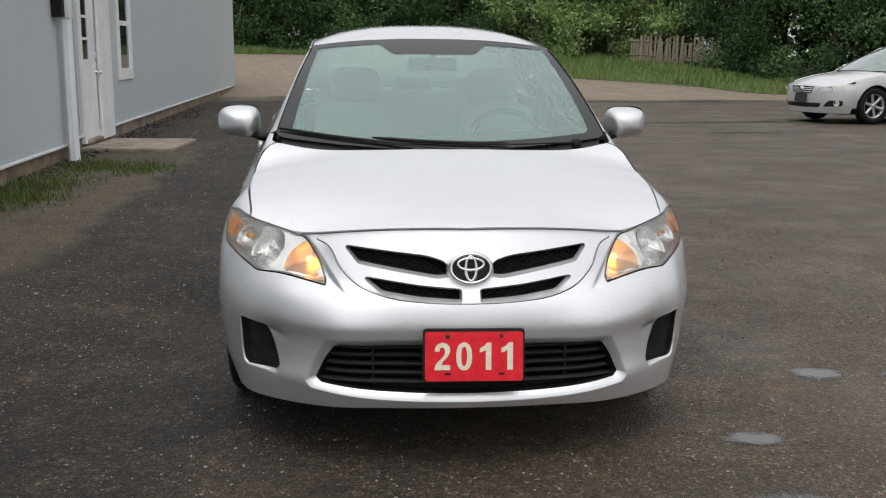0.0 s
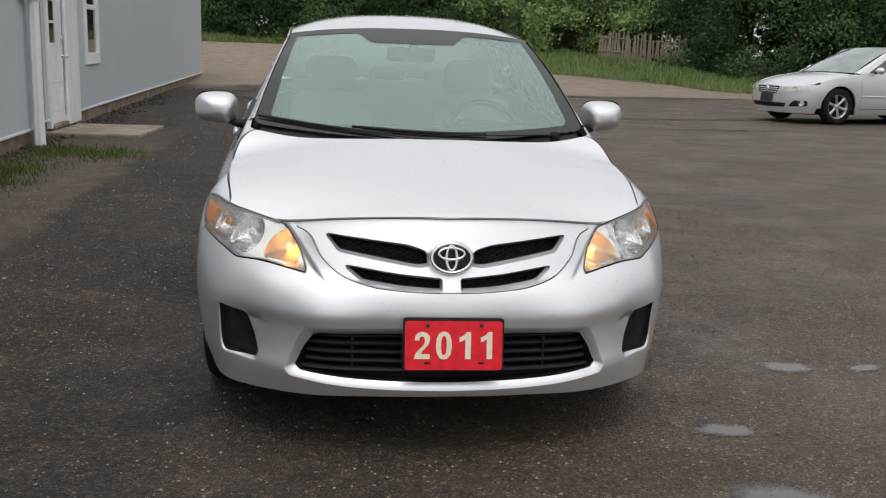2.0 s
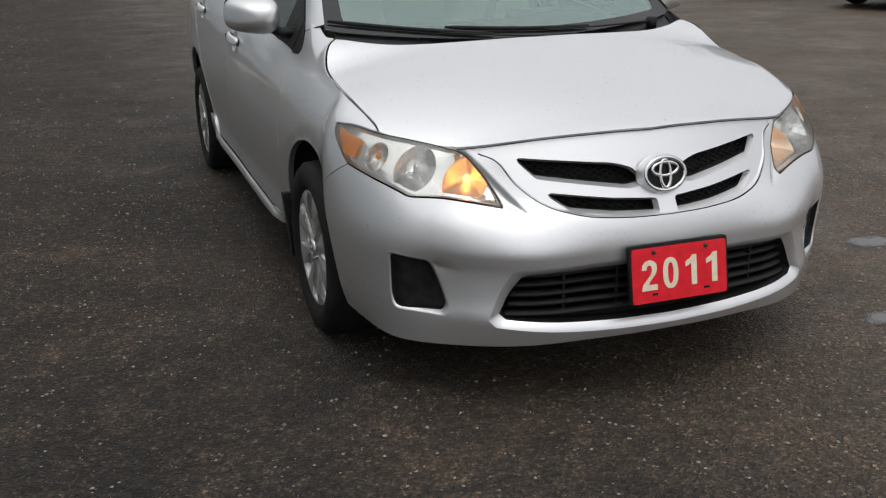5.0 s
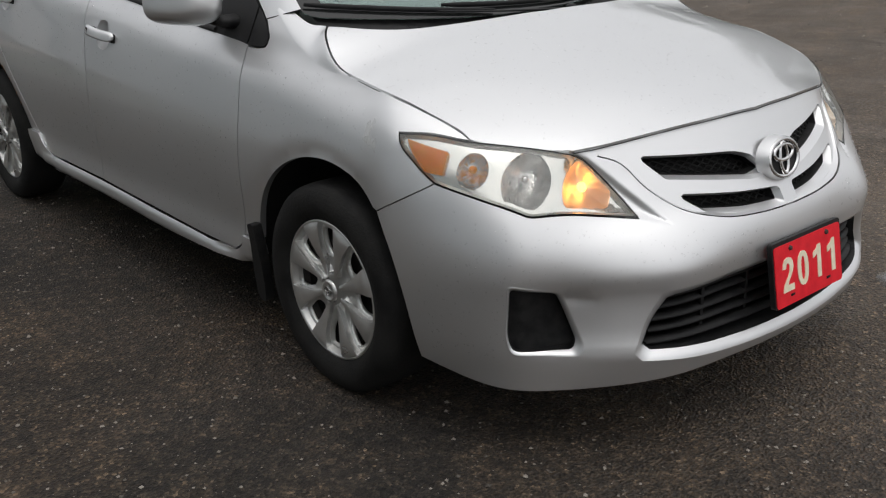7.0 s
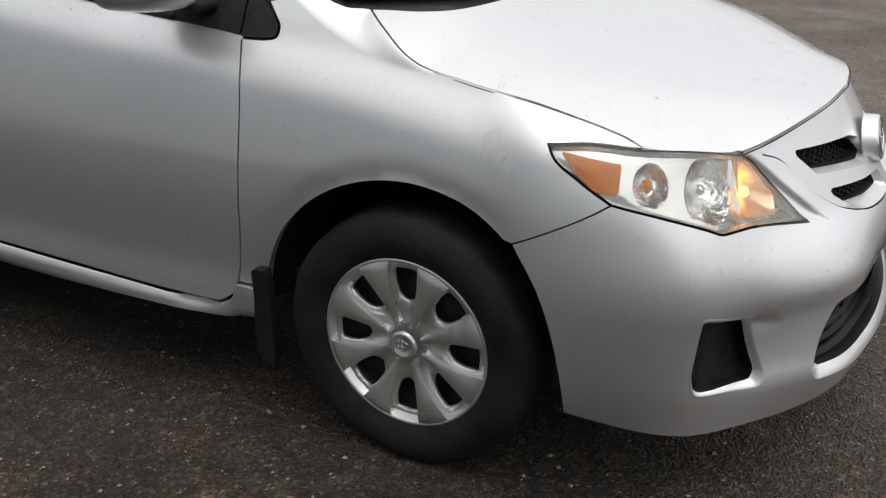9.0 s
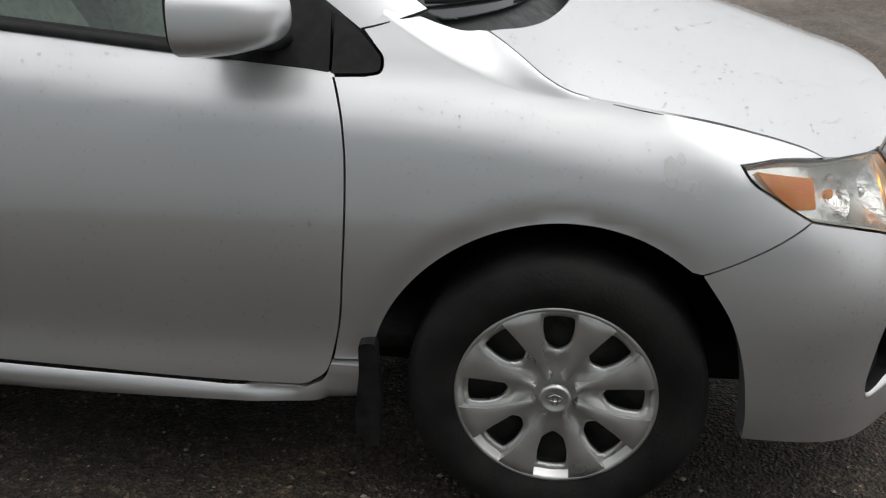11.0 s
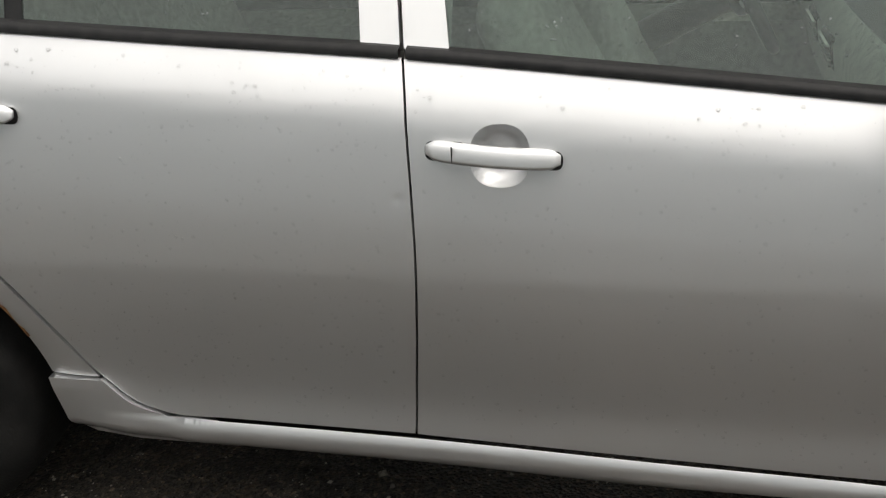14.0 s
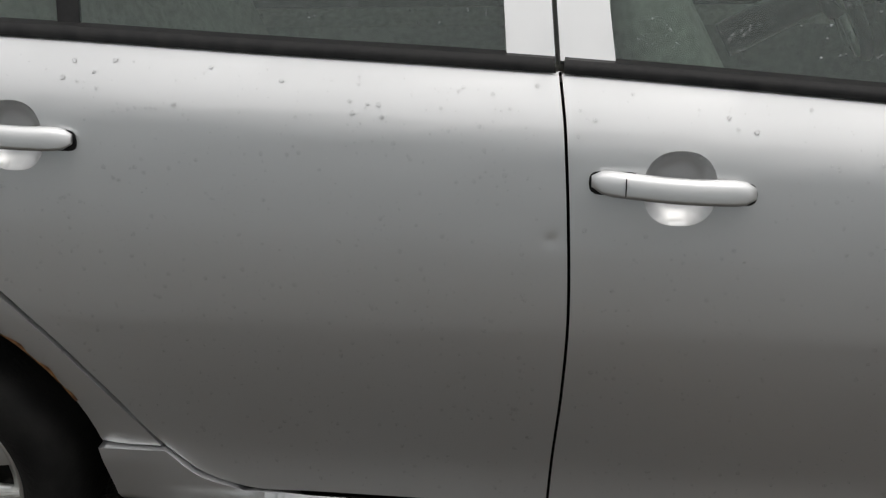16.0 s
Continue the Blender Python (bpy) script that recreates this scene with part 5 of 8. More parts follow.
def build_wheel(car, s, y):
    wheel = empty("wheel")
    wheel.parent = car
    wheel.matrix_basis = pose(s * 0.765, y, HUB_Z, 0, 0, 0 if s < 0 else 180)
    # the outer side is -x in the wheel's own frame
    bm = bmesh.new()
    R, r = TYRE_R, 0.196
    prof = [(0.075, r), (0.095, r + 0.03), (0.098, r + 0.055), (0.090, R - 0.018), (0.075, R - 0.004), (0.04, R), (-0.04, R), (-0.075, R - 0.004), (-0.090, R - 0.018), (-0.098, r + 0.055), (-0.095, r + 0.03), (-0.083, r + 0.006), (-0.075, r)]
    lathe(bm, prof, 64)
    part("tyre", bm, RUBBER, wheel, "black rubber tyre, damp and dusty")
    bm = bmesh.new()
    lathe(bm, [(-0.066, 0.198), (-0.05, 0.180), (0.07, 0.176), (0.075, 0.2)], 48)
    lathe(bm, [(-0.03, 0.178), (-0.02, 0.12), (-0.035, 0.07), (-0.02, 0.0)], 48)
    for k in range(8):
        a = (22.5 + 45 * k) * DEG
        lathe(bm, [(-0.034, 0.0), (-0.034, 0.012), (-0.02, 0.013)], 8, "x", Matrix.Translation((0, 0.145 * math.cos(a), 0.145 * math.sin(a))))
    part("steel_rim", bm, STEEL_BLACK, wheel, "black steel rim behind the cover")
    dome = curve1([0, 0.03, 0.06, 0.10, 0.15, 0.185, 0.2], [-0.082, -0.083, -0.078, -0.082, -0.088, -0.086, -0.078])
    holes = []
    for k in range(8):
        c = 90 + 45 * k
        pts = []
        for rad, da in ((0.175, -10.0), (0.176, 0), (0.175, 10.0), (0.14, 12.4), (0.108, 12.0), (0.090, 0), (0.108, -12.0), (0.14, -12.4)):
            a = (c + da) * DEG
            pts.append((rad * math.cos(a), rad * math.sin(a)))
        holes.append(rounded(pts, 0.008, 3))

    def cover(out):
        return lambda p: np.stack([dome(np.hypot(p[:, 0], p[:, 1])) - out, p[:, 0], p[:, 1]], 1)
    edge = [(0.2 * math.cos(a), 0.2 * math.sin(a)) for a in np.linspace(0, 2 * math.pi, 72, endpoint=False)]
    hubcap = panel("hubcap", edge, cover(-0.022), HUB_SILVER, wheel, holes=holes, step=0.014, depth=0.012, away=(0.5, 0, 0), label="silver eight-spoke plastic wheel cover")
    bm = bmesh.new()
    bm.from_mesh(hubcap.data)
    bmesh.ops.remove_doubles(bm, verts=bm.verts, dist=0.0002)
    bm.to_mesh(hubcap.data)
    bm.free()
    for k in range(8):
        c = 67.5 + 45 * k
        side = [(0.045, 9), (0.07, 7.6), (0.10, 7.4), (0.14, 8.8), (0.175, 10.9), (0.199, 12.0)]
        sweep = [(r, a) for r, a in side] + [(0.1995, a) for a in (7, 0, -7)] + [(r, -a) for r, a in side[::-1]]
        pts = [(r * math.cos((c + a) * DEG), r * math.sin((c + a) * DEG)) for r, a in sweep]

        def crowned(p, c=c):
            r = np.hypot(p[:, 0], p[:, 1])
            off = np.degrees(np.arctan2(p[:, 1], p[:, 0])) - c
            off = (off + 180) % 360 - 180
            return np.stack([dome(r) + 0.005 * np.clip(off / 11, -1, 1) ** 2 * np.clip((0.2 - r) / 0.03, 0, 1), p[:, 0], p[:, 1]], 1)
        panel("cover_spoke", np.array(pts), crowned, HUB_SILVER, hubcap, step=0.012, depth=0.025, away=(0.5, 0, 0))
    bm = bmesh.new()
    lathe(bm, [(-0.066, 0.2015), (-0.0785, 0.2008), (-0.082, 0.1985), (-0.0825, 0.1935), (-0.078, 0.190), (-0.064, 0.184), (-0.058, 0.178)], 72)
    part("cover_rim", bm, HUB_SILVER, hubcap)
    bm = bmesh.new()
    lathe(bm, [(-0.080, 0.032), (-0.088, 0.030), (-0.089, 0.024), (-0.086, 0.022), (-0.087, 0.0)], 32)
    part("hub_cap_centre", bm, HUB_SILVER, wheel)
    bm = bmesh.new()
    for a, b, cz in ((0.014, 0.007, 0.004), (0.0055, 0.013, 0)):
        rings = []
        for i in range(24):
            t = 2 * math.pi * i / 24
            rings.append([bm.verts.new((-0.089 - 0.002 * math.sin(w), (a + 0.002 * math.cos(w)) * math.cos(t), cz + (b + 0.002 * math.cos(w)) * math.sin(t))) for w in (0, 1.57, 3.14, 4.71)])
        for i in range(24):
            u, v = rings[i], rings[(i + 1) % 24]
            for k in range(4):
                bm.faces.new((u[k], u[(k + 1) % 4], v[(k + 1) % 4], v[k]))
    part("hub_badge", bm, CHROME, wheel)


def build_cabin(car):
    cabin = empty("cabin")
    cabin.parent = car
    part("cabin_floor", boxed(-0.70, 0.70, 0.15, 2.75, 0.30, 0.34), DASH, cabin)
    # front seats, rear bench
    for x in (-0.37, 0.37):
        for nm, args, m in (("seat_cushion", (-0.25, 0.25, -0.27, 0.27, -0.08, 0.08), pose(x, 0.98, 0.54, 4)), ("seat_back", (-0.25, 0.25, -0.075, 0.075, -0.31, 0.31), pose(x, 1.23, 0.80, -27)), ("headrest", (-0.135, 0.135, -0.055, 0.055, -0.095, 0.095), pose(x, 1.43, 1.165, -14))):
            bm = boxed(*args, bevel=0.065, segments=6)
            if nm == "seat_back":
                for v in bm.verts:
                    k = max(0.0, v.co.z / 0.31)
                    v.co.x *= 1 - 0.30 * k ** 2
                    v.co.y *= 1 - 0.25 * k ** 2
            bmesh.ops.transform(bm, matrix=m, verts=bm.verts)
            part(nm, bm, SEAT, cabin, "beige-grey cloth " + nm.replace("_", " "))
    for nm, args, m in (("rear_cushion", (-0.62, 0.62, -0.27, 0.27, -0.08, 0.08), pose(0, 2.12, 0.55, 4)), ("rear_seat_back", (-0.62, 0.62, -0.07, 0.07, -0.30, 0.30), pose(0, 2.44, 0.82, -22))):
        bm = boxed(*args, bevel=0.05, segments=3)
        bmesh.ops.transform(bm, matrix=m, verts=bm.verts)
        part(nm, bm, SEAT, cabin)
    for x in (-0.36, 0, 0.36):
        bm = boxed(-0.12, 0.12, -0.05, 0.05, -0.065, 0.065, bevel=0.04, segments=3)
        bmesh.ops.transform(bm, matrix=pose(x, 2.57, 1.125, -15), verts=bm.verts)
        part("headrest", bm, SEAT, cabin)
    part("parcel_shelf", boxed(-0.64, 0.64, 2.58, 3.1, 1.03, 1.05), TRIM_GREY, cabin)
    # dashboard
    dash = curve1([-0.7, -0.4, 0, 0.4, 0.7], [0.60, 0.66, 0.68, 0.66, 0.60])
    verts, faces = [], []
    xs = np.linspace(-0.69, 0.69, 24)
    prof = [(0.20, 0.90), (0.42, 0.955), (0.56, 0.965), (0.66, 0.94), (0.70, 0.88), (0.68, 0.76), (0.60, 0.60), (0.55, 0.40)]
    for x in xs:
        for y, z in prof:
            verts.append((x, y + 0.02 * math.cos(x * 3), z + (0.03 * math.exp(-((x - 0.37) / 0.18) ** 2) if z > 0.9 else 0)))
    m = len(prof)
    for i in range(len(xs) - 1):
        for j in range(m - 1):
            faces.append((i * m + j, (i + 1) * m + j, (i + 1) * m + j + 1, i * m + j + 1))
    mesh_part("dashboard_top", verts, [f for k, f in enumerate(faces) if k % (m - 1) < 3], DASH, cabin, label="dark grey dashboard top")
    mesh_part("dashboard_face", verts, [f for k, f in enumerate(faces) if k % (m - 1) >= 3], TRIM_GREY, cabin, label="pale grey dashboard face")
    for x in (-0.60, -0.11, 0.11, 0.60):
        vent = part("air_vent", boxed(-0.075, 0.075, -0.012, 0.012, -0.035, 0.035, 0.01), BLACK_PLASTIC, cabin)
        vent.matrix_basis = pose(x, 0.705, 0.855, -12)
        for k in range(4):
            ob = part("vent_slat", boxed(-0.065, 0.065, -0.006, 0.006, -0.002, 0.002), TRIM_GREY, vent, smooth=False)
            ob.matrix_basis = pose(0, 0.014, -0.022 + 0.015 * k, 20)
    bm = boxed(-0.17, 0.17, -0.03, 0.05, -0.06, 0.05, 0.03, 3)
    bmesh.ops.transform(bm, matrix=pose(0.37, 0.70, 0.945, -8), verts=bm.verts)
    part("instrument_hood", bm, DASH, cabin)
    part("console", boxed(-0.12, 0.12, 0.62, 1.55, 0.33, 0.60, 0.04), DASH, cabin)
    # steering wheel
    wheel = empty("steering_wheel")
    wheel.parent = cabin
    wheel.matrix_basis = pose(0.37, 0.86, 0.90, 62)
    bm = bmesh.new()
    rings = []
    for i in range(48):
        t = 2 * math.pi * i / 48
        rings.append([bm.verts.new(((0.183 + 0.016 * math.cos(w)) * math.cos(t), (0.183 + 0.016 * math.cos(w)) * math.sin(t), 0.016 * math.sin(w))) for w in [2 * math.pi * k / 8 for k in range(8)]])
    for i in range(48):
        u, v = rings[i], rings[(i + 1) % 48]
        for k in range(8):
            bm.faces.new((u[k], u[(k + 1) % 8], v[(k + 1) % 8], v[k]))
    part("rim", bm, DASH, wheel)
    bm = bmesh.new()
    box(bm, -0.09, 0.09, -0.06, 0.07, -0.05, 0.0, 0.025)
    part("boss", bm, DASH, wheel)
    for a in (0, 180, 250, 290):
        bm = boxed(0.06, 0.18, -0.016, 0.016, -0.022, -0.004, 0.006)
        bmesh.ops.transform(bm, matrix=pose(0, 0, 0, 0, 0, a), verts=bm.verts)
        part("spoke", bm, TRIM_GREY, wheel)
    bm = bmesh.new()
    tube(bm, [(0, 0, -0.03), (0, 0, -0.28)], 0.045, 10)
    part("column", bm, DASH, wheel)
    # door linings, pillars, head lining
    for s in (-1, 1):
        for a, b in ((0.50, 1.46), (1.50, 2.50)):
            ys = np.linspace(a, b, 16)
            top = np.stack([s * (side_x(ys, belt_z(ys)) - 0.045), ys, belt_z(ys) - 0.005], 1)
            mid = np.stack([0 * ys + s * 0.735, ys, 0 * ys + 0.78], 1)
            arm = np.stack([0 * ys + s * 0.665, ys, 0 * ys + 0.74], 1)
            low = np.stack([0 * ys + s * 0.72, ys, 0 * ys + 0.34], 1)
            for nm, u, v, mat in (("door_lining_top", top, mid, DASH), ("arm_rest", mid, arm, SEAT), ("door_lining", arm, low, TRIM_GREY)):
                strip(nm, u, v, mat, cabin, rows=3, away=(s * 3, 1.5, 0.8))
        zs = np.linspace(0.4, 1.36, 12)
        strip("pillar_lining", np.stack([s * (side_x(0 * zs + 1.42, zs) - 0.06), 0 * zs + 1.41, zs], 1), np.stack([s * (side_x(0 * zs + 1.56, zs) - 0.06), 0 * zs + 1.56, zs], 1), TRIM_GREY, cabin, rows=3, away=(s * 3, 1.5, 0.8))
        bm = bmesh.new()
        tube(bm, [(s * 0.66, 1.50, 1.22), (s * 0.67, 1.46, 0.9), (s * 0.66, 1.42, 0.5)], 0.024, 6, 0.2)
        part("seat_belt", bm, TRIM_GREY, cabin)
    for s in (-1, 1):
        ks = np.linspace(0.0, 1.0, 14)
        a = screen(np.stack([0 * ks + s * 0.99, ks], 1), -0.012)
        strip("screen_pillar_lining", a, a + np.stack([0 * ks + s * -0.005, 0.09 + 0 * ks, 0 * ks - 0.01], 1), TRIM_GREY, cabin, bulge=0.006, rows=4, away=(s * 3, 0.6, 1.1))
    panel("head_lining", mirrored(loop([(0, 0.92), (0.50, 0.98), (0.50, 2.42), (0, 2.48)])), lambda p: roof_at(p) - [0, 0, 0.03], TRIM_GREY, cabin, step=0.12, depth=0, away=(0, 1.5, 3))
    bm = boxed(-0.115, 0.115, -0.02, 0.02, -0.032, 0.032, 0.015, 3)
    bmesh.ops.transform(bm, matrix=pose(0.0, 0.83, 1.285, -8), verts=bm.verts)
    part("rear_view_mirror", bm, DASH, cabin, "dark rear-view mirror")
    bm = bmesh.new()
    tube(bm, [(0, 0.80, 1.352), (0, 0.815, 1.30)], 0.014, 8)
    part("mirror_stalk", bm, DASH, cabin)


def glow(name, color, strength):
    m = material(name, color, 0.4)
    b = m.node_tree.nodes["Principled BSDF"]
    b.inputs["Emission Color"].default_value = (*color, 1)
    b.inputs["Emission Strength"].default_value = strength
    return m


LIT_BOWL = noise_mix(material("running_lamp_bowl", (0.95, 0.75, 0.52), 0.45, 1.0), 60, (0.92, 0.76, 0.60), (0.96, 0.84, 0.70), bump=0.06, bump_scale=90, rough=(0.40, 0.50))
LIT_AMBER = glow("lit_amber_bulb", (1.0, 0.42, 0.09), 4.5)
LAMP_BACK = noise_mix(material("lamp_housing", (0.7, 0.7, 0.7), 0.2, 0.85), 12, (0.80, 0.81, 0.80), (0.92, 0.92, 0.90), bump=0.3, bump_scale=14, rough=(0.08, 0.22))
RED_LAMP = noise_mix(material("red_lamp_lens", (0.5, 0.01, 0.01), 0.15), 30, (0.4, 0.008, 0.008), (0.55, 0.015, 0.012))
saloon = build_saloon()


# ---- rain on the car ----
RAIN = glass("rain_drop", (0.975, 0.975, 0.975), 1.45, film=0.02, haze=(0.92, 0.93, 0.94))
# pale film puts the light caught by these drops into their colour
RAIN_ON_GLASS = glass("rain_drop_on_glass", (0.88, 0.9, 0.9), 1.4, film=0.24, haze=(0.86, 0.92, 0.91))


def drops(name, outline, f, n, size, parent, seed, away=(0, 1.3, 0.5), holes=(), mat=None):
    """Flat beads of water sown over an outline on the surface f."""
    rng = np.random.default_rng(seed)
    outline = np.asarray(outline, float)
    lo, hi = outline.min(0), outline.max(0)
    p = lo + (hi - lo) * rng.random((n * 4, 2))
    ok = contains(outline, p)
    for h in holes:
        ok &= ~contains(np.asarray(h, float), p)
    p = p[ok][:n]
    e = 0.003
    at, du, dv = f(p), f(p + [e, 0]) - f(p - [e, 0]), f(p + [0, e]) - f(p - [0, e])
    nn = np.cross(du, dv)
    nn /= np.linalg.norm(nn, axis=1)[:, None]
    nn *= np.sign(np.sum(nn * (at - np.array(away)), 1))[:, None]
    u = du / np.linalg.norm(du, axis=1)[:, None]
    v = np.cross(nn, u)
    m = len(p)
    r = size * (0.35 + 0.9 * rng.random(m) ** 3)
    rings = []
    for k, (rad, up) in enumerate(((1.0, -0.05), (0.85, 0.30), (0.45, 0.48))):
        a = np.arange(7) * 2 * math.pi / 7
        wob = rng.uniform(0.8, 1.2, (m, 7)) if k == 0 else wob
        rings.append(at[:, None] + (u[:, None] * np.cos(a)[None, :, None] + v[:, None] * np.sin(a)[None, :, None]) * (r[:, None] * wob * rad)[:, :, None] + nn[:, None] * (r * up)[:, None, None])
    top = (at + nn * (r * 0.52)[:, None])[:, None]
    verts = np.concatenate(rings + [top], 1).reshape(-1, 3)
    f0 = [(k * 7 + i, k * 7 + (i + 1) % 7, (k + 1) * 7 + (i + 1) % 7, (k + 1) * 7 + i) for k in range(2) for i in range(7)]
    f1 = [(14 + i, 14 + (i + 1) % 7, 21) for i in range(7)]
    faces = [tuple(c + 22 * j for c in q) for j in range(m) for q in f0 + f1]
    ob = mesh_part(name, verts, faces, mat or RAIN, parent, True, "clear raindrops standing on the surface")
    ob["kind"] = "stuff"


hood_half = loop(HOOD_FRONT, [q for q in HOOD_LAMP if q[1] < -0.465], HOOD_SIDE, HOOD_REAR)
drops("rain", mirrored(inset(hood_half, 0.01)), hood_at, 1700, 0.0026, saloon, 1, (0, -0.2, 0))
for i, sd in enumerate((-1, 1)):
    drops("rain", inset(loop(spline(DOOR_FRONT), [(1.475, 0.310)], spline(DOOR_GAP), BELT[::-1]), 0.015), flank(sd), 900, 0.0033, saloon, 10 + i, holes=[[(1.20, 0.81), (1.45, 0.81), (1.45, 0.93), (1.20, 0.93)]])
    drops("rain", [(1.50, 0.33), (1.98, 0.33), (2.20, 0.50), (2.40, 0.72), (2.50, 0.85), (2.52, 1.06), (1.50, 1.0)], flank(sd), 1050, 0.0033, saloon, 20 + i, holes=[[(2.16, 0.875), (2.41, 0.875), (2.41, 1.0), (2.16, 1.0)]])
    drops("rain", [arc_deg(76, 0.70), arc_deg(76, 0.80), arc_deg(98, 0.88), arc_deg(112, 0.88), arc_deg(112, 0.60), arc_deg(105, 0.685), arc_deg(90, 0.70)], nose(sd), 300, 0.0028, saloon, 30 + i)
    drops("rain", [arc_deg(8, 0.44), arc_deg(38, 0.46), arc_deg(60, 0.47), arc_deg(60, 0.63), arc_deg(46, 0.59), arc_deg(32, 0.56), arc_deg(8, 0.53)], nose(sd), 340, 0.0030, saloon, 40 + i)
    drops("rain", [arc_deg(52, 0.26), arc_deg(64, 0.26), arc_deg(66, 0.56), arc_deg(52, 0.56)], nose(sd), 200, 0.0030, saloon, 50 + i)
    drops("rain", [(0.70, 0.99), (1.38, 1.04), (1.34, 1.30), (1.0, 1.26)], flank(sd, -0.013), 900, 0.0020, saloon, 60 + i, (0, 1, 0.9), mat=RAIN_ON_GLASS)
    drops("rain", [(1.57, 1.06), (2.20, 1.10), (2.2, 1.30), (1.57, 1.32)], flank(sd, -0.013), 900, 0.0020, saloon, 70 + i, (0, 1.8, 0.9), mat=RAIN_ON_GLASS)
drops("rain", [(-0.92, 0.06), (0.92, 0.06), (0.92, 0.9), (-0.92, 0.9)], lambda p: screen(p, 0.001), 360, 0.0024, saloon, 80, (0, 1.3, 0.6), mat=RAIN_ON_GLASS)
drops("rain", [(-0.5, 1.0), (0.5, 1.0), (0.5, 2.4), (-0.5, 2.4)], roof_at, 400, 0.0040, saloon, 81, (0, 1.5, 0.8))

# ---- wear: rust on the rear arch; a faint reflection painted on the right wing ----
ORANGE_RUST = noise_mix(material("surface_rust", (0.28, 0.12, 0.04), 0.9), 60, (0.16, 0.07, 0.03), (0.40, 0.20, 0.08), bump=0.6, bump_scale=300)
WING_GLINT = noise_mix(material("pale_wing_glint", (0.8, 0.8, 0.76), 0.55, Alpha=0.16), 90, (0.70, 0.70, 0.67), (0.82, 0.82, 0.79))
rust = [(y, z) for y, z in arch_curve(BASE, 118, 152, 14)] + [(BASE + r * math.cos(a * DEG), HUB_Z + r * math.sin(a * DEG)) for r, a in [(float(rear_arch_r(a)) + 0.005 + 0.005 * math.sin(a * 1.7), a) for a in np.linspace(152, 118, 14)]]
panel("rust_edge", np.array(rust), flank(-1, 0.0012), ORANGE_RUST, saloon, step=0.01, depth=0.0, label="orange rust along the wheel arch edge")
for i, (y0, z0, a, b) in enumerate(((-0.180, 0.762, 0.013, 0.026), (-0.195, 0.744, 0.026, 0.010), (-0.221, 0.740, 0.010, 0.016), (-0.193, 0.786, 0.008, 0.010))):
    sh = [(y0 + a * (1 + 0.2 * math.sin(3 * t + i)) * math.cos(t), z0 + b * (1 + 0.25 * math.sin(2 * t)) * math.sin(t)) for t in np.linspace(0, 2 * math.pi, 20, endpoint=False)]
    panel("wing_glint", np.array([arc_yz(*q) for q in sh]), nose(-1, 0.0010), WING_GLINT, saloon, step=0.01, depth=0.0, label="pale reflection painted on the wing")

# ---- ground ----
def ground_h(x, y):
    d = y - 0.30 * np.maximum(x, 0)
    t = np.clip((d - 27) / 19, 0, 1)
    return 1.25 * t * t * (3 - 2 * t)


GROUND = material("wet_asphalt", (0.05, 0.05, 0.05), 0.6)


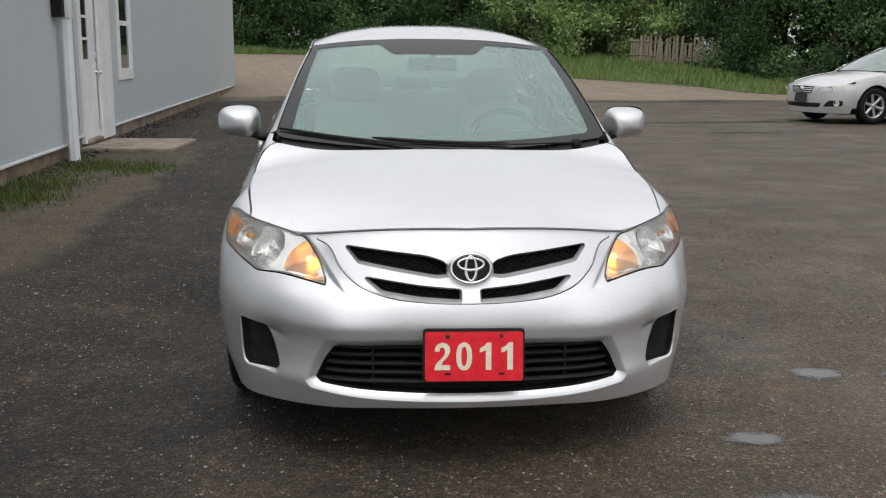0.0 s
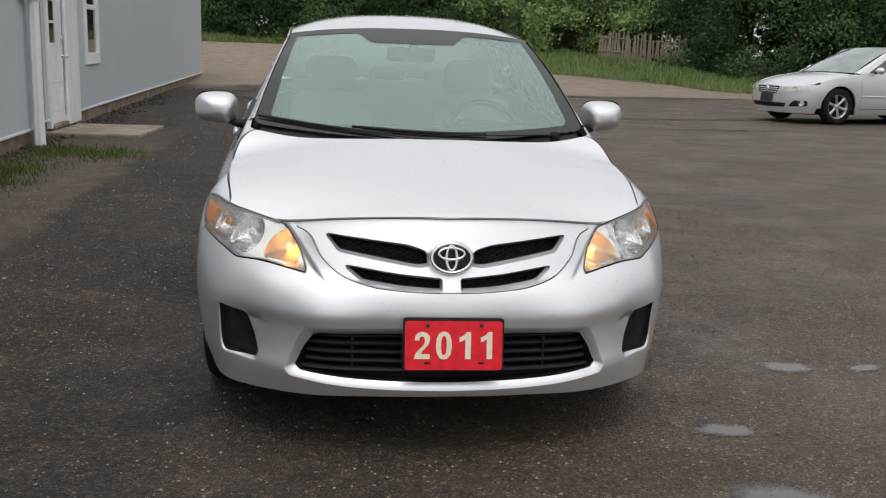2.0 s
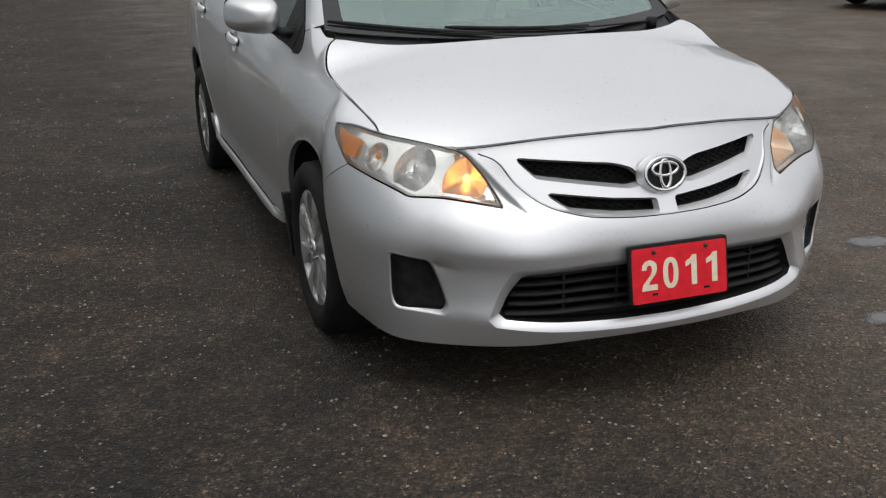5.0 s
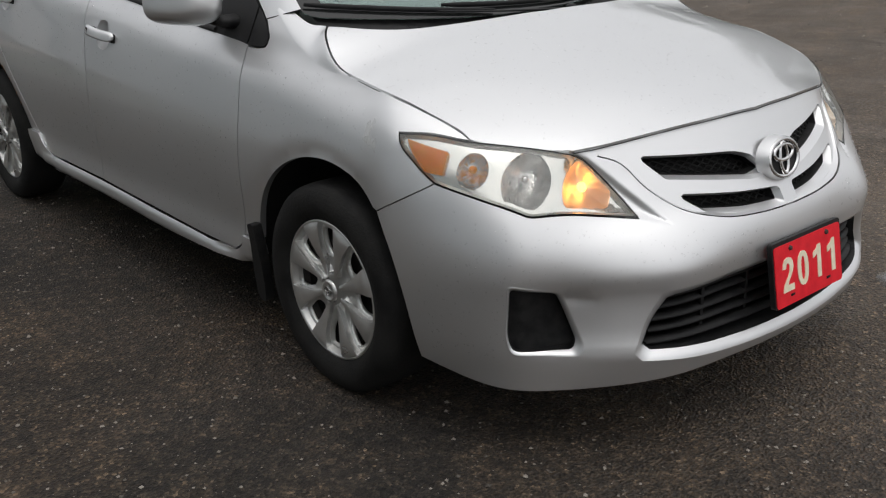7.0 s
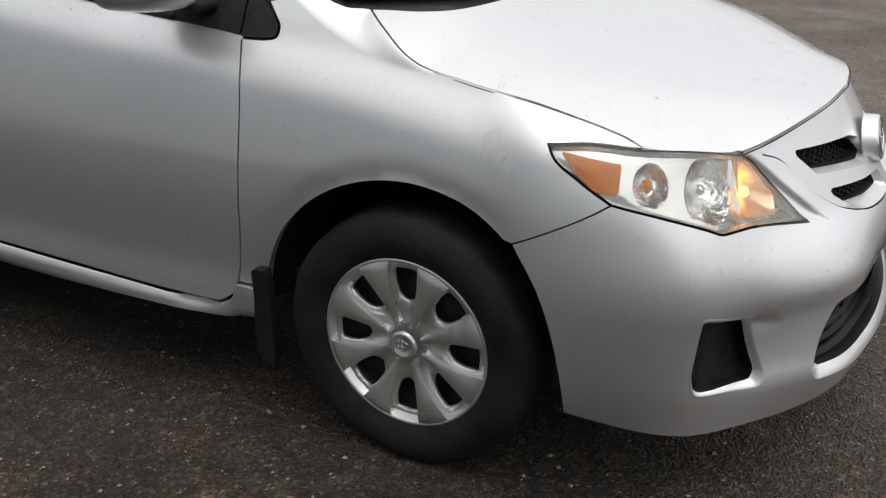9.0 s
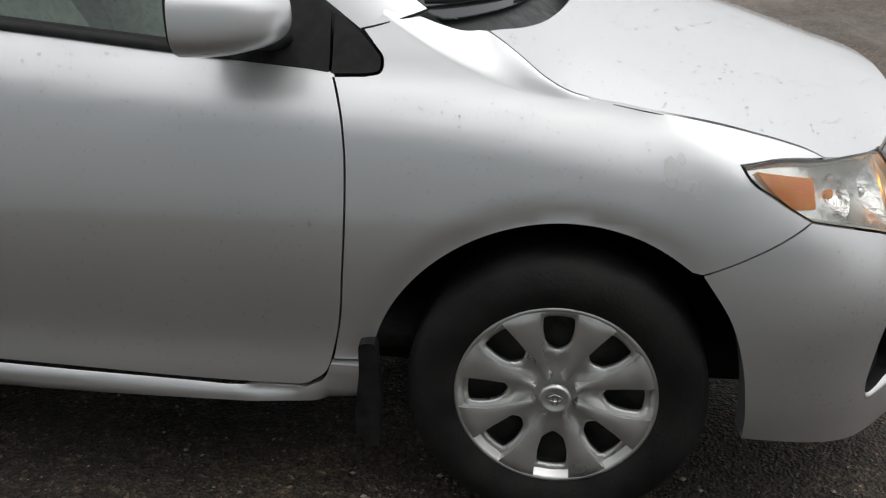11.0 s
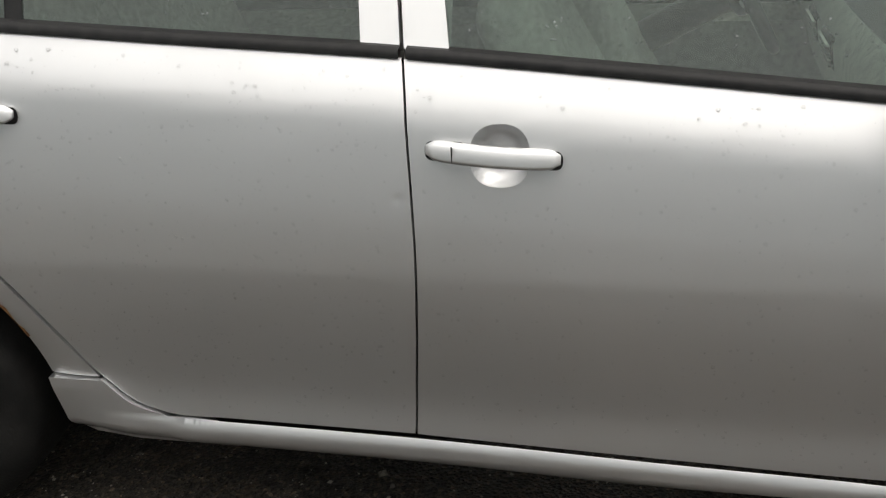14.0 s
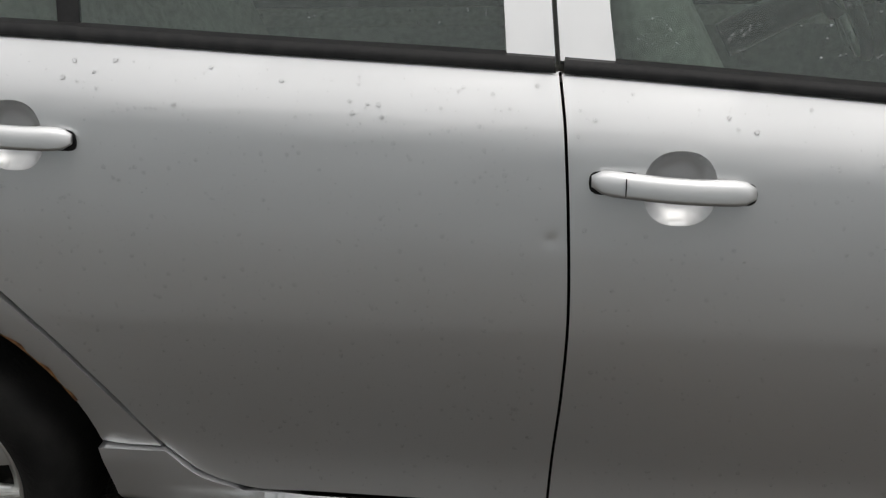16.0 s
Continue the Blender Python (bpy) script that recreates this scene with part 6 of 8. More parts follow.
def ground_material(m):
    n, l, b = nodes(m)
    tc = n.new("ShaderNodeTexCoord")
    P = tc.outputs["Object"]

    def tex(scale, detail=6.0, kind="ShaderNodeTexNoise", rough=0.5):
        t = n.new(kind)
        t.inputs["Scale"].default_value = scale
        if "Noise" in kind:
            t.inputs["Detail"].default_value, t.inputs["Roughness"].default_value = detail, rough
        l.new(P, t.inputs["Vector"])
        return t

    def ramp(src, stops):
        r = n.new("ShaderNodeValToRGB")
        e = r.color_ramp.elements
        e[0].position, e[0].color = stops[0][0], (*stops[0][1], 1)
        e[1].position, e[1].color = stops[-1][0], (*stops[-1][1], 1)
        for p, c in stops[1:-1]:
            q = e.new(p)
            q.color = (*c, 1)
        l.new(src, r.inputs[0])
        return r.outputs[0]

    def mix(fac, a, b_, mode="MIX"):
        x = n.new("ShaderNodeMix")
        x.data_type, x.blend_type = "RGBA", mode
        for s, k in ((fac, "Factor"), (a, "A"), (b_, "B")):
            if isinstance(s, (int, float)):
                x.inputs[k].default_value = s
            elif isinstance(s, tuple):
                x.inputs[k].default_value = (*s, 1)
            else:
                l.new(s, x.inputs[k])
        return x.outputs["Result"]

    def math_(op, a, b_=None):
        x = n.new("ShaderNodeMath")
        x.operation = op
        for i, s in enumerate((a, b_)):
            if s is None:
                continue
            if isinstance(s, (int, float)):
                x.inputs[i].default_value = s
            else:
                l.new(s, x.inputs[i])
        return x.outputs[0]
    big, middle, fine = tex(0.35, 8, rough=0.7), tex(3.1, 12, rough=0.75), tex(45, 6, rough=0.7)
    grit = tex(120, 1, "ShaderNodeTexVoronoi")
    base = ramp(middle.outputs["Fac"], [(0.32, (0.013, 0.012, 0.0116)), (0.50, (0.024, 0.0215, 0.019)), (0.60, (0.037, 0.031, 0.025)), (0.74, (0.062, 0.051, 0.040))])
    base = mix(ramp(big.outputs["Fac"], [(0.48, (0, 0, 0)), (0.66, (0.45, 0.45, 0.45))]), base, (0.050, 0.038, 0.027))
    stone = ramp(grit.outputs["Color"], [(0.0, (0.3, 0.28, 0.27)), (0.5, (0.8, 0.76, 0.7)), (0.8, (1.6, 1.5, 1.35)), (0.92, (3.2, 3.0, 2.6)), (1.0, (6.5, 6.2, 5.6))])
    base = mix(1.0, base, stone, "MULTIPLY")
    clump = tex(22, 10, rough=0.85)
    base = mix(1.0, base, ramp(clump.outputs["Fac"], [(0.36, (0.22, 0.22, 0.22)), (0.5, (0.85, 0.83, 0.80)), (0.64, (2.7, 2.5, 2.25))]), "MULTIPLY")
    spots = tex(1.35, 5, rough=0.6)
    base = mix(ramp(spots.outputs["Fac"], [(0.62, (0, 0, 0)), (0.70, (0.5, 0.5, 0.5))]), base, mix(1.0, (0.13, 0.10, 0.072), stone, "MULTIPLY"))
    # the open lot is browner than the gravel by the building; its wet sheen is painted paler
    xyz = n.new("ShaderNodeSeparateXYZ")
    l.new(P, xyz.inputs[0])
    lot = n.new("ShaderNodeMapRange")
    lot.inputs["From Min"].default_value, lot.inputs["From Max"].default_value = 0.5, 3.5
    l.new(math_("ADD", xyz.outputs["X"], math_("MULTIPLY", tex(0.5, 5).outputs["Fac"], 3.0)), lot.inputs["Value"])
    base = mix(math_("MULTIPLY", lot.outputs[0], 0.55), base, mix(1.0, (0.104, 0.084, 0.066), stone, "MULTIPLY"))
    base = mix(1.0, base, ramp(tex(0.8, 9, rough=0.75).outputs["Fac"], [(0.34, (0.78, 0.78, 0.78)), (0.5, (0.98, 0.97, 0.96)), (0.66, (1.28, 1.25, 1.2))]), "MULTIPLY")
    run = n.new("ShaderNodeMapping")
    run.inputs["Rotation"].default_value, run.inputs["Scale"].default_value = (0, 0, radians(-25)), (0.85, 1.05, 1.0)
    l.new(P, run.inputs[0])
    streak = tex(1.15, 9, rough=0.72)
    l.new(run.outputs[0], streak.inputs["Vector"])
    # pale grey streaks put the sheen of wet ground into the colour
    wet_sheen = ramp(streak.outputs["Fac"], [(0.50, (0, 0, 0)), (0.70, (0.5, 0.5, 0.5))])
    base = mix(math_("MULTIPLY", wet_sheen, math_("ADD", math_("MULTIPLY", lot.outputs[0], 0.85), 0.1)), base, mix(0.7, (0.130, 0.115, 0.102), stone, "MULTIPLY"))
    ochre = ramp(tex(1.1, 7, rough=0.7).outputs["Fac"], [(0.58, (0, 0, 0)), (0.70, (0.55, 0.55, 0.55))])
    base = mix(math_("MULTIPLY", ochre, lot.outputs[0]), base, mix(0.6, (0.115, 0.082, 0.050), stone, "MULTIPLY"))
    # sand beyond the lot
    far = math_("ADD", xyz.outputs["Y"], math_("MULTIPLY", big.outputs["Fac"], 6.0))
    sand_k = n.new("ShaderNodeMapRange")
    sand_k.inputs["From Min"].default_value, sand_k.inputs["From Max"].default_value = 27, 30.5
    l.new(far, sand_k.inputs["Value"])
    sand = ramp(middle.outputs["Fac"], [(0.3, (0.13, 0.105, 0.08)), (0.7, (0.28, 0.23, 0.175))])
    base = mix(sand_k.outputs[0], base, sand)
    # gravelly earth along the building
    edge = math_("ADD", xyz.outputs["X"], math_("MULTIPLY", tex(0.9, 7, rough=0.65).outputs["Fac"], 1.2))
    dirt_k = n.new("ShaderNodeMapRange")
    dirt_k.inputs["From Min"].default_value, dirt_k.inputs["From Max"].default_value = -1.72, -1.92
    l.new(edge, dirt_k.inputs["Value"])
    near_k = n.new("ShaderNodeMapRange")
    near_k.inputs["From Min"].default_value, near_k.inputs["From Max"].default_value = 12, 8
    l.new(xyz.outputs["Y"], near_k.inputs["Value"])
    dirt = ramp(fine.outputs["Fac"], [(0.3, (0.045, 0.036, 0.026)), (0.7, (0.122, 0.102, 0.074))])
    dirt = mix(1.0, dirt, ramp(middle.outputs["Fac"], [(0.35, (0.6, 0.58, 0.56)), (0.65, (1.2, 1.18, 1.12))]), "MULTIPLY")
    base = mix(math_("MULTIPLY", dirt_k.outputs[0], near_k.outputs[0]), base, dirt)
    base = mix(1.0, base, (1.25, 1.21, 1.18), "MULTIPLY")
    l.new(base, b.inputs["Base Color"])
    b.inputs["Specular IOR Level"].default_value = 0.42
    wet = tex(0.9, 10, rough=0.72)
    rr = ramp(wet.outputs["Fac"], [(0.40, (0.75, 0.75, 0.75)), (0.52, (0.5, 0.5, 0.5)), (0.62, (0.2, 0.2, 0.2))])
    rr = mix(0.5, rr, ramp(streak.outputs["Fac"], [(0.38, (0.7, 0.7, 0.7)), (0.64, (0.25, 0.25, 0.25))]))
    rough = mix(0.35, rr, fine.outputs["Fac"])
    # the side towards the building is drier, looser gravel
    dry = n.new("ShaderNodeMapRange")
    dry.inputs["From Min"].default_value, dry.inputs["From Max"].default_value = 0.6, -0.9
    l.new(edge, dry.inputs["Value"])
    rough = mix(math_("MULTIPLY", dry.outputs[0], 0.85), rough, (0.85, 0.85, 0.85))
    l.new(rough, b.inputs["Roughness"])
    h = math_("ADD", math_("MULTIPLY", fine.outputs["Fac"], 0.6), math_("MULTIPLY", grit.outputs["Distance"], 0.8))
    bp = n.new("ShaderNodeBump")
    bp.inputs["Strength"].default_value, bp.inputs["Distance"].default_value = 0.9, 0.012
    l.new(math_("MULTIPLY", h, math_("SUBTRACT", 1.0, math_("MULTIPLY", wet_sheen, 0.9))), bp.inputs["Height"])
    l.new(bp.outputs[0], b.inputs["Normal"])


ground_material(GROUND)


def build_ground():
    xs = np.unique(np.concatenate([np.linspace(-400, -30, 9), np.linspace(-30, 45, 61), np.linspace(45, 400, 9)]))
    ys = np.unique(np.concatenate([np.linspace(-400, -20, 9), np.linspace(-20, 70, 73), np.linspace(70, 500, 9)]))
    X, Y = np.meshgrid(xs, ys)
    Z = ground_h(X, Y)
    verts = np.stack([X.ravel(), Y.ravel(), Z.ravel()], 1)
    w = len(xs)
    faces = [(j * w + i, j * w + i + 1, (j + 1) * w + i + 1, (j + 1) * w + i) for j in range(len(ys) - 1) for i in range(w - 1)]
    tagged(mesh_part("ground", verts, faces, GROUND), "wet gravelly asphalt lot running into sand", "ground", kind="structure")


build_ground()



def water_material():
    """Standing water that thins out raggedly towards the rim of its sheet."""
    m = material("puddle_water", (0.11, 0.105, 0.10), 0.2)
    n, l, b = nodes(m)
    tc = n.new("ShaderNodeTexCoord")
    ln = n.new("ShaderNodeVectorMath")
    ln.operation = "LENGTH"
    l.new(tc.outputs["Object"], ln.inputs[0])
    geo = n.new("ShaderNodeNewGeometry")
    no = n.new("ShaderNodeTexNoise")
    no.inputs["Scale"].default_value, no.inputs["Detail"].default_value, no.inputs["Roughness"].default_value = 7.0, 8, 0.7
    l.new(geo.outputs["Position"], no.inputs["Vector"])
    add = n.new("ShaderNodeMath")
    add.operation = "MULTIPLY_ADD"
    add.inputs[1].default_value = 1.3
    l.new(no.outputs["Fac"], add.inputs[0])
    l.new(ln.outputs["Value"], add.inputs[2])
    r = n.new("ShaderNodeMapRange")
    r.inputs["From Min"].default_value, r.inputs["From Max"].default_value = 1.12, 1.50
    r.inputs["To Min"].default_value, r.inputs["To Max"].default_value = 1.0, 0.0
    l.new(add.outputs[0], r.inputs["Value"])
    l.new(r.outputs[0], b.inputs["Alpha"])
    return m


WATER = water_material()


def build_puddle(x, y, a, b, turn=0.0):
    bm = bmesh.new()
    rings = []
    for k in range(1, 9):
        rings.append([bm.verts.new((k / 8 * math.cos(2 * math.pi * i / 40), k / 8 * math.sin(2 * math.pi * i / 40), 0)) for i in range(40)])
    bm.faces.new(rings[0])
    for u, v in zip(rings, rings[1:]):
        for i in range(40):
            bm.faces.new((u[i], u[(i + 1) % 40], v[(i + 1) % 40], v[i]))
    ob = link(bm, "puddle", WATER, None, False)
    ob.matrix_world = pose(x, y, float(ground_h(np.array(x), np.array(y))) + 0.004, 0, 0, math.degrees(turn)) @ Matrix.Diagonal((a, b, 1, 1))
    tagged(ob, "shallow rain puddle lying on the dark asphalt", "puddle", group="puddles on the lot")


for i, p in enumerate(((0.97, -1.31, 0.24, 0.19), (1.60, -0.03, 0.15, 0.10), (1.95, -0.05, 0.12, 0.06), (1.04, -0.72, 0.14, 0.08), (-1.7, 21.5, 1.1, 2.8), (-1.4, 26.6, 2.2, 2.4), (7.5, 24.8, 4.6, 0.9), (-3.0, 24.5, 1.2, 1.0), (3.6, 23.4, 3.2, 0.5), (11.0, 25.6, 3.0, 0.5), (5.2, 15.6, 3.4, 0.42), (9.5, 16.4, 3.0, 0.35), (3.2, 14.4, 1.5, 0.25), (6.8, 13.2, 1.6, 0.22), (-0.9, 18.2, 1.1, 0.7))):
    build_puddle(*p, turn=0.12 * (i % 3))

# ---- building along the lot ----
SIDING = noise_mix(material("grey_siding", (0.32, 0.36, 0.39), 0.55), 1.4, (0.49, 0.540, 0.560), (0.53, 0.575, 0.592), bump=0.04, bump_scale=60, rough=(0.5, 0.65), stretch=(1, 1, 0.7))
WHITE = noise_mix(material("white_paint", (0.8, 0.8, 0.8), 0.4), 3, (0.80, 0.81, 0.82), (0.90, 0.90, 0.91), bump=0.05, bump_scale=150)
CONCRETE = noise_mix(material("old_concrete", (0.2, 0.17, 0.13), 0.85), 3.5, (0.15, 0.11, 0.075), (0.32, 0.25, 0.185), bump=0.5, bump_scale=40)
SLAB = noise_mix(material("brown_stone_slab", (0.2, 0.16, 0.12), 0.8), 5, (0.18, 0.145, 0.11), (0.32, 0.265, 0.20), bump=0.5, bump_scale=35)
WINDOW_DARK = material("dark_window", (0.02, 0.022, 0.024), 0.04, 0.0, Coat_Weight=0.5)
WALL = Matrix.Translation((-4.06, 10.0, 0)) @ Matrix.Rotation(radians(1.3), 4, "Z")  # along +y, outside towards +x


def on_wall(ob):
    ob.matrix_world = WALL
    return ob


def build_building():
    # pieces of wall round the door (y 0.15..1.15) and the window (y 2.45..3.45), counted from y = 10
    bm = bmesh.new()
    for y0, y1, z0, z1 in ((-1.05, 0.05, 0.20, 3.7), (0.05, 1.0, 2.28, 3.7), (1.0, 2.52, 0.20, 3.7), (2.52, 3.36, 0.20, 0.98), (2.52, 3.36, 2.5, 3.7), (3.36, 21.6, 0.20, 3.7)):
        box(bm, -0.30, 0.0, y0, y1, z0, z1)
    tagged(on_wall(link(bm, "wall_far", SIDING, None, False)), "blue-grey flat panel siding wall", "wall", kind="structure")
    bm = boxed(-0.30, 0.14, -14.5, -1.05, 0.20, 2.85)
    tagged(on_wall(link(bm, "wall_near", SIDING, None, False)), "blue-grey panel siding wall standing forward", "wall", kind="structure")
    bm = boxed(-9.0, -0.30, 21.3, 21.6, 0.2, 3.7)
    tagged(on_wall(link(bm, "wall_end", SIDING, None, False)), "blue-grey end wall", "wall", kind="structure")
    bm = bmesh.new()
    box(bm, -9.2, 0.30, -14.8, -1.05, 2.85, 2.97)
    box(bm, -9.0, 0.05, -1.04, 21.65, 3.7, 3.8)
    box(bm, -9.0, -0.01, -1.04, -0.9, 2.98, 3.69)
    tagged(on_wall(link(bm, "roof_slab", WHITE, None, False)), "plain flat roof edge", "roof", kind="structure")
    bm = bmesh.new()
    box(bm, -0.28, 0.10, -14.5, -1.0, -0.1, 0.20)
    box(bm, -0.28, -0.03, -1.0, 21.6, -0.1, 0.20)
    tagged(on_wall(link(bm, "foundation", CONCRETE, None, False)), "stained brown concrete footing", "foundation", kind="structure")
    bm = bmesh.new()
    box(bm, 0.0, 0.155, -14.5, -1.04, 0.185, 0.215, 0.004)
    box(bm, -0.05, 0.016, 1.82, 21.6, 0.185, 0.215, 0.004)
    box(bm, -0.05, 0.016, -1.04, -0.07, 0.185, 0.215, 0.004)
    tagged(on_wall(link(bm, "trim", WHITE, None, False)), "thin white starter strip under the siding", "trim", kind="structure")
    # narrow upright cover strips beside the door
    for y in (-0.62, -0.30):
        tagged(on_wall(link(boxed(0.0, 0.02, y, y + 0.035, 0.2, 2.85, 0.004), "cover_strip", SIDING, None, False)), "narrow upright grey siding strip", "trim", kind="structure")
    # door
    door = empty("door_1", WALL)
    tagged(door, "white panel door with a tall glazed light, in a deep white frame", "door", kind="structure")
    for nm, a in (("jamb", (-0.25, 0.03, -0.06, 0.05, 0.08, 2.36)), ("side_panel", (-0.05, 0.035, 1.0, 1.80, 0.06, 2.36)), ("head", (-0.25, 0.03, 0.05, 1.0, 2.28, 2.38)), ("threshold", (-0.25, 0.03, 0.05, 1.0, 0.06, 0.11))):
        part(nm, boxed(*a, bevel=0.006), WHITE if nm != "threshold" else CONCRETE, door, smooth=False)
    leaf = part("door_leaf", boxed(-0.20, -0.155, 0.175, 1.125, 0.115, 2.275, 0.004), WHITE, door, smooth=False)
    part("glazed_light", boxed(-0.156, -0.150, 0.28, 0.66, 1.20, 2.12), WINDOW_DARK, leaf, smooth=False)
    for z in (1.20, 1.50, 1.80, 2.10):
        part("glazing_bar", boxed(-0.156, -0.140, 0.26, 0.68, z - 0.018, z + 0.018), WHITE, leaf, smooth=False)
    for y in (0.26, 0.67):
        part("glazing_bar", boxed(-0.156, -0.140, y - 0.015, y + 0.015, 1.18, 2.12), WHITE, leaf, smooth=False)
    for z0, z1 in ((0.28, 0.58), (0.68, 1.0)):
        for y0, y1 in ((0.25, 0.58), (0.70, 1.03)):
            part("raised_panel", boxed(-0.156, -0.146, y0, y1, z0, z1, 0.008), WHITE, leaf, smooth=False)
    bm = bmesh.new()
    lathe(bm, [(-0.156, 0.03), (-0.13, 0.028), (-0.125, 0.012), (-0.10, 0.014), (-0.09, 0.03), (-0.07, 0.03), (-0.06, 0.0)], 20, "x", Matrix.Translation((0, 1.06, 1.03)))
    part("door_knob", bm, CHROME, leaf, "polished metal knob")
    part("dead_bolt", boxed(-0.156, -0.13, 1.03, 1.09, 1.18, 1.30, 0.01), CHROME, leaf)
    leaf.matrix_basis = pose(0.13, -0.125, 0)
    # window
    win = empty("window_1", WALL)
    tagged(win, "tall white sash window with dark glass", "window", kind="structure")
    for nm, a in (("window_frame", (-0.06, 0.030, 2.40, 2.53, 0.88, 2.6)), ("window_frame", (-0.06, 0.030, 3.35, 3.48, 0.88, 2.6)), ("window_sill", (-0.06, 0.035, 2.53, 3.35, 0.88, 1.06)), ("window_head", (-0.06, 0.030, 2.53, 3.35, 2.46, 2.6)), ("meeting_rail", (-0.06, 0.012, 2.53, 3.35, 1.74, 1.82)), ("sash", (-0.05, 0.010, 2.53, 2.58, 1.06, 2.46)), ("sash", (-0.05, 0.010, 3.30, 3.35, 1.06, 2.46))):
        part(nm, boxed(*a, bevel=0.006), WHITE, win, smooth=False)
    for z0, z1 in ((1.06, 1.74), (1.82, 2.46)):
        part("pane", boxed(-0.012, -0.004, 2.575, 3.305, z0, z1), WINDOW_DARK, win, smooth=False)
    # downpipe
    pipe = empty("downpipe", WALL)
    tagged(pipe, "white corrugated downpipe with a black bracket, standing in the weeds", "downpipe")
    bm = bmesh.new()
    n = 40
    rings = []
    for z, k in ((0.02, 1.12), (0.10, 1.08), (0.5, 1.0), (1.0, 1.0), (1.72, 1.0)):
        ring = []
        for i in range(n):
            t = 2 * math.pi * i / n
            r = (0.074 + 0.006 * math.cos(6 * t)) * k
            ring.append(bm.verts.new((0.245 + r * math.cos(t) * 0.8, -1.58 + r * math.sin(t), z)))
        rings.append(ring)
    for a, b in zip(rings, rings[1:]):
        for i in range(n):
            bm.faces.new((a[i], a[(i + 1) % n], b[(i + 1) % n], b[i]))
    part("pipe", bm, WHITE, pipe)
    bm = boxed(0.18, 0.31, -1.66, -1.50, 1.70, 2.85, 0.02)
    part("upper_pipe", bm, WHITE, pipe)
    bm = boxed(0.14, 0.26, -1.82, -1.665, 1.72, 2.85, 0.01)
    part("bracket", bm, BLACK_PLASTIC, pipe)
    slab = link(boxed(-0.62, 0.62, -0.80, 0.80, -0.04, 0.05, 0.02), "doorstep", SLAB, None, False)
    slab.matrix_world = pose(-3.42, 10.5, 0, 0, 0, -3)
    tagged(slab, "worn brown stone doorstep slab before the white door", "doorstep")


build_building()

# ---- greenery round the lot ----
def leaf_material(name, c1, c2):
    m = material(name, c1, 0.75, 0.0, Specular_IOR_Level=0.2)
    n, l, b = nodes(m)
    geo = n.new("ShaderNodeNewGeometry")
    tc = n.new("ShaderNodeTexCoord")
    no = n.new("ShaderNodeTexNoise")
    no.inputs["Scale"].default_value, no.inputs["Detail"].default_value = 0.5, 4
    l.new(tc.outputs["Object"], no.inputs["Vector"])
    add = n.new("ShaderNodeMath")
    add.operation = "ADD"
    l.new(geo.outputs["Random Per Island"], add.inputs[0])
    l.new(no.outputs["Fac"], add.inputs[1])
    r = n.new("ShaderNodeValToRGB")
    r.color_ramp.elements[0].position, r.color_ramp.elements[1].position = 0.35, 1.45
    r.color_ramp.elements[0].color, r.color_ramp.elements[1].color = (*c1, 1), (*c2, 1)
    half = n.new("ShaderNodeMath")
    half.operation = "MULTIPLY"
    half.inputs[1].default_value = 0.75
    l.new(add.outputs[0], half.inputs[0])
    l.new(half.outputs[0], r.inputs[0])
    l.new(r.outputs[0], b.inputs["Base Color"])
    return m


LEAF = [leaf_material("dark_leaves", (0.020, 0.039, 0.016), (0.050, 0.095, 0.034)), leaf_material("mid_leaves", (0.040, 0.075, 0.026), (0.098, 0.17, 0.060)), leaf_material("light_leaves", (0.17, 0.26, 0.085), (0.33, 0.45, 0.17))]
GRASS = leaf_material("grass", (0.075, 0.12, 0.03), (0.235, 0.31, 0.11))
WEED = leaf_material("weeds", (0.035, 0.055, 0.012), (0.125, 0.165, 0.045))
BARK = noise_mix(material("bark", (0.08, 0.06, 0.045), 0.9), 6, (0.045, 0.035, 0.028), (0.12, 0.095, 0.075), bump=0.8, bump_scale=25, stretch=(1, 1, 0.2))
PALE_BARK = noise_mix(material("pale_bark", (0.35, 0.33, 0.3), 0.8), 5, (0.2, 0.18, 0.16), (0.45, 0.43, 0.4), bump=0.4, bump_scale=25)
FENCE = leaf_material("weathered_boards", (0.13, 0.12, 0.105), (0.40, 0.33, 0.24))


def leaves(rng, centres, n, spread, size):
    """Many small bent leaves about the given centres."""
    c = np.asarray(centres, float)
    pick = rng.integers(0, len(c), n)
    d = rng.normal(size=(n, 3))
    d /= np.linalg.norm(d, axis=1)[:, None]
    at = c[pick] + d * (rng.random(n) ** 0.5)[:, None] * np.asarray(spread) * rng.uniform(0.6, 1.3, (n, 1))
    u = rng.normal(size=(n, 3))
    u /= np.linalg.norm(u, axis=1)[:, None]
    v = np.cross(u, rng.normal(size=(n, 3)))
    v /= np.linalg.norm(v, axis=1)[:, None]
    s = size * rng.uniform(0.5, 1.5, (n, 1))
    quad = np.stack([at - u * s, at + v * s * 0.45, at + u * s, at - v * s * 0.45], 1).reshape(-1, 3)
    return quad, np.arange(4 * n).reshape(-1, 4)


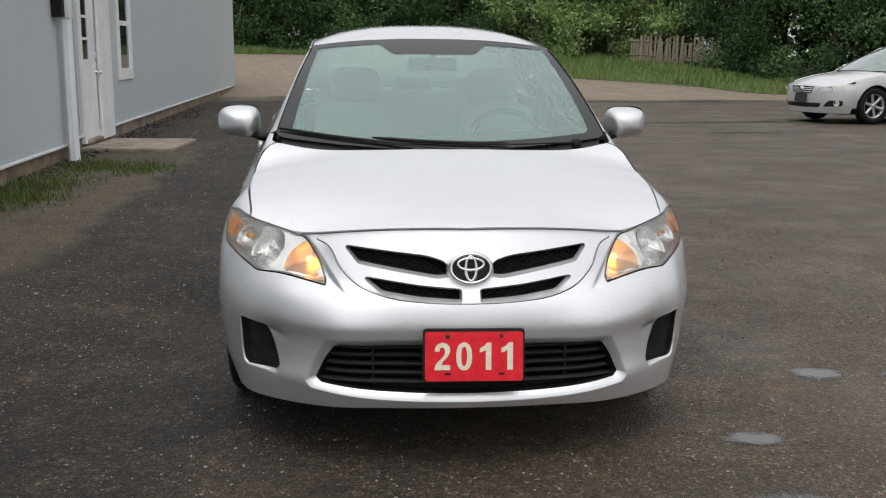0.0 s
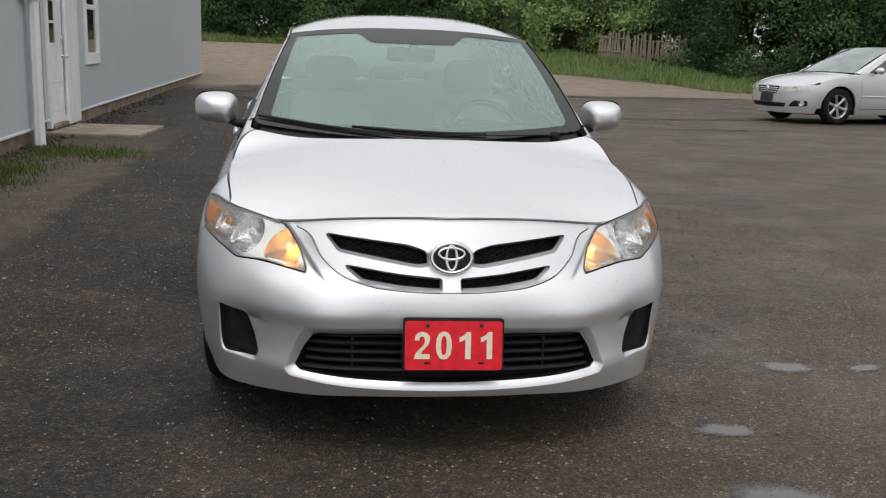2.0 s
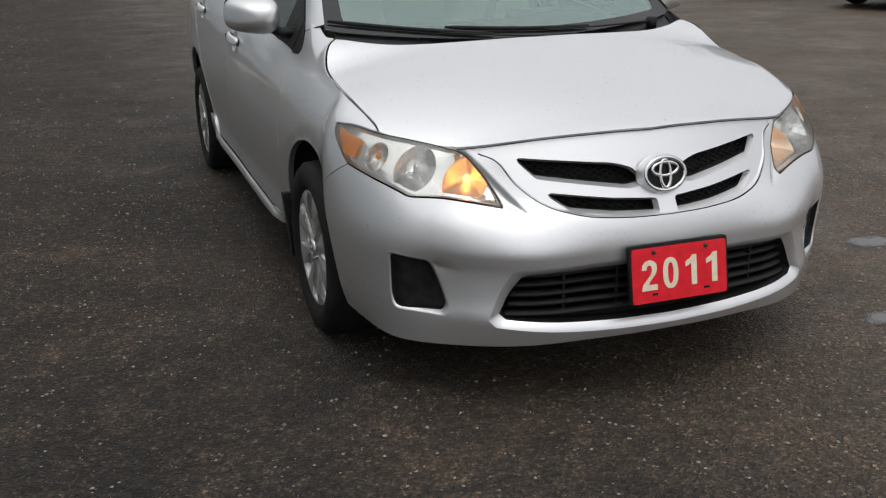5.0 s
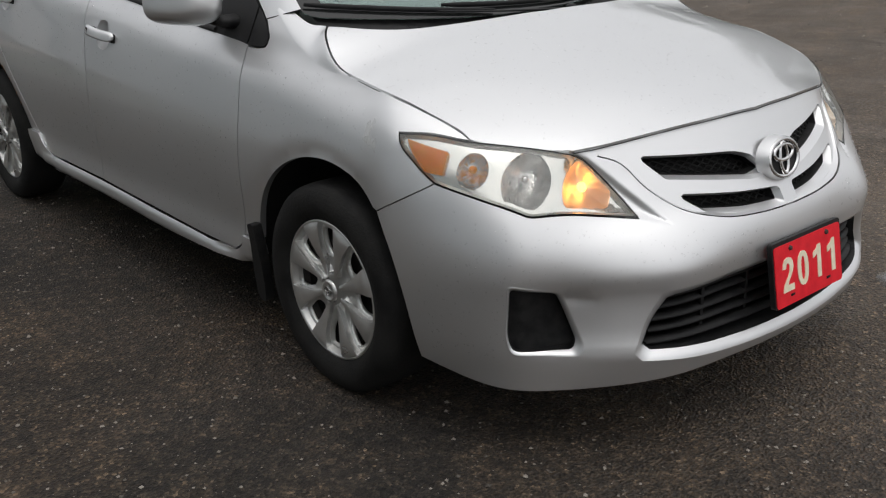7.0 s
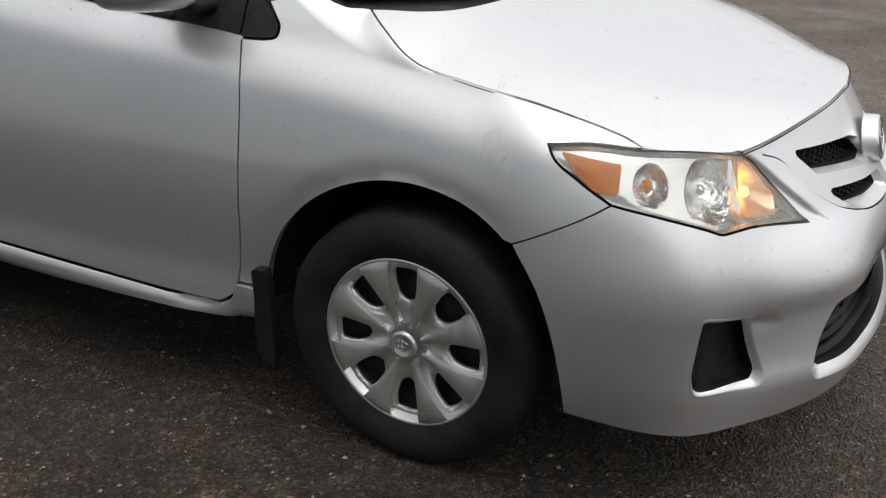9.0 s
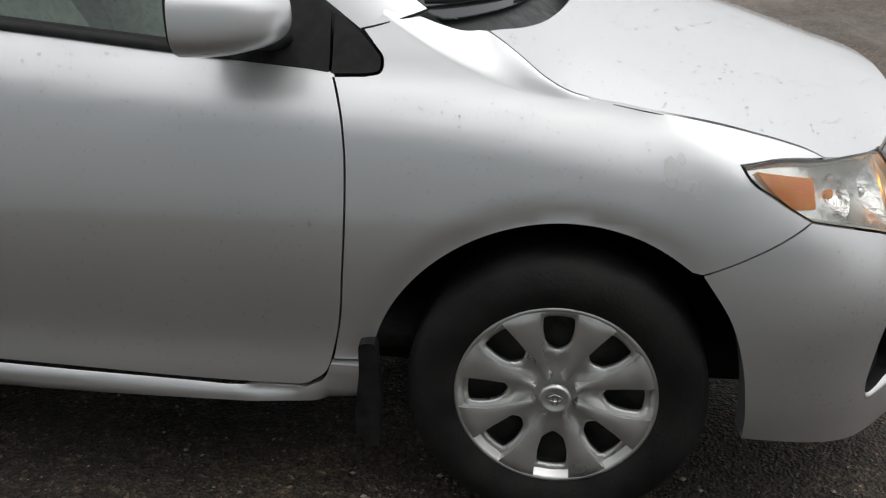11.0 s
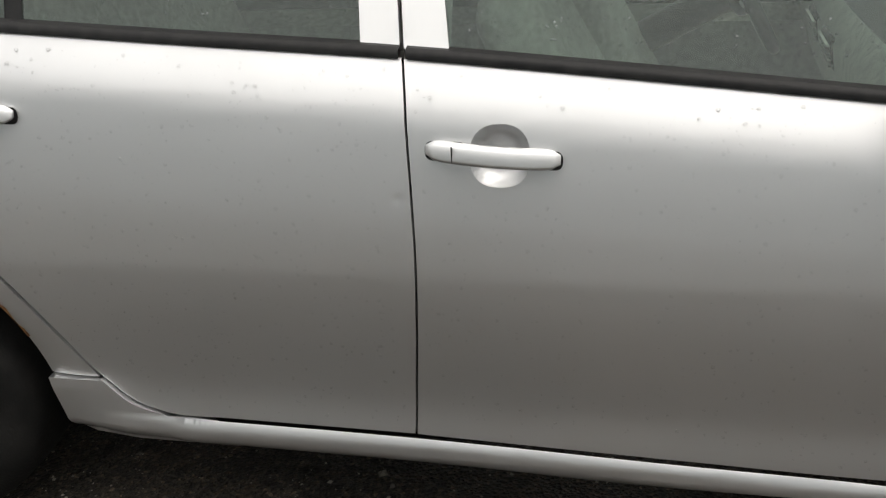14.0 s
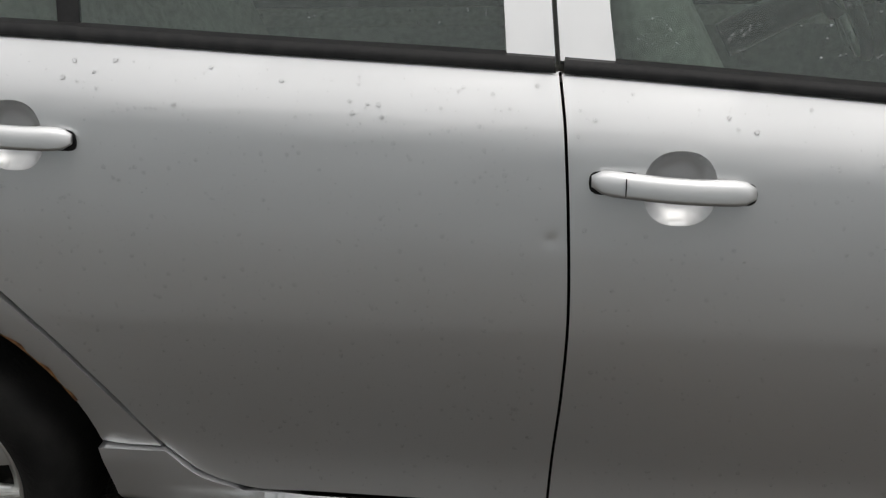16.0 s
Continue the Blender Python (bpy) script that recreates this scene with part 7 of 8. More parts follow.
def build_tree(seed, height, crown, leaf, mat, n, bark=BARK, low=0.06):
    rng = np.random.default_rng(seed)
    tree = empty("tree")
    tagged(tree, "leafy broad-crowned tree at the edge of the wood", "tree", group="trees round the lot")
    bm = bmesh.new()
    lean = rng.uniform(-0.3, 0.3, 2)
    pts = [(lean[0] * t * t, lean[1] * t * t, height * 0.85 * t) for t in np.linspace(0, 1, 8)]
    tube(bm, pts, [(0.016 if low < 0.5 else 0.007) * height * (1 - 0.85 * t) + 0.02 for t in np.linspace(0, 1, 8)], 8)
    part("trunk", bm, bark, tree)
    tips = []
    for k in range(14):
        t = rng.uniform(low, 0.9)
        a = rng.uniform(0, 6.28)
        r = crown * (1.0 - 0.55 * abs(t - 0.5)) * rng.uniform(0.6, 1.05)
        p0 = np.array([lean[0] * t * t, lean[1] * t * t, height * 0.85 * t])
        p1 = p0 + [r * math.cos(a), r * math.sin(a), height * rng.uniform(0.02, 0.16)]
        bm = bmesh.new()
        tube(bm, [p0, p0 * 0.5 + p1 * 0.5 + [0, 0, 0.15], p1], [0.05, 0.035, 0.012], 5)
        part("limb", bm, bark, tree)
        tips += [p1, p0 * 0.35 + p1 * 0.65]
    tips.append(np.array([lean[0], lean[1], height * 0.93]))
    q, f = leaves(rng, tips, n, (crown * 0.45, crown * 0.45, height * 0.085), leaf)
    mesh_part("crown", q, f, mat, tree, False)
    return tree


def put_trees():
    kinds = [build_tree(1, 11, 3.2, 0.12, LEAF[0], 9000), build_tree(2, 9, 2.8, 0.11, LEAF[1], 9000), build_tree(3, 13, 3.6, 0.13, LEAF[0], 9500), build_tree(4, 8, 2.6, 0.10, LEAF[2], 9000), build_tree(5, 10, 2.4, 0.12, LEAF[1], 8000, PALE_BARK), build_tree(6, 10, 1.7, 0.11, LEAF[1], 3500, PALE_BARK, 0.55)]
    first = [True] * 6
    rng = random.Random(5)
    places = []
    for x in np.arange(-26, 21, 2.9):
        places.append((x + rng.uniform(-1, 1), 53 + rng.uniform(-2, 2) - 0.10 * max(0, x), 1.0))
        places.append((x + rng.uniform(-1, 1) + 1.3, 60 + rng.uniform(-2, 2), 1.25))
    for t in np.linspace(0, 1, 11):
        x, y = 18.5 + 20 * t, 42 - 30 * t
        places.append((x + rng.uniform(-0.8, 0.8), y + rng.uniform(-0.8, 0.8), 0.95))
        places.append((x + 3.5 + rng.uniform(-1, 1), y + 3 + rng.uniform(-1, 1), 1.2))
    places = [(*p, None) for p in places]
    places += [(8.6, 47.6, 1, 3), (10.9, 46.6, 1, 3), (12.8, 47.3, 1, 3), (14.6, 46.0, 1, 3), (-7.1, 51.2, 1, 5), (-6.6, 51.8, 1, 5), (-5.2, 51.4, 1, 5), (-16.0, 50.5, 1, 3)]
    for i, (x, y, k, kind) in enumerate(places):
        j = kind if kind is not None else rng.choice((0, 0, 1, 2, 1, 0, 4) if y > 45 else (0, 1, 0, 2))
        m = Matrix.Translation((x, y, float(ground_h(np.array(x), np.array(y))) - 0.05)) @ Matrix.Rotation(rng.uniform(0, 6.28), 4, "Z")
        k *= rng.uniform(0.85, 1.15)
        if first[j]:
            kinds[j].matrix_world = m
            first[j] = False
        else:
            copy_thing(kinds[j], m)


def put_bushes():
    """Undergrowth that fills the wood's edge down to the grass."""
    rng = np.random.default_rng(8)
    groups = {0: [], 1: [], 2: []}
    for i in range(260):
        t = rng.random()
        if i < 165:
            x = -27 + 46 * t
            y = 50.5 - 0.10 * max(0, x) + rng.normal() * 1.5
        else:
            x, y = 16.4 + 20 * t + rng.normal() * 0.5, 41 - 30 * t + rng.normal() * 0.5
        z = float(ground_h(np.array(x), np.array(y)))
        h = rng.uniform(0.8, 3.2) if i % 3 else rng.uniform(3.5, 6.5)
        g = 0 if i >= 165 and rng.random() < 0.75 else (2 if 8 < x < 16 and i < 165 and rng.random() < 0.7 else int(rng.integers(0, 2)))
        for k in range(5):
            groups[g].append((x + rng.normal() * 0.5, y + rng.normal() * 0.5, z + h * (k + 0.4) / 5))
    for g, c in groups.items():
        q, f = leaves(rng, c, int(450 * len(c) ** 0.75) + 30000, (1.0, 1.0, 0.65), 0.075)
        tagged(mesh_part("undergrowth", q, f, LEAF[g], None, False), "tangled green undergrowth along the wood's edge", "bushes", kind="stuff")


grass_edge = curve1([-30, -4, 0, 3, 8, 11, 13.5, 14.6, 20], [45.6, 45.6, 44.6, 41.5, 37.0, 35.9, 34.6, 31.0, 30.0])


def put_grass():
    rng = np.random.default_rng(9)

    def blades(n, place, h, w):
        x, y = place(n)
        z = ground_h(x, y)
        a = rng.uniform(0, 6.28, n)
        hh = h * rng.uniform(0.3, 1.3, n) * (0.65 + 0.35 * np.sin(x * 1.9 + 2 * np.sin(y * 0.8)) * np.sin(y * 1.3 + x * 0.6))
        lean = rng.normal(size=(2, n)) * 0.35 * hh
        dx, dy = np.cos(a) * w, np.sin(a) * w
        v = np.stack([np.stack([x - dx, y - dy, z], 1), np.stack([x + dx, y + dy, z], 1), np.stack([x + lean[0], y + lean[1], z + hh], 1)], 1).reshape(-1, 3)
        return v, np.arange(3 * n).reshape(-1, 3)

    def bank(n):
        t = rng.random(n)
        x = -28 + 47 * t
        near = grass_edge(x)
        return x, near + rng.random(n) * (51.5 - near) + 0.3 * np.sin(x * 1.3)

    def right(n):
        t = rng.random(n)
        k = rng.random(n)
        return 15.0 + 19 * t + k * 2.2 + 0.3 * np.sin(t * 40), 40 - 28.5 * t + k * 1.5
    for nm, place, n, h, w, mat, lab in (("grass", bank, 110000, 0.42, 0.02, GRASS, "rough green grass along the wood"), ("grass", right, 40000, 0.34, 0.022, GRASS, "rough green grass behind the parked cars")):
        v, f = blades(n, place, h, w)
        tagged(mesh_part(nm, v, f, mat, None, False), lab, "grass", kind="stuff")

    def weeds(n):
        c = np.array([(-3.65, 6.6), (-3.6, 7.2), (-3.45, 7.8), (-3.62, 8.1), (-2.9, 7.5), (-2.75, 7.7), (-3.55, 5.4), (-3.6, 4.6), (-3.62, 6.0), (-3.35, 6.2), (-3.3, 5.2), (-3.7, 3.6), (-3.3, 7.9)])
        i = rng.integers(0, len(c), n)
        return c[i, 0] + rng.normal(size=n) * 0.17, c[i, 1] + rng.normal(size=n) * 0.26
    v, f = blades(4200, weeds, 0.10, 0.006)
    tagged(mesh_part("weeds", v, f, WEED, None, False), "low green weeds in the earth along the wall", "weeds", kind="stuff")
    # grassy ground under the blades
    for nm, pts in (("verge", [(-30, 45.5), (-4, 45.5), (0, 44.5), (3, 41.4), (8, 36.9), (11, 35.8), (13.5, 34.5), (14.7, 30.6), (16.5, 38), (20, 44), (24, 46), (19, 53), (-30, 55)]), ("verge", [(14.9, 30.5), (17.0, 36.7), (34, 11.6), (40, 14), (20, 44), (16.6, 37.9)])):
        co, tri, border = sheet(np.array(pts, float), (), 1.0)
        p = np.stack([co[:, 0], co[:, 1], ground_h(co[:, 0], co[:, 1]) + 0.012], 1)
        tagged(mesh_part(nm, p, tri, VERGE), "green grassy verge", "verge", kind="structure")


VERGE = noise_mix(material("verge_soil", (0.06, 0.08, 0.02), 0.9), 2, (0.035, 0.055, 0.015), (0.09, 0.11, 0.035), bump=0.6, bump_scale=30)
put_trees()
put_bushes()
put_grass()


def build_fence():
    fence = empty("fence")
    tagged(fence, "old leaning picket fence of grey weathered boards, some orange", "fence")
    rng = random.Random(3)
    shared = [boxed(-0.045, 0.045, -0.01, 0.01, 0, 1.0, 0.004) for _ in range(1)][0]
    mesh = bpy.data.meshes.new("picket")
    shared.to_mesh(mesh)
    shared.free()
    mesh.materials.append(FENCE)
    for i in range(34):
        t = i / 33
        x, y = 13.2 + 3.9 * t, 44.4 - 1.2 * t
        ob = new("picket", mesh)
        ob.parent = fence
        ob.matrix_basis = pose(x, y, float(ground_h(np.array(x), np.array(y))) - 0.03, rng.uniform(-4, 4), rng.uniform(-3, 3), -14) @ Matrix.Diagonal((1, 1, rng.uniform(1.1, 1.5), 1))
    for z in (0.4, 1.05):
        bm = bmesh.new()
        tube(bm, [(13.0, 44.44, z + float(ground_h(np.array(13.0), np.array(44.4)))), (17.1, 43.24, z + float(ground_h(np.array(17.1), np.array(43.2))))], 0.035, 4)
        part("rail", bm, FENCE, fence)


build_fence()


def far_wood():
    """The closed dark depth of the wood behind the first trees."""
    rng = np.random.default_rng(12)
    c = []
    for x in np.arange(-34, 30, 1.6):
        for z in (0.6, 2.4, 4.4, 6.6, 9.0):
            c.append((x + rng.normal() * 0.5, 64 + rng.normal() * 0.8, 1.2 + z))
    for t in np.linspace(0, 1, 30):
        for z in (0.5, 2.2, 4.2, 6.5):
            c.append((24 + 22 * t + rng.normal() * 0.5, 47 - 31 * t + rng.normal() * 0.6, z))
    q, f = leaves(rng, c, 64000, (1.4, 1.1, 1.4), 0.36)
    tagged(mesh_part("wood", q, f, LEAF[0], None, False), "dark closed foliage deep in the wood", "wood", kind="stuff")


far_wood()


def pebbles(rng, x, y, r):
    """Small uneven stones at the given places: their points and faces."""
    n = len(x)
    base = np.array([(1, 0, 0), (0, 1, 0), (-1, 0, 0), (0, -1, 0), (0, 0, 0.7), (0, 0, -0.5)], float)
    v = base[None] * r[:, None, None] * rng.uniform(0.6, 1.4, (n, 6, 3))
    a = rng.uniform(0, 6.28, n)
    rot = np.stack([np.stack([np.cos(a), -np.sin(a)], 1), np.stack([np.sin(a), np.cos(a)], 1)], 1)
    v[:, :, :2] = np.einsum("nij,nkj->nki", rot, v[:, :, :2])
    v += np.stack([x, y, r * 0.4], 1)[:, None]
    f = np.array([(0, 1, 4), (1, 2, 4), (2, 3, 4), (3, 0, 4), (1, 0, 5), (2, 1, 5), (3, 2, 5), (0, 3, 5)])
    faces = (f[None] + 6 * np.arange(n)[:, None, None]).reshape(-1, 3)
    return v.reshape(-1, 3), faces


def put_stones():
    """Loose chippings strewn on the asphalt, sparser and coarser across the lot."""
    rng = np.random.default_rng(21)
    n = 63500
    lot = (np.arange(n) >= 42000) & (np.arange(n) < 60000)
    wall = np.arange(n) >= 60000
    x = np.where(lot, rng.uniform(-3.4, 14, n), rng.uniform(-4.2, 3.5, n))
    y = np.where(lot, rng.uniform(1.5, 24, n), rng.uniform(-3.6, 4.5, n))
    r = np.where(lot, 0.003 + 0.010 * rng.random(n) ** 5, 0.0018 + 0.0055 * rng.random(n) ** 6)
    x, y, r = np.where(wall, rng.uniform(-3.95, -1.6, n), x), np.where(wall, rng.uniform(4, 20, n), y), np.where(wall, 0.003 + 0.007 * rng.random(n) ** 5, r)
    v, faces = pebbles(rng, x, y, r)
    tagged(mesh_part("chippings", v, faces, CHIP, None, False), "loose grey and tan stone chippings on the asphalt", "stones", kind="stuff")
    # gravel heaped along the foot of the wall
    n = 2600
    y = rng.uniform(1.5, 20.5, n)
    x = -4.06 - (y - 10) * 0.0227 + 0.02 + np.abs(rng.normal(size=n)) * (0.20 + 0.14 * np.sin(y * 1.7) * np.sin(y * 0.6 + 1))
    v, faces = pebbles(rng, x, y, 0.008 + 0.034 * rng.random(n) ** 3)
    tagged(mesh_part("gravel", v, faces, GRAVEL, None, False), "dark loose gravel heaped along the footing", "gravel", kind="stuff")


GRAVEL = leaf_material("dark_gravel", (0.018, 0.016, 0.015), (0.10, 0.085, 0.068))
CHIP = leaf_material("stone_chips", (0.025, 0.022, 0.019), (0.34, 0.31, 0.27))
put_stones()

# ---- parked cars at the far side of the lot ----
LAMP_FAR = noise_mix(material("pale_lamp_lens", (0.6, 0.6, 0.56), 0.12, 0.2, Coat_Weight=1.0), 12, (0.50, 0.50, 0.45), (0.74, 0.74, 0.68), bump=0.2)
# pale base colour stands in for bright sky mirrored in the windscreen
SCREEN_FAR = noise_mix(material("far_car_windscreen", (0.2, 0.25, 0.23), 0.05, Coat_Weight=1.0), 3, (0.13, 0.165, 0.155), (0.22, 0.27, 0.25))
ALLOY = noise_mix(material("alloy_rim", (0.55, 0.55, 0.54), 0.3, 0.6), 14, (0.45, 0.45, 0.44), (0.62, 0.62, 0.6))
PLATE_BLACK = noise_mix(material("blank_black_plate", (0.02, 0.02, 0.022), 0.35), 20, (0.015, 0.015, 0.017), (0.03, 0.03, 0.032))


def build_parked(m, label, W, F, B, T, paint, hood0, hood1, belt0, belt1, roof, tyre, cowl, top0, top1, tail_y, tail_z, rim, face, low=0.2, lower=None):
    """W half width, F and T overhangs, B wheelbase; heights of hood, belt and roof; cowl, top0, top1, tail_y: where screen, roof and rear screen meet."""
    car = empty("car", m)
    tagged(car, label, "car", group="cars parked across the lot")
    n = 2.9
    swell = curve1([0.1, low, 0.32, 0.5, 0.65, 0.8, 1.0, 1.2], [0.93, 0.955, 0.985, 1.0, 0.995, 0.965, 0.91, 0.85])
    k = lambda z: swell(np.asarray(z, float) * 0.72 / hood0)
    beltz = curve1([0, B, B + T], [belt0, belt1, belt1 - 0.02])
    ar, hz = tyre + 0.048, tyre - 0.006

    def fl(s, out=0.0):
        def f(p):
            y, z = p[:, 0], p[:, 1]
            b = beltz(y)
            lowx = W * (1 - 0.05 * np.clip((0.45 - z) / 0.3, 0, 1) ** 2 - 0.05 * np.clip((z - 0.6) / (b - 0.6), 0, 1.0) ** 2.5)
            x = np.where(z > b, W * 0.95 - (z - b) * 0.42 - 0.15 * (z - b) ** 2, lowx)
            taper = 0.10 * np.clip((y - B - 0.2) / (T - 0.2), 0, 1) ** 2 + 0.05 * np.clip(-(y + 0.1) / F, 0, 1) ** 2
            x = x * (1 - taper)
            # ahead of the axle the wing runs into the rounded nose
            bend = W * k(z) * np.maximum(1 - np.clip(-y / (F * k(z)), 0, 0.98) ** n, 0.01) ** (1 / n)
            u = np.clip(-y / (0.9 * ar), 0, 1)
            x = np.where(z < b, x + (bend - x) * u * u * (3 - 2 * u), x)
            return np.stack([s * (x + out), y, z], 1)
        return f

    def rr(t, z, front=True):
        a = F if front else T
        t = np.abs(t) * DEG
        return (np.abs(np.sin(t) / W) ** n + np.abs(np.cos(t) / a) ** n) ** (-1 / n) * k(z)

    def ends(out=0.0, front=True):
        def f(p):
            t, z = p[:, 0] / DEG, p[:, 1]
            r = rr(t, z, front) + out
            return np.stack([r * np.sin(t * DEG), (-r if front else r) * np.cos(t * DEG) + (0 if front else B), z], 1)
        return f
    A = lambda t, z: (t * DEG, z)
    wing_t = 58
    edge = math.degrees(math.acos(min(0.99, (ar + 0.005) / 0.95)))
    hy = lambda t, z: float(-rr(np.array([t]), np.array([z]))[0] * math.cos(t * DEG))
    panel("front_bumper", mirrored(loop([A(0, low), A(wing_t, low)], [A(wing_t + 6, 0.45 * hood0 / 0.72), A(wing_t, 0.60 * hood0 / 0.72), A(40, hood0 - 0.03), A(0, hood0)])), ends(), paint, car, step=0.06, gap=0.002, depth=0.03)
    for s in (-1, 1):
        panel("corner_skin", loop([A(s * 36, low + 0.1), A(s * edge, low + 0.1), A(s * edge, hz + 0.24), A(s * 72, hz + ar + 0.03), A(s * 74, hood0 - 0.01), A(s * 66, hood0 + 0.03), A(s * 50, hood0 + 0.02), A(s * 36, hood0 - 0.03)]), ends(-0.002), paint, car, step=0.035, depth=0)
    if lower:
        panel("lower_bumper", mirrored(loop([A(0, low - 0.02), A(wing_t + 2, low - 0.02), A(wing_t + 4, low + lower), A(0, low + lower * 0.6)])), ends(0.006), BLACK_PLASTIC, car, step=0.06, depth=0.02)
    panel("rear_bumper", mirrored(loop([A(0, low), A(60, low), A(64, tail_z * 0.6), A(60, tail_z - 0.06), A(0, tail_z - 0.02)])), ends(0, False), paint, car, step=0.08, gap=0.002, depth=0.03)
    y_front = -F * 0.50
    hood_line = curve1([-F, -F * 0.8, -F * 0.3, cowl], [hood0 - 0.04, hood0 + 0.02, hood0 + 0.6 * (hood1 - hood0), hood1])

    def hood_at2(p):
        return np.stack([p[:, 0], p[:, 1], hood_line(p[:, 1]) - 0.06 * np.abs(p[:, 0] / W) ** 2.5 * 1.2], 1)
    nose_edge = [(float(rr(np.array([t]), np.array([hood0 - 0.02]))[0] * math.sin(t * DEG)) * 0.985, hy(t, hood0 - 0.02) * 0.985) for t in (0, 15, 30, 42, 54)]
    panel("hood", mirrored(loop(nose_edge, [(W * 0.86, y_front * 0.5), (W * 0.84, cowl)], spline([(W * 0.5, cowl - 0.10), (0, cowl - 0.16)]))), hood_at2, paint, car, step=0.07, gap=0.002, depth=0.02, away=(0, 0, 0))
    for s in (-1, 1):
        archf = [(ar * math.cos(a * DEG), hz + ar * math.sin(a * DEG)) for a in np.linspace(-12, 160, 24)]
        archr = [(B + ar * math.cos(a * DEG), hz + ar * math.sin(a * DEG)) for a in np.linspace(192, 10, 24)]
        d0, d1 = ar + 0.10, ar + 0.10 + (B - ar) * 0.50
        d2 = B - 0.02
        mb = lambda y: float(beltz(y))
        wing = loop([(d0, low + 0.10), (d0, mb(d0))], [(y, float(hood_line(y)) - 0.055) for y in np.linspace(min(cowl, d0), y_front * 0.9, 8)], [(y_front, hood0 - 0.12), (-ar, hz + 0.1)], archf[::-1])
        panel("front_wing", wing, fl(s), paint, car, step=0.06, gap=0.002, depth=0.03, away=(0, 1, 0.5))
        hx = spline([nose_edge[-1], (W * 0.86, y_front * 0.5), (W * 0.84, cowl)], 8)
        ha = hood_at2(hx * [s, 1])
        wy = np.linspace(y_front * 0.9, cowl, len(hx))
        hb = fl(s)(np.stack([wy, hood_line(wy) - 0.055], 1))
        strip("wing_top", ha, hb, paint, car, rows=4, bulge=0.012, away=(0, 0.5, 0.2))
        door1 = loop([(d0, low + 0.10), (d1, low + 0.10), (d1, mb(d1)), (d0, mb(d0))])
        panel("front_door", door1, fl(s), paint, car, step=0.07, gap=0.004, depth=0.03, away=(0, 1, 0.5))
        door2 = loop([(d1, low + 0.10), (B - ar - 0.05, low + 0.10), (B - ar * 0.7, hz + ar * 0.85), (d2, hz + ar + 0.1), (d2, mb(d2)), (d1, mb(d1))])
        panel("rear_door", door2, fl(s), paint, car, step=0.07, gap=0.004, depth=0.03, away=(0, 1, 0.5))
        qp = loop([(B - ar - 0.05, low + 0.10)], archr, [(B + T * 0.55, low + 0.05), (B + T * 0.6, tail_z), (d2, mb(d2)), (d2, hz + ar + 0.1), (B - ar * 0.7, hz + ar * 0.85)])
        panel("quarter_panel", qp, fl(s), paint, car, step=0.07, gap=0.002, depth=0.03, away=(0, 1, 0.5))
        panel("sill", loop([(ar + 0.01, low - 0.01), (B - ar - 0.01, low - 0.01), (B - ar - 0.01, low + 0.095), (ar + 0.01, low + 0.095)]), fl(s, 0.004), paint if not lower else BLACK_PLASTIC, car, step=0.08, depth=0.03, away=(0, 1, 0.5))
        rub = np.array([(y, 0.52) for y in np.linspace(d0 + 0.03, B - ar - 0.02, 12)])
        strip("rub_strip", fl(s, 0.010)(rub), fl(s, 0.010)(rub + [0, 0.035]), paint, car, rows=3, bulge=0.008)
        for y0, y1 in ((d0 + 0.55 * (d1 - d0) + 0.18, d1 - 0.06), (d2 - 0.30, d2 - 0.08)):
            hp = np.array([(y, mb(y) - 0.13) for y in np.linspace(y0, y1, 6)])
            bm = bmesh.new()
            tube(bm, fl(s, 0.018)(hp), 0.013, 6)
            part("door_handle", bm, paint, car)
        # cabin side with dark windows
        side = loop([(cowl + 0.02, mb(cowl)), (tail_y, mb(tail_y))], spline([(top1 + 0.25, roof - 0.09), (top1, roof - 0.05), ((top0 + top1) / 2, roof - 0.04), (top0 + 0.08, roof - 0.07)]))
        panel("cabin_side", side, fl(s), paint, car, step=0.08, depth=0.02, away=(0, 1.4, 0.8))
        win1 = loop([(cowl + 0.26, mb(cowl) + 0.02), (d1 - 0.05, mb(d1) + 0.02), (d1 - 0.05, roof - 0.10)], spline([(top0 + 0.35, roof - 0.105), (top0 + 0.10, roof - 0.14)]))
        panel("side_window", win1, fl(s, 0.005), DARK_GLASS, car, step=0.1, depth=0.004, away=(0, 1.4, 0.8), label="dark side window")
        win2 = loop([(d1 + 0.05, mb(d1) + 0.02), (tail_y - 0.24, mb(tail_y) + 0.02), (tail_y - 0.20, mb(tail_y) + 0.05)], spline([(top1 + 0.30, roof - 0.18), (top1 - 0.05, roof - 0.105), (d1 + 0.05, roof - 0.098)]))
        panel("side_window", win2, fl(s, 0.005), DARK_GLASS, car, step=0.1, depth=0.004, away=(0, 1.4, 0.8))
        panel("door_pillar", loop([(d1 - 0.052, mb(d1) + 0.02), (d1 + 0.052, mb(d1) + 0.02), (d1 + 0.052, roof - 0.115), (d1 - 0.052, roof - 0.12)]), fl(s, 0.004), BLACK_PLASTIC, car, step=0.1, depth=0.004, away=(0, 1.4, 0.8))
        bm = bmesh.new()
        bmesh.ops.create_uvsphere(bm, u_segments=14, v_segments=10, radius=1.0)
        for v in bm.verts:
            v.co = Vector((s * (W + 0.085) + 0.10 * v.co.x, cowl + 0.42 + 0.055 * v.co.y * (1.4 if v.co.y < 0 else 0.5), belt0 + 0.075 + 0.066 * v.co.z))
        part("door_mirror", bm, paint, car, "body-coloured door mirror")
        bm = bmesh.new()
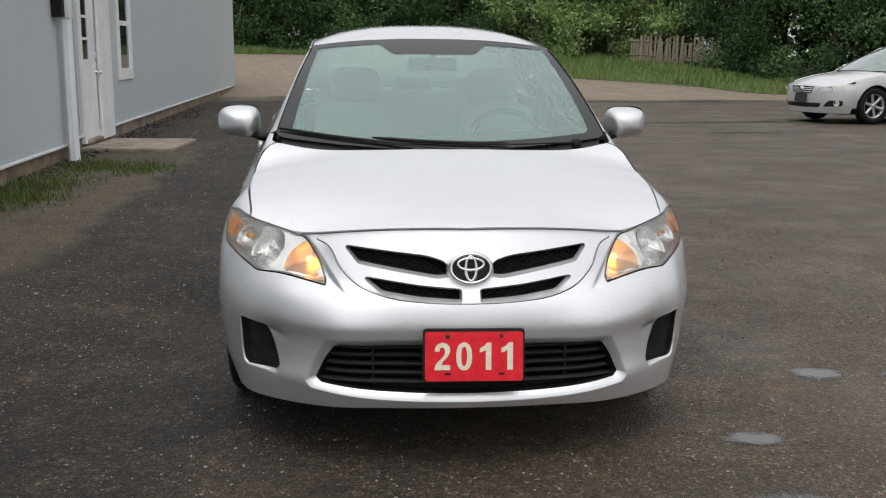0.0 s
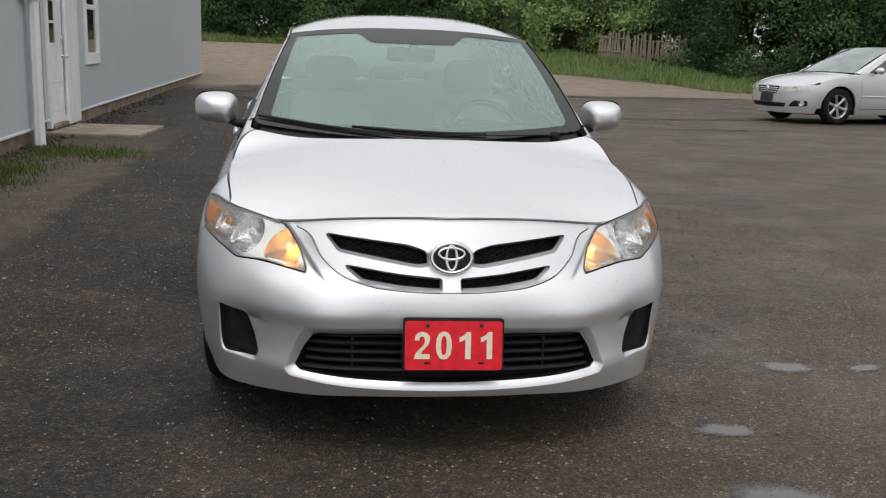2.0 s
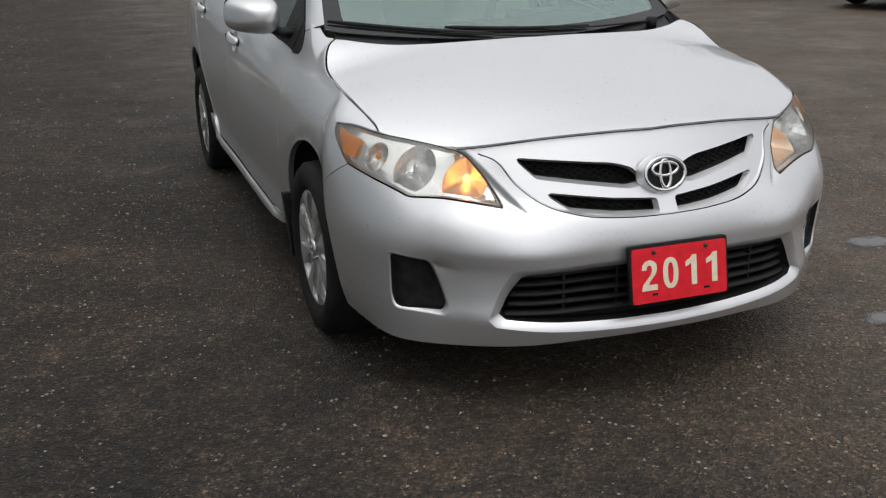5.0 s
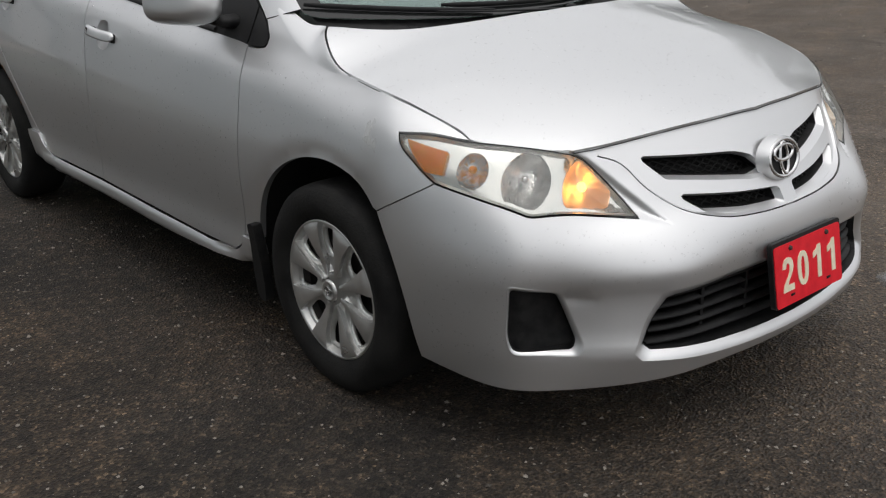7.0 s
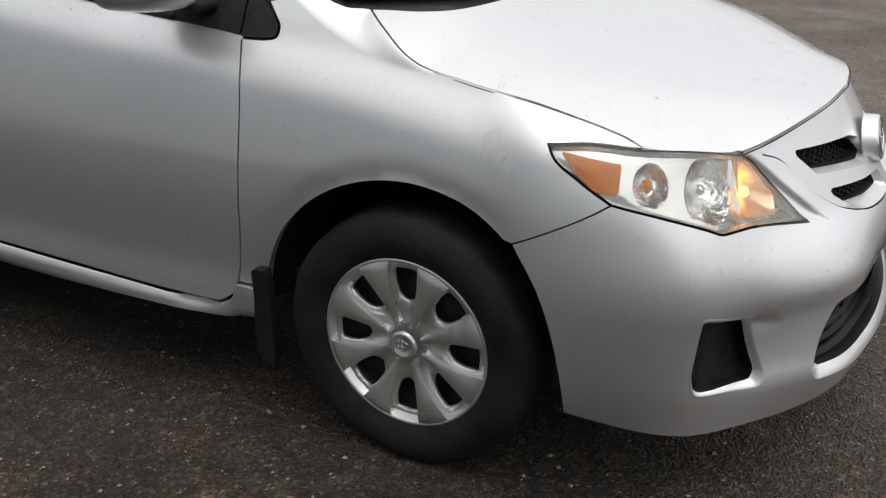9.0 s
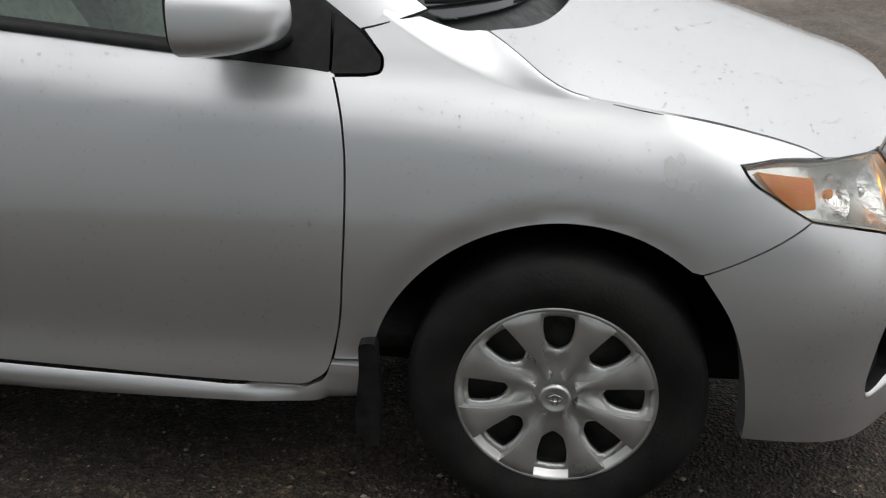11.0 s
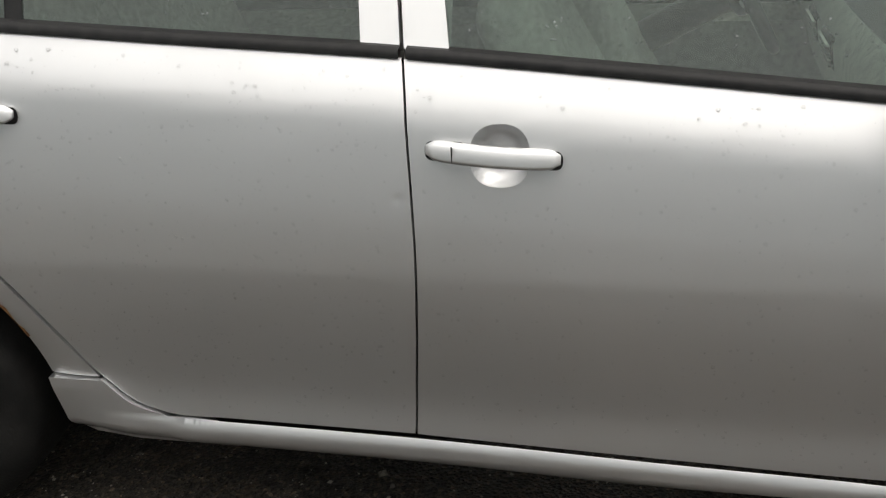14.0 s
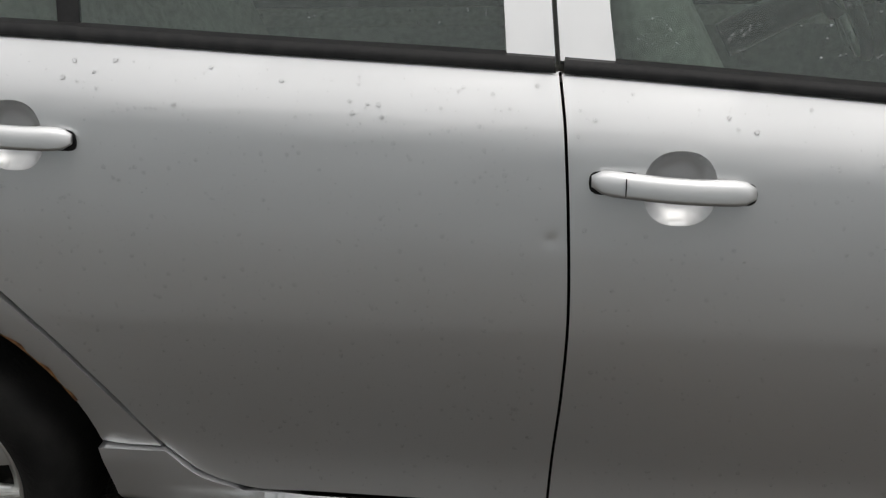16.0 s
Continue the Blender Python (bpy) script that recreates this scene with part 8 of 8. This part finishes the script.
        tube(bm, [(s * (W * 0.93), cowl + 0.42, belt0 + 0.03), (s * (W + 0.03), cowl + 0.42, belt0 + 0.05)], 0.025, 6)
        part("mirror_arm", bm, BLACK_PLASTIC, car)
        # lamps
        h = face["lamp"]
        lamp = rounded([A(s * h[0], h[1]), A(s * h[2], h[3]), A(s * h[4], h[5]), A(s * h[6], h[7])], 0.03)
        q = ends(0.004)(np.mean(lamp, 0)[None])[0]
        bm = bmesh.new()
        lathe(bm, [(-0.014, 0.046), (-0.006, 0.040), (0.004, 0.02), (0.006, 0.0)], 20, "y", Matrix.Translation(q) @ Matrix.Rotation(s * 30 * DEG, 4, "Z"))
        part("lamp_bowl", bm, CHROME, car)
        panel("headlamp", lamp, ends(0.008), LAMP_FAR, car, step=0.03, depth=0.012, label="pale cloudy headlamp")
        if face.get("fog"):
            panel("fog_recess", rounded([A(s * 30, low + 0.12), A(s * 50, low + 0.14), A(s * 50, low + 0.24), A(s * 36, low + 0.24)], 0.03), ends(0.004), paint if face["fog"] == 2 else BLACK_PLASTIC, car, step=0.05, depth=0.01)
            q = ends(0.006)(np.array([A(s * 44, low + 0.185)]))[0]
            bm = bmesh.new()
            lathe(bm, [(0, 0.055), (-0.012, 0.052), (-0.006, 0.042), (0.0, 0.0)], 20, "y", Matrix.Translation(q) @ Matrix.Rotation(s * 44 * DEG * 0.8, 4, "Z"))
            part("fog_lamp", bm, LAMP_FAR, car)
            if face["fog"] == 2:
                bm = bmesh.new()
                tube(bm, ends(0.010)(np.array([A(s * t, low + 0.185) for t in np.linspace(31, 50, 9)])), 0.008, 6)
                part("fog_trim", bm, CHROME, car)
                bm = bmesh.new()
                tube(bm, ends(0.012)(np.array([A(s * t, face["intake"][2] + 0.012) for t in np.linspace(2, 27, 11)])), 0.009, 6)
                part("intake_trim", bm, CHROME, car)
        bm = bmesh.new()
        ring = [[bm.verts.new((s * (W - 0.03 - 0.30 * d), yc, z)) for yc, z in [(q + (ar + 0.01) * math.cos(a * DEG), hz + (ar + 0.01) * math.sin(a * DEG)) for q in (0,) for a in np.linspace(-20, 200, 20)]] for d in (0, 1)]
        for i in range(19):
            bm.faces.new((ring[0][i], ring[0][i + 1], ring[1][i + 1], ring[1][i]))
        bm.faces.new(ring[1])
        part("wheel_housing", bm, DARK, car)
        for yc in (0.0, B):
            wheel = empty("wheel")
            wheel.parent = car
            wheel.matrix_basis = pose(s * (W - 0.115), yc, tyre, 0, 0, 0 if s < 0 else 180)
            r0 = tyre * 0.69
            bm = bmesh.new()
            lathe(bm, [(0.09, r0), (0.10, tyre * 0.86), (0.08, tyre - 0.008), (0.04, tyre), (-0.04, tyre), (-0.08, tyre - 0.008), (-0.10, tyre * 0.85), (-0.09, r0), (-0.08, r0 - 0.01)], 40)
            part("tyre", bm, RUBBER, wheel)
            bm = bmesh.new()
            lathe(bm, [(-0.085, r0), (-0.075, r0 - 0.02), (-0.03, r0 - 0.03), (0.06, r0 - 0.03)], 40)
            if rim == "steel":
                lathe(bm, [(-0.035, r0 - 0.03), (-0.055, r0 * 0.7), (-0.03, r0 * 0.5), (-0.065, r0 * 0.36), (-0.05, 0.04), (-0.045, 0.0)], 40)
            part("rim", bm, RUST if rim == "steel" else ALLOY, wheel, "rusty steel rim" if rim == "steel" else "silver alloy rim")
            bm = bmesh.new()
            lathe(bm, [(-0.02, r0 - 0.03), (-0.01, 0.0)], 32)
            part("brake", bm, DARK, wheel)
            for q in range(0 if rim == "steel" else rim):
                a = 2 * math.pi * q / rim + 0.3
                bm = bmesh.new()
                w0, w1 = 0.030, 0.024
                vs = []
                for rad, w, x in ((0.03, w0, -0.062), (r0 * 0.6, w1, -0.070), (r0 - 0.012, w0 * 1.3, -0.078)):
                    for sg, dx in ((-1, 0.02), (-0.6, 0), (0.6, 0), (1, 0.02)):
                        vs.append(bm.verts.new((x + dx, rad * math.cos(a) - sg * w * math.sin(a), rad * math.sin(a) + sg * w * math.cos(a))))
                for i in range(2):
                    for j in range(3):
                        bm.faces.new((vs[i * 4 + j], vs[i * 4 + j + 1], vs[i * 4 + j + 5], vs[i * 4 + j + 4]))
                part("spoke", bm, ALLOY, wheel)
            bm = bmesh.new()
            lathe(bm, [(-0.05, 0.05), (-0.075, 0.045), (-0.08, 0.0)], 20)
            part("hub", bm, ALLOY if rim != "steel" else RUST, wheel)
        panel("tail_lamp", loop([A(s * 40, tail_z - 0.30), A(s * 60, tail_z - 0.30), A(s * 58, tail_z - 0.08), A(s * 40, tail_z - 0.08)]), ends(0.008, False), RED_LAMP, car, step=0.06, depth=0.012)
    # grille and badge
    g = face["grille"]
    panel("grille", mirrored(loop([A(0, g[2]), A(g[0], g[3]), A(g[1], g[4]), A(0, g[5])])), ends(0.005), BLACK_PLASTIC, car, step=0.05, depth=0.01, label="black grille")
    for z in face["bars"]:
        tmax = g[0] + (g[1] - g[0]) * (z - g[3]) / max(0.01, g[4] - g[3])
        ts = np.linspace(-tmax * 0.96, tmax * 0.96, 15)
        bm = bmesh.new()
        tube(bm, ends(0.012)(np.array([A(t, z) for t in ts])), 0.011, 6)
        part("grille_bar", bm, CHROME, car)
    q = ends(0.02)(np.array([A(0, face["badge"])]))[0]
    bm = bmesh.new()
    lathe(bm, [(-0.012, 0.0), (-0.012, 0.052), (-0.004, 0.064), (0.01, 0.06)], 24, "y", Matrix.Translation(q) @ Matrix.Diagonal((1.25 if face.get("wide_badge") else 1.0, 1, 0.75 if face.get("wide_badge") else 1.0, 1)))
    part("badge", bm, CHROME, car, "plain chrome badge")
    i0 = face["intake"]
    panel("intake", rounded(mirrored(loop([A(0, i0[1]), A(i0[0], i0[1] + 0.01), A(i0[0] + 2, i0[2]), A(0, i0[2])])), 0.02), ends(0.005), BLACK_PLASTIC, car, step=0.05, depth=0.01)
    for z in np.linspace(i0[1], i0[2], 4)[1:3]:
        bm = bmesh.new()
        tube(bm, ends(0.010)(np.array([A(t, z) for t in np.linspace(-i0[0], i0[0], 13)])), 0.006, 5)
        part("intake_bar", bm, CHROME if face.get("chrome_intake") else BLACK_PLASTIC, car)
    # sign or blank plate
    q = ends(0.02)(np.array([A(0, face["plate"])]))[0]
    plate = empty("sign_plate")
    plate.parent = car
    plate.matrix_basis = pose(q[0], q[1] - 0.012, q[2], -6)
    flat = lambda d: (lambda p: np.stack([p[:, 0], 0 * p[:, 0] + d, p[:, 1]], 1))
    panel("plate", rounded([(-0.16, -0.08), (0.16, -0.08), (0.16, 0.08), (-0.16, 0.08)], 0.012), flat(0), RED if face.get("year") else PLATE_BLACK, plate, step=0.1, depth=0.01, away=(0, 1, 0), label="red sign with a year" if face.get("year") else "blank black plate holder")
    if face.get("year"):
        numerals(plate, face["year"], 0.087, (0, -0.003, 0), CREAM_INK)
    # screens and roof
    def ruled(y0, z0, x0, y1, z1, x1, bow0, bow1):
        def f(p):
            u, w = p[:, 0], p[:, 1]
            lo = np.stack([x0 * u, y0 + bow0 * u ** 2, z0 - 0.01 * u ** 2], 1)
            hi = np.stack([x1 * u, y1 + bow1 * u ** 2, z1 - 0.035 * u ** 2], 1)
            return lo * (1 - w[:, None]) + hi * w[:, None] + np.stack([0 * u, 0 * u, 0.10 * w * (1 - w)], 1)
        return f
    rx = W * 0.95 - (roof - belt0) * 0.42 - 0.05
    unit = np.array([(-1, 0), (1, 0), (1, 1), (-1, 1)], float)
    panel("windscreen", unit, ruled(cowl - 0.16, hood1 - 0.01, W * 0.84, top0, roof - 0.03, rx, 0.16, 0.08), SCREEN_FAR, car, step=0.1, depth=0, away=(0, 1.4, 0.5), label="windscreen coloured pale green for the sky it mirrors")
    panel("rear_window", unit, ruled(tail_y + 0.12, belt1, W * 0.82, top1, roof - 0.03, rx, -0.1, -0.06), DARK_GLASS, car, step=0.1, depth=0, away=(0, 1.4, 0.5))
    panel("roof", mirrored(loop([(0, top0 - 0.01), (rx, top0 + 0.07), (rx + 0.02, (top0 + top1) / 2), (rx, top1 - 0.05), (0, top1 + 0.01)])), lambda p: np.stack([p[:, 0], p[:, 1], roof - 0.035 * (p[:, 0] / rx) ** 2 - 0.03 * np.abs((p[:, 1] - (top0 + top1) / 2) / ((top1 - top0) / 2)) ** 2.2], 1), paint, car, step=0.1, depth=0.02, away=(0, 1.4, 0.5))
    for s in (-1, 1):
        for (a0, a1), (b0, b1), nm in ((((W * 0.84 * s, cowl, hood1 - 0.02), (rx * s, top0 + 0.08, roof - 0.065)), (tuple(fl(s)(np.array([(cowl + 0.03, mb(cowl))]))[0]), tuple(fl(s)(np.array([(top0 + 0.10, roof - 0.07)]))[0])), "screen_pillar"), (((rx * s, top0 + 0.08, roof - 0.06), (rx * s, top1 - 0.05, roof - 0.06)), (tuple(fl(s)(np.array([(top0 + 0.08, roof - 0.07)]))[0]), tuple(fl(s)(np.array([(top1, roof - 0.05)]))[0])), "roof_rail"), (((rx * s, top1 - 0.05, roof - 0.06), (W * 0.82 * s, tail_y + 0.02, belt1)), (tuple(fl(s)(np.array([(top1, roof - 0.05)]))[0]), tuple(fl(s)(np.array([(tail_y, mb(tail_y))]))[0])), "rear_pillar")):
            strip(nm, np.linspace(a0, a1, 8), np.linspace(b0, b1, 8), paint, car, rows=3, bulge=0.01, away=(0, 1.4, 0.6))
    panel("boot", mirrored(loop([(0, tail_y + 0.12), (W * 0.84, tail_y + 0.02), (W * 0.88, B + T * 0.55), (W * 0.6, B + T * 0.86), (0, B + T * 0.92)])), lambda p: np.stack([p[:, 0], p[:, 1], belt1 - 0.01 - 0.02 * (p[:, 0] / W) ** 2 - (belt1 - tail_z) * np.clip((p[:, 1] - tail_y) / max(0.1, B + T * 0.9 - tail_y), 0, 1)], 1), paint, car, step=0.1, depth=0.02, away=(0, 3, 0.2))
    part("underbody", boxed(-W * 0.8, W * 0.8, -F * 0.6, B + T * 0.7, low - 0.02, low + 0.12), DARK, car, smooth=False)
    part("dark_core", boxed(-W * 0.82, W * 0.82, ar + 0.02, B - ar - 0.02, low + 0.1, belt0 - 0.05), DARK, car, smooth=False)
    return car


build_parked(pose(9.93, 16.30, 0, 0, 0, -77) @ Matrix.Scale(1.08, 4), "dusty silver saloon with six-spoke alloy wheels parked before the trees", 0.895, 0.98, 2.80, 1.08, SILVER_B, 0.72, 1.00, 0.96, 1.03, 1.50, 0.345, 0.40, 1.26, 2.30, 3.35, 0.99, 6,
             dict(lamp=(21, 0.585, 25, 0.685, 50, 0.730, 52, 0.62), fog=1, grille=(15, 18, 0.555, 0.565, 0.695, 0.70), bars=(0.585, 0.625, 0.66), badge=0.635, intake=(26, 0.30, 0.385), plate=0.475, chrome_intake=False))
build_parked(pose(10.57, 12.17, 0, 0, 0, -80.5), "pale beige compact SUV on rusty steel wheels, parked on the lot", 0.905, 0.90, 2.60, 0.92, CREAM, 0.86, 1.10, 1.08, 1.14, 1.68, 0.36, 0.38, 1.15, 2.95, 3.25, 1.12, "steel",
             dict(lamp=(27, 0.685, 29, 0.79, 54, 0.835, 53, 0.735), fog=2, grille=(22, 26, 0.645, 0.655, 0.815, 0.82), bars=(0.675, 0.735, 0.795), badge=0.735, intake=(27, 0.34, 0.44), plate=0.555, chrome_intake=True), low=0.27, lower=0.09)
build_parked(pose(10.45, 8.75, 0, 0, 0, -80), "pale silver compact saloon with a red year sign", 0.885, 0.90, 2.70, 0.96, WHITE_SILVER, 0.72, 0.98, 0.95, 1.03, 1.44, 0.31, 0.35, 1.12, 2.40, 3.15, 1.0, 5,
             dict(lamp=(30, 0.60, 34, 0.66, 60, 0.78, 56, 0.63), fog=1, grille=(24, 22, 0.60, 0.61, 0.655, 0.665), bars=(0.635,), badge=0.635, wide_badge=True, intake=(34, 0.30, 0.42), plate=0.50, year="2012"))
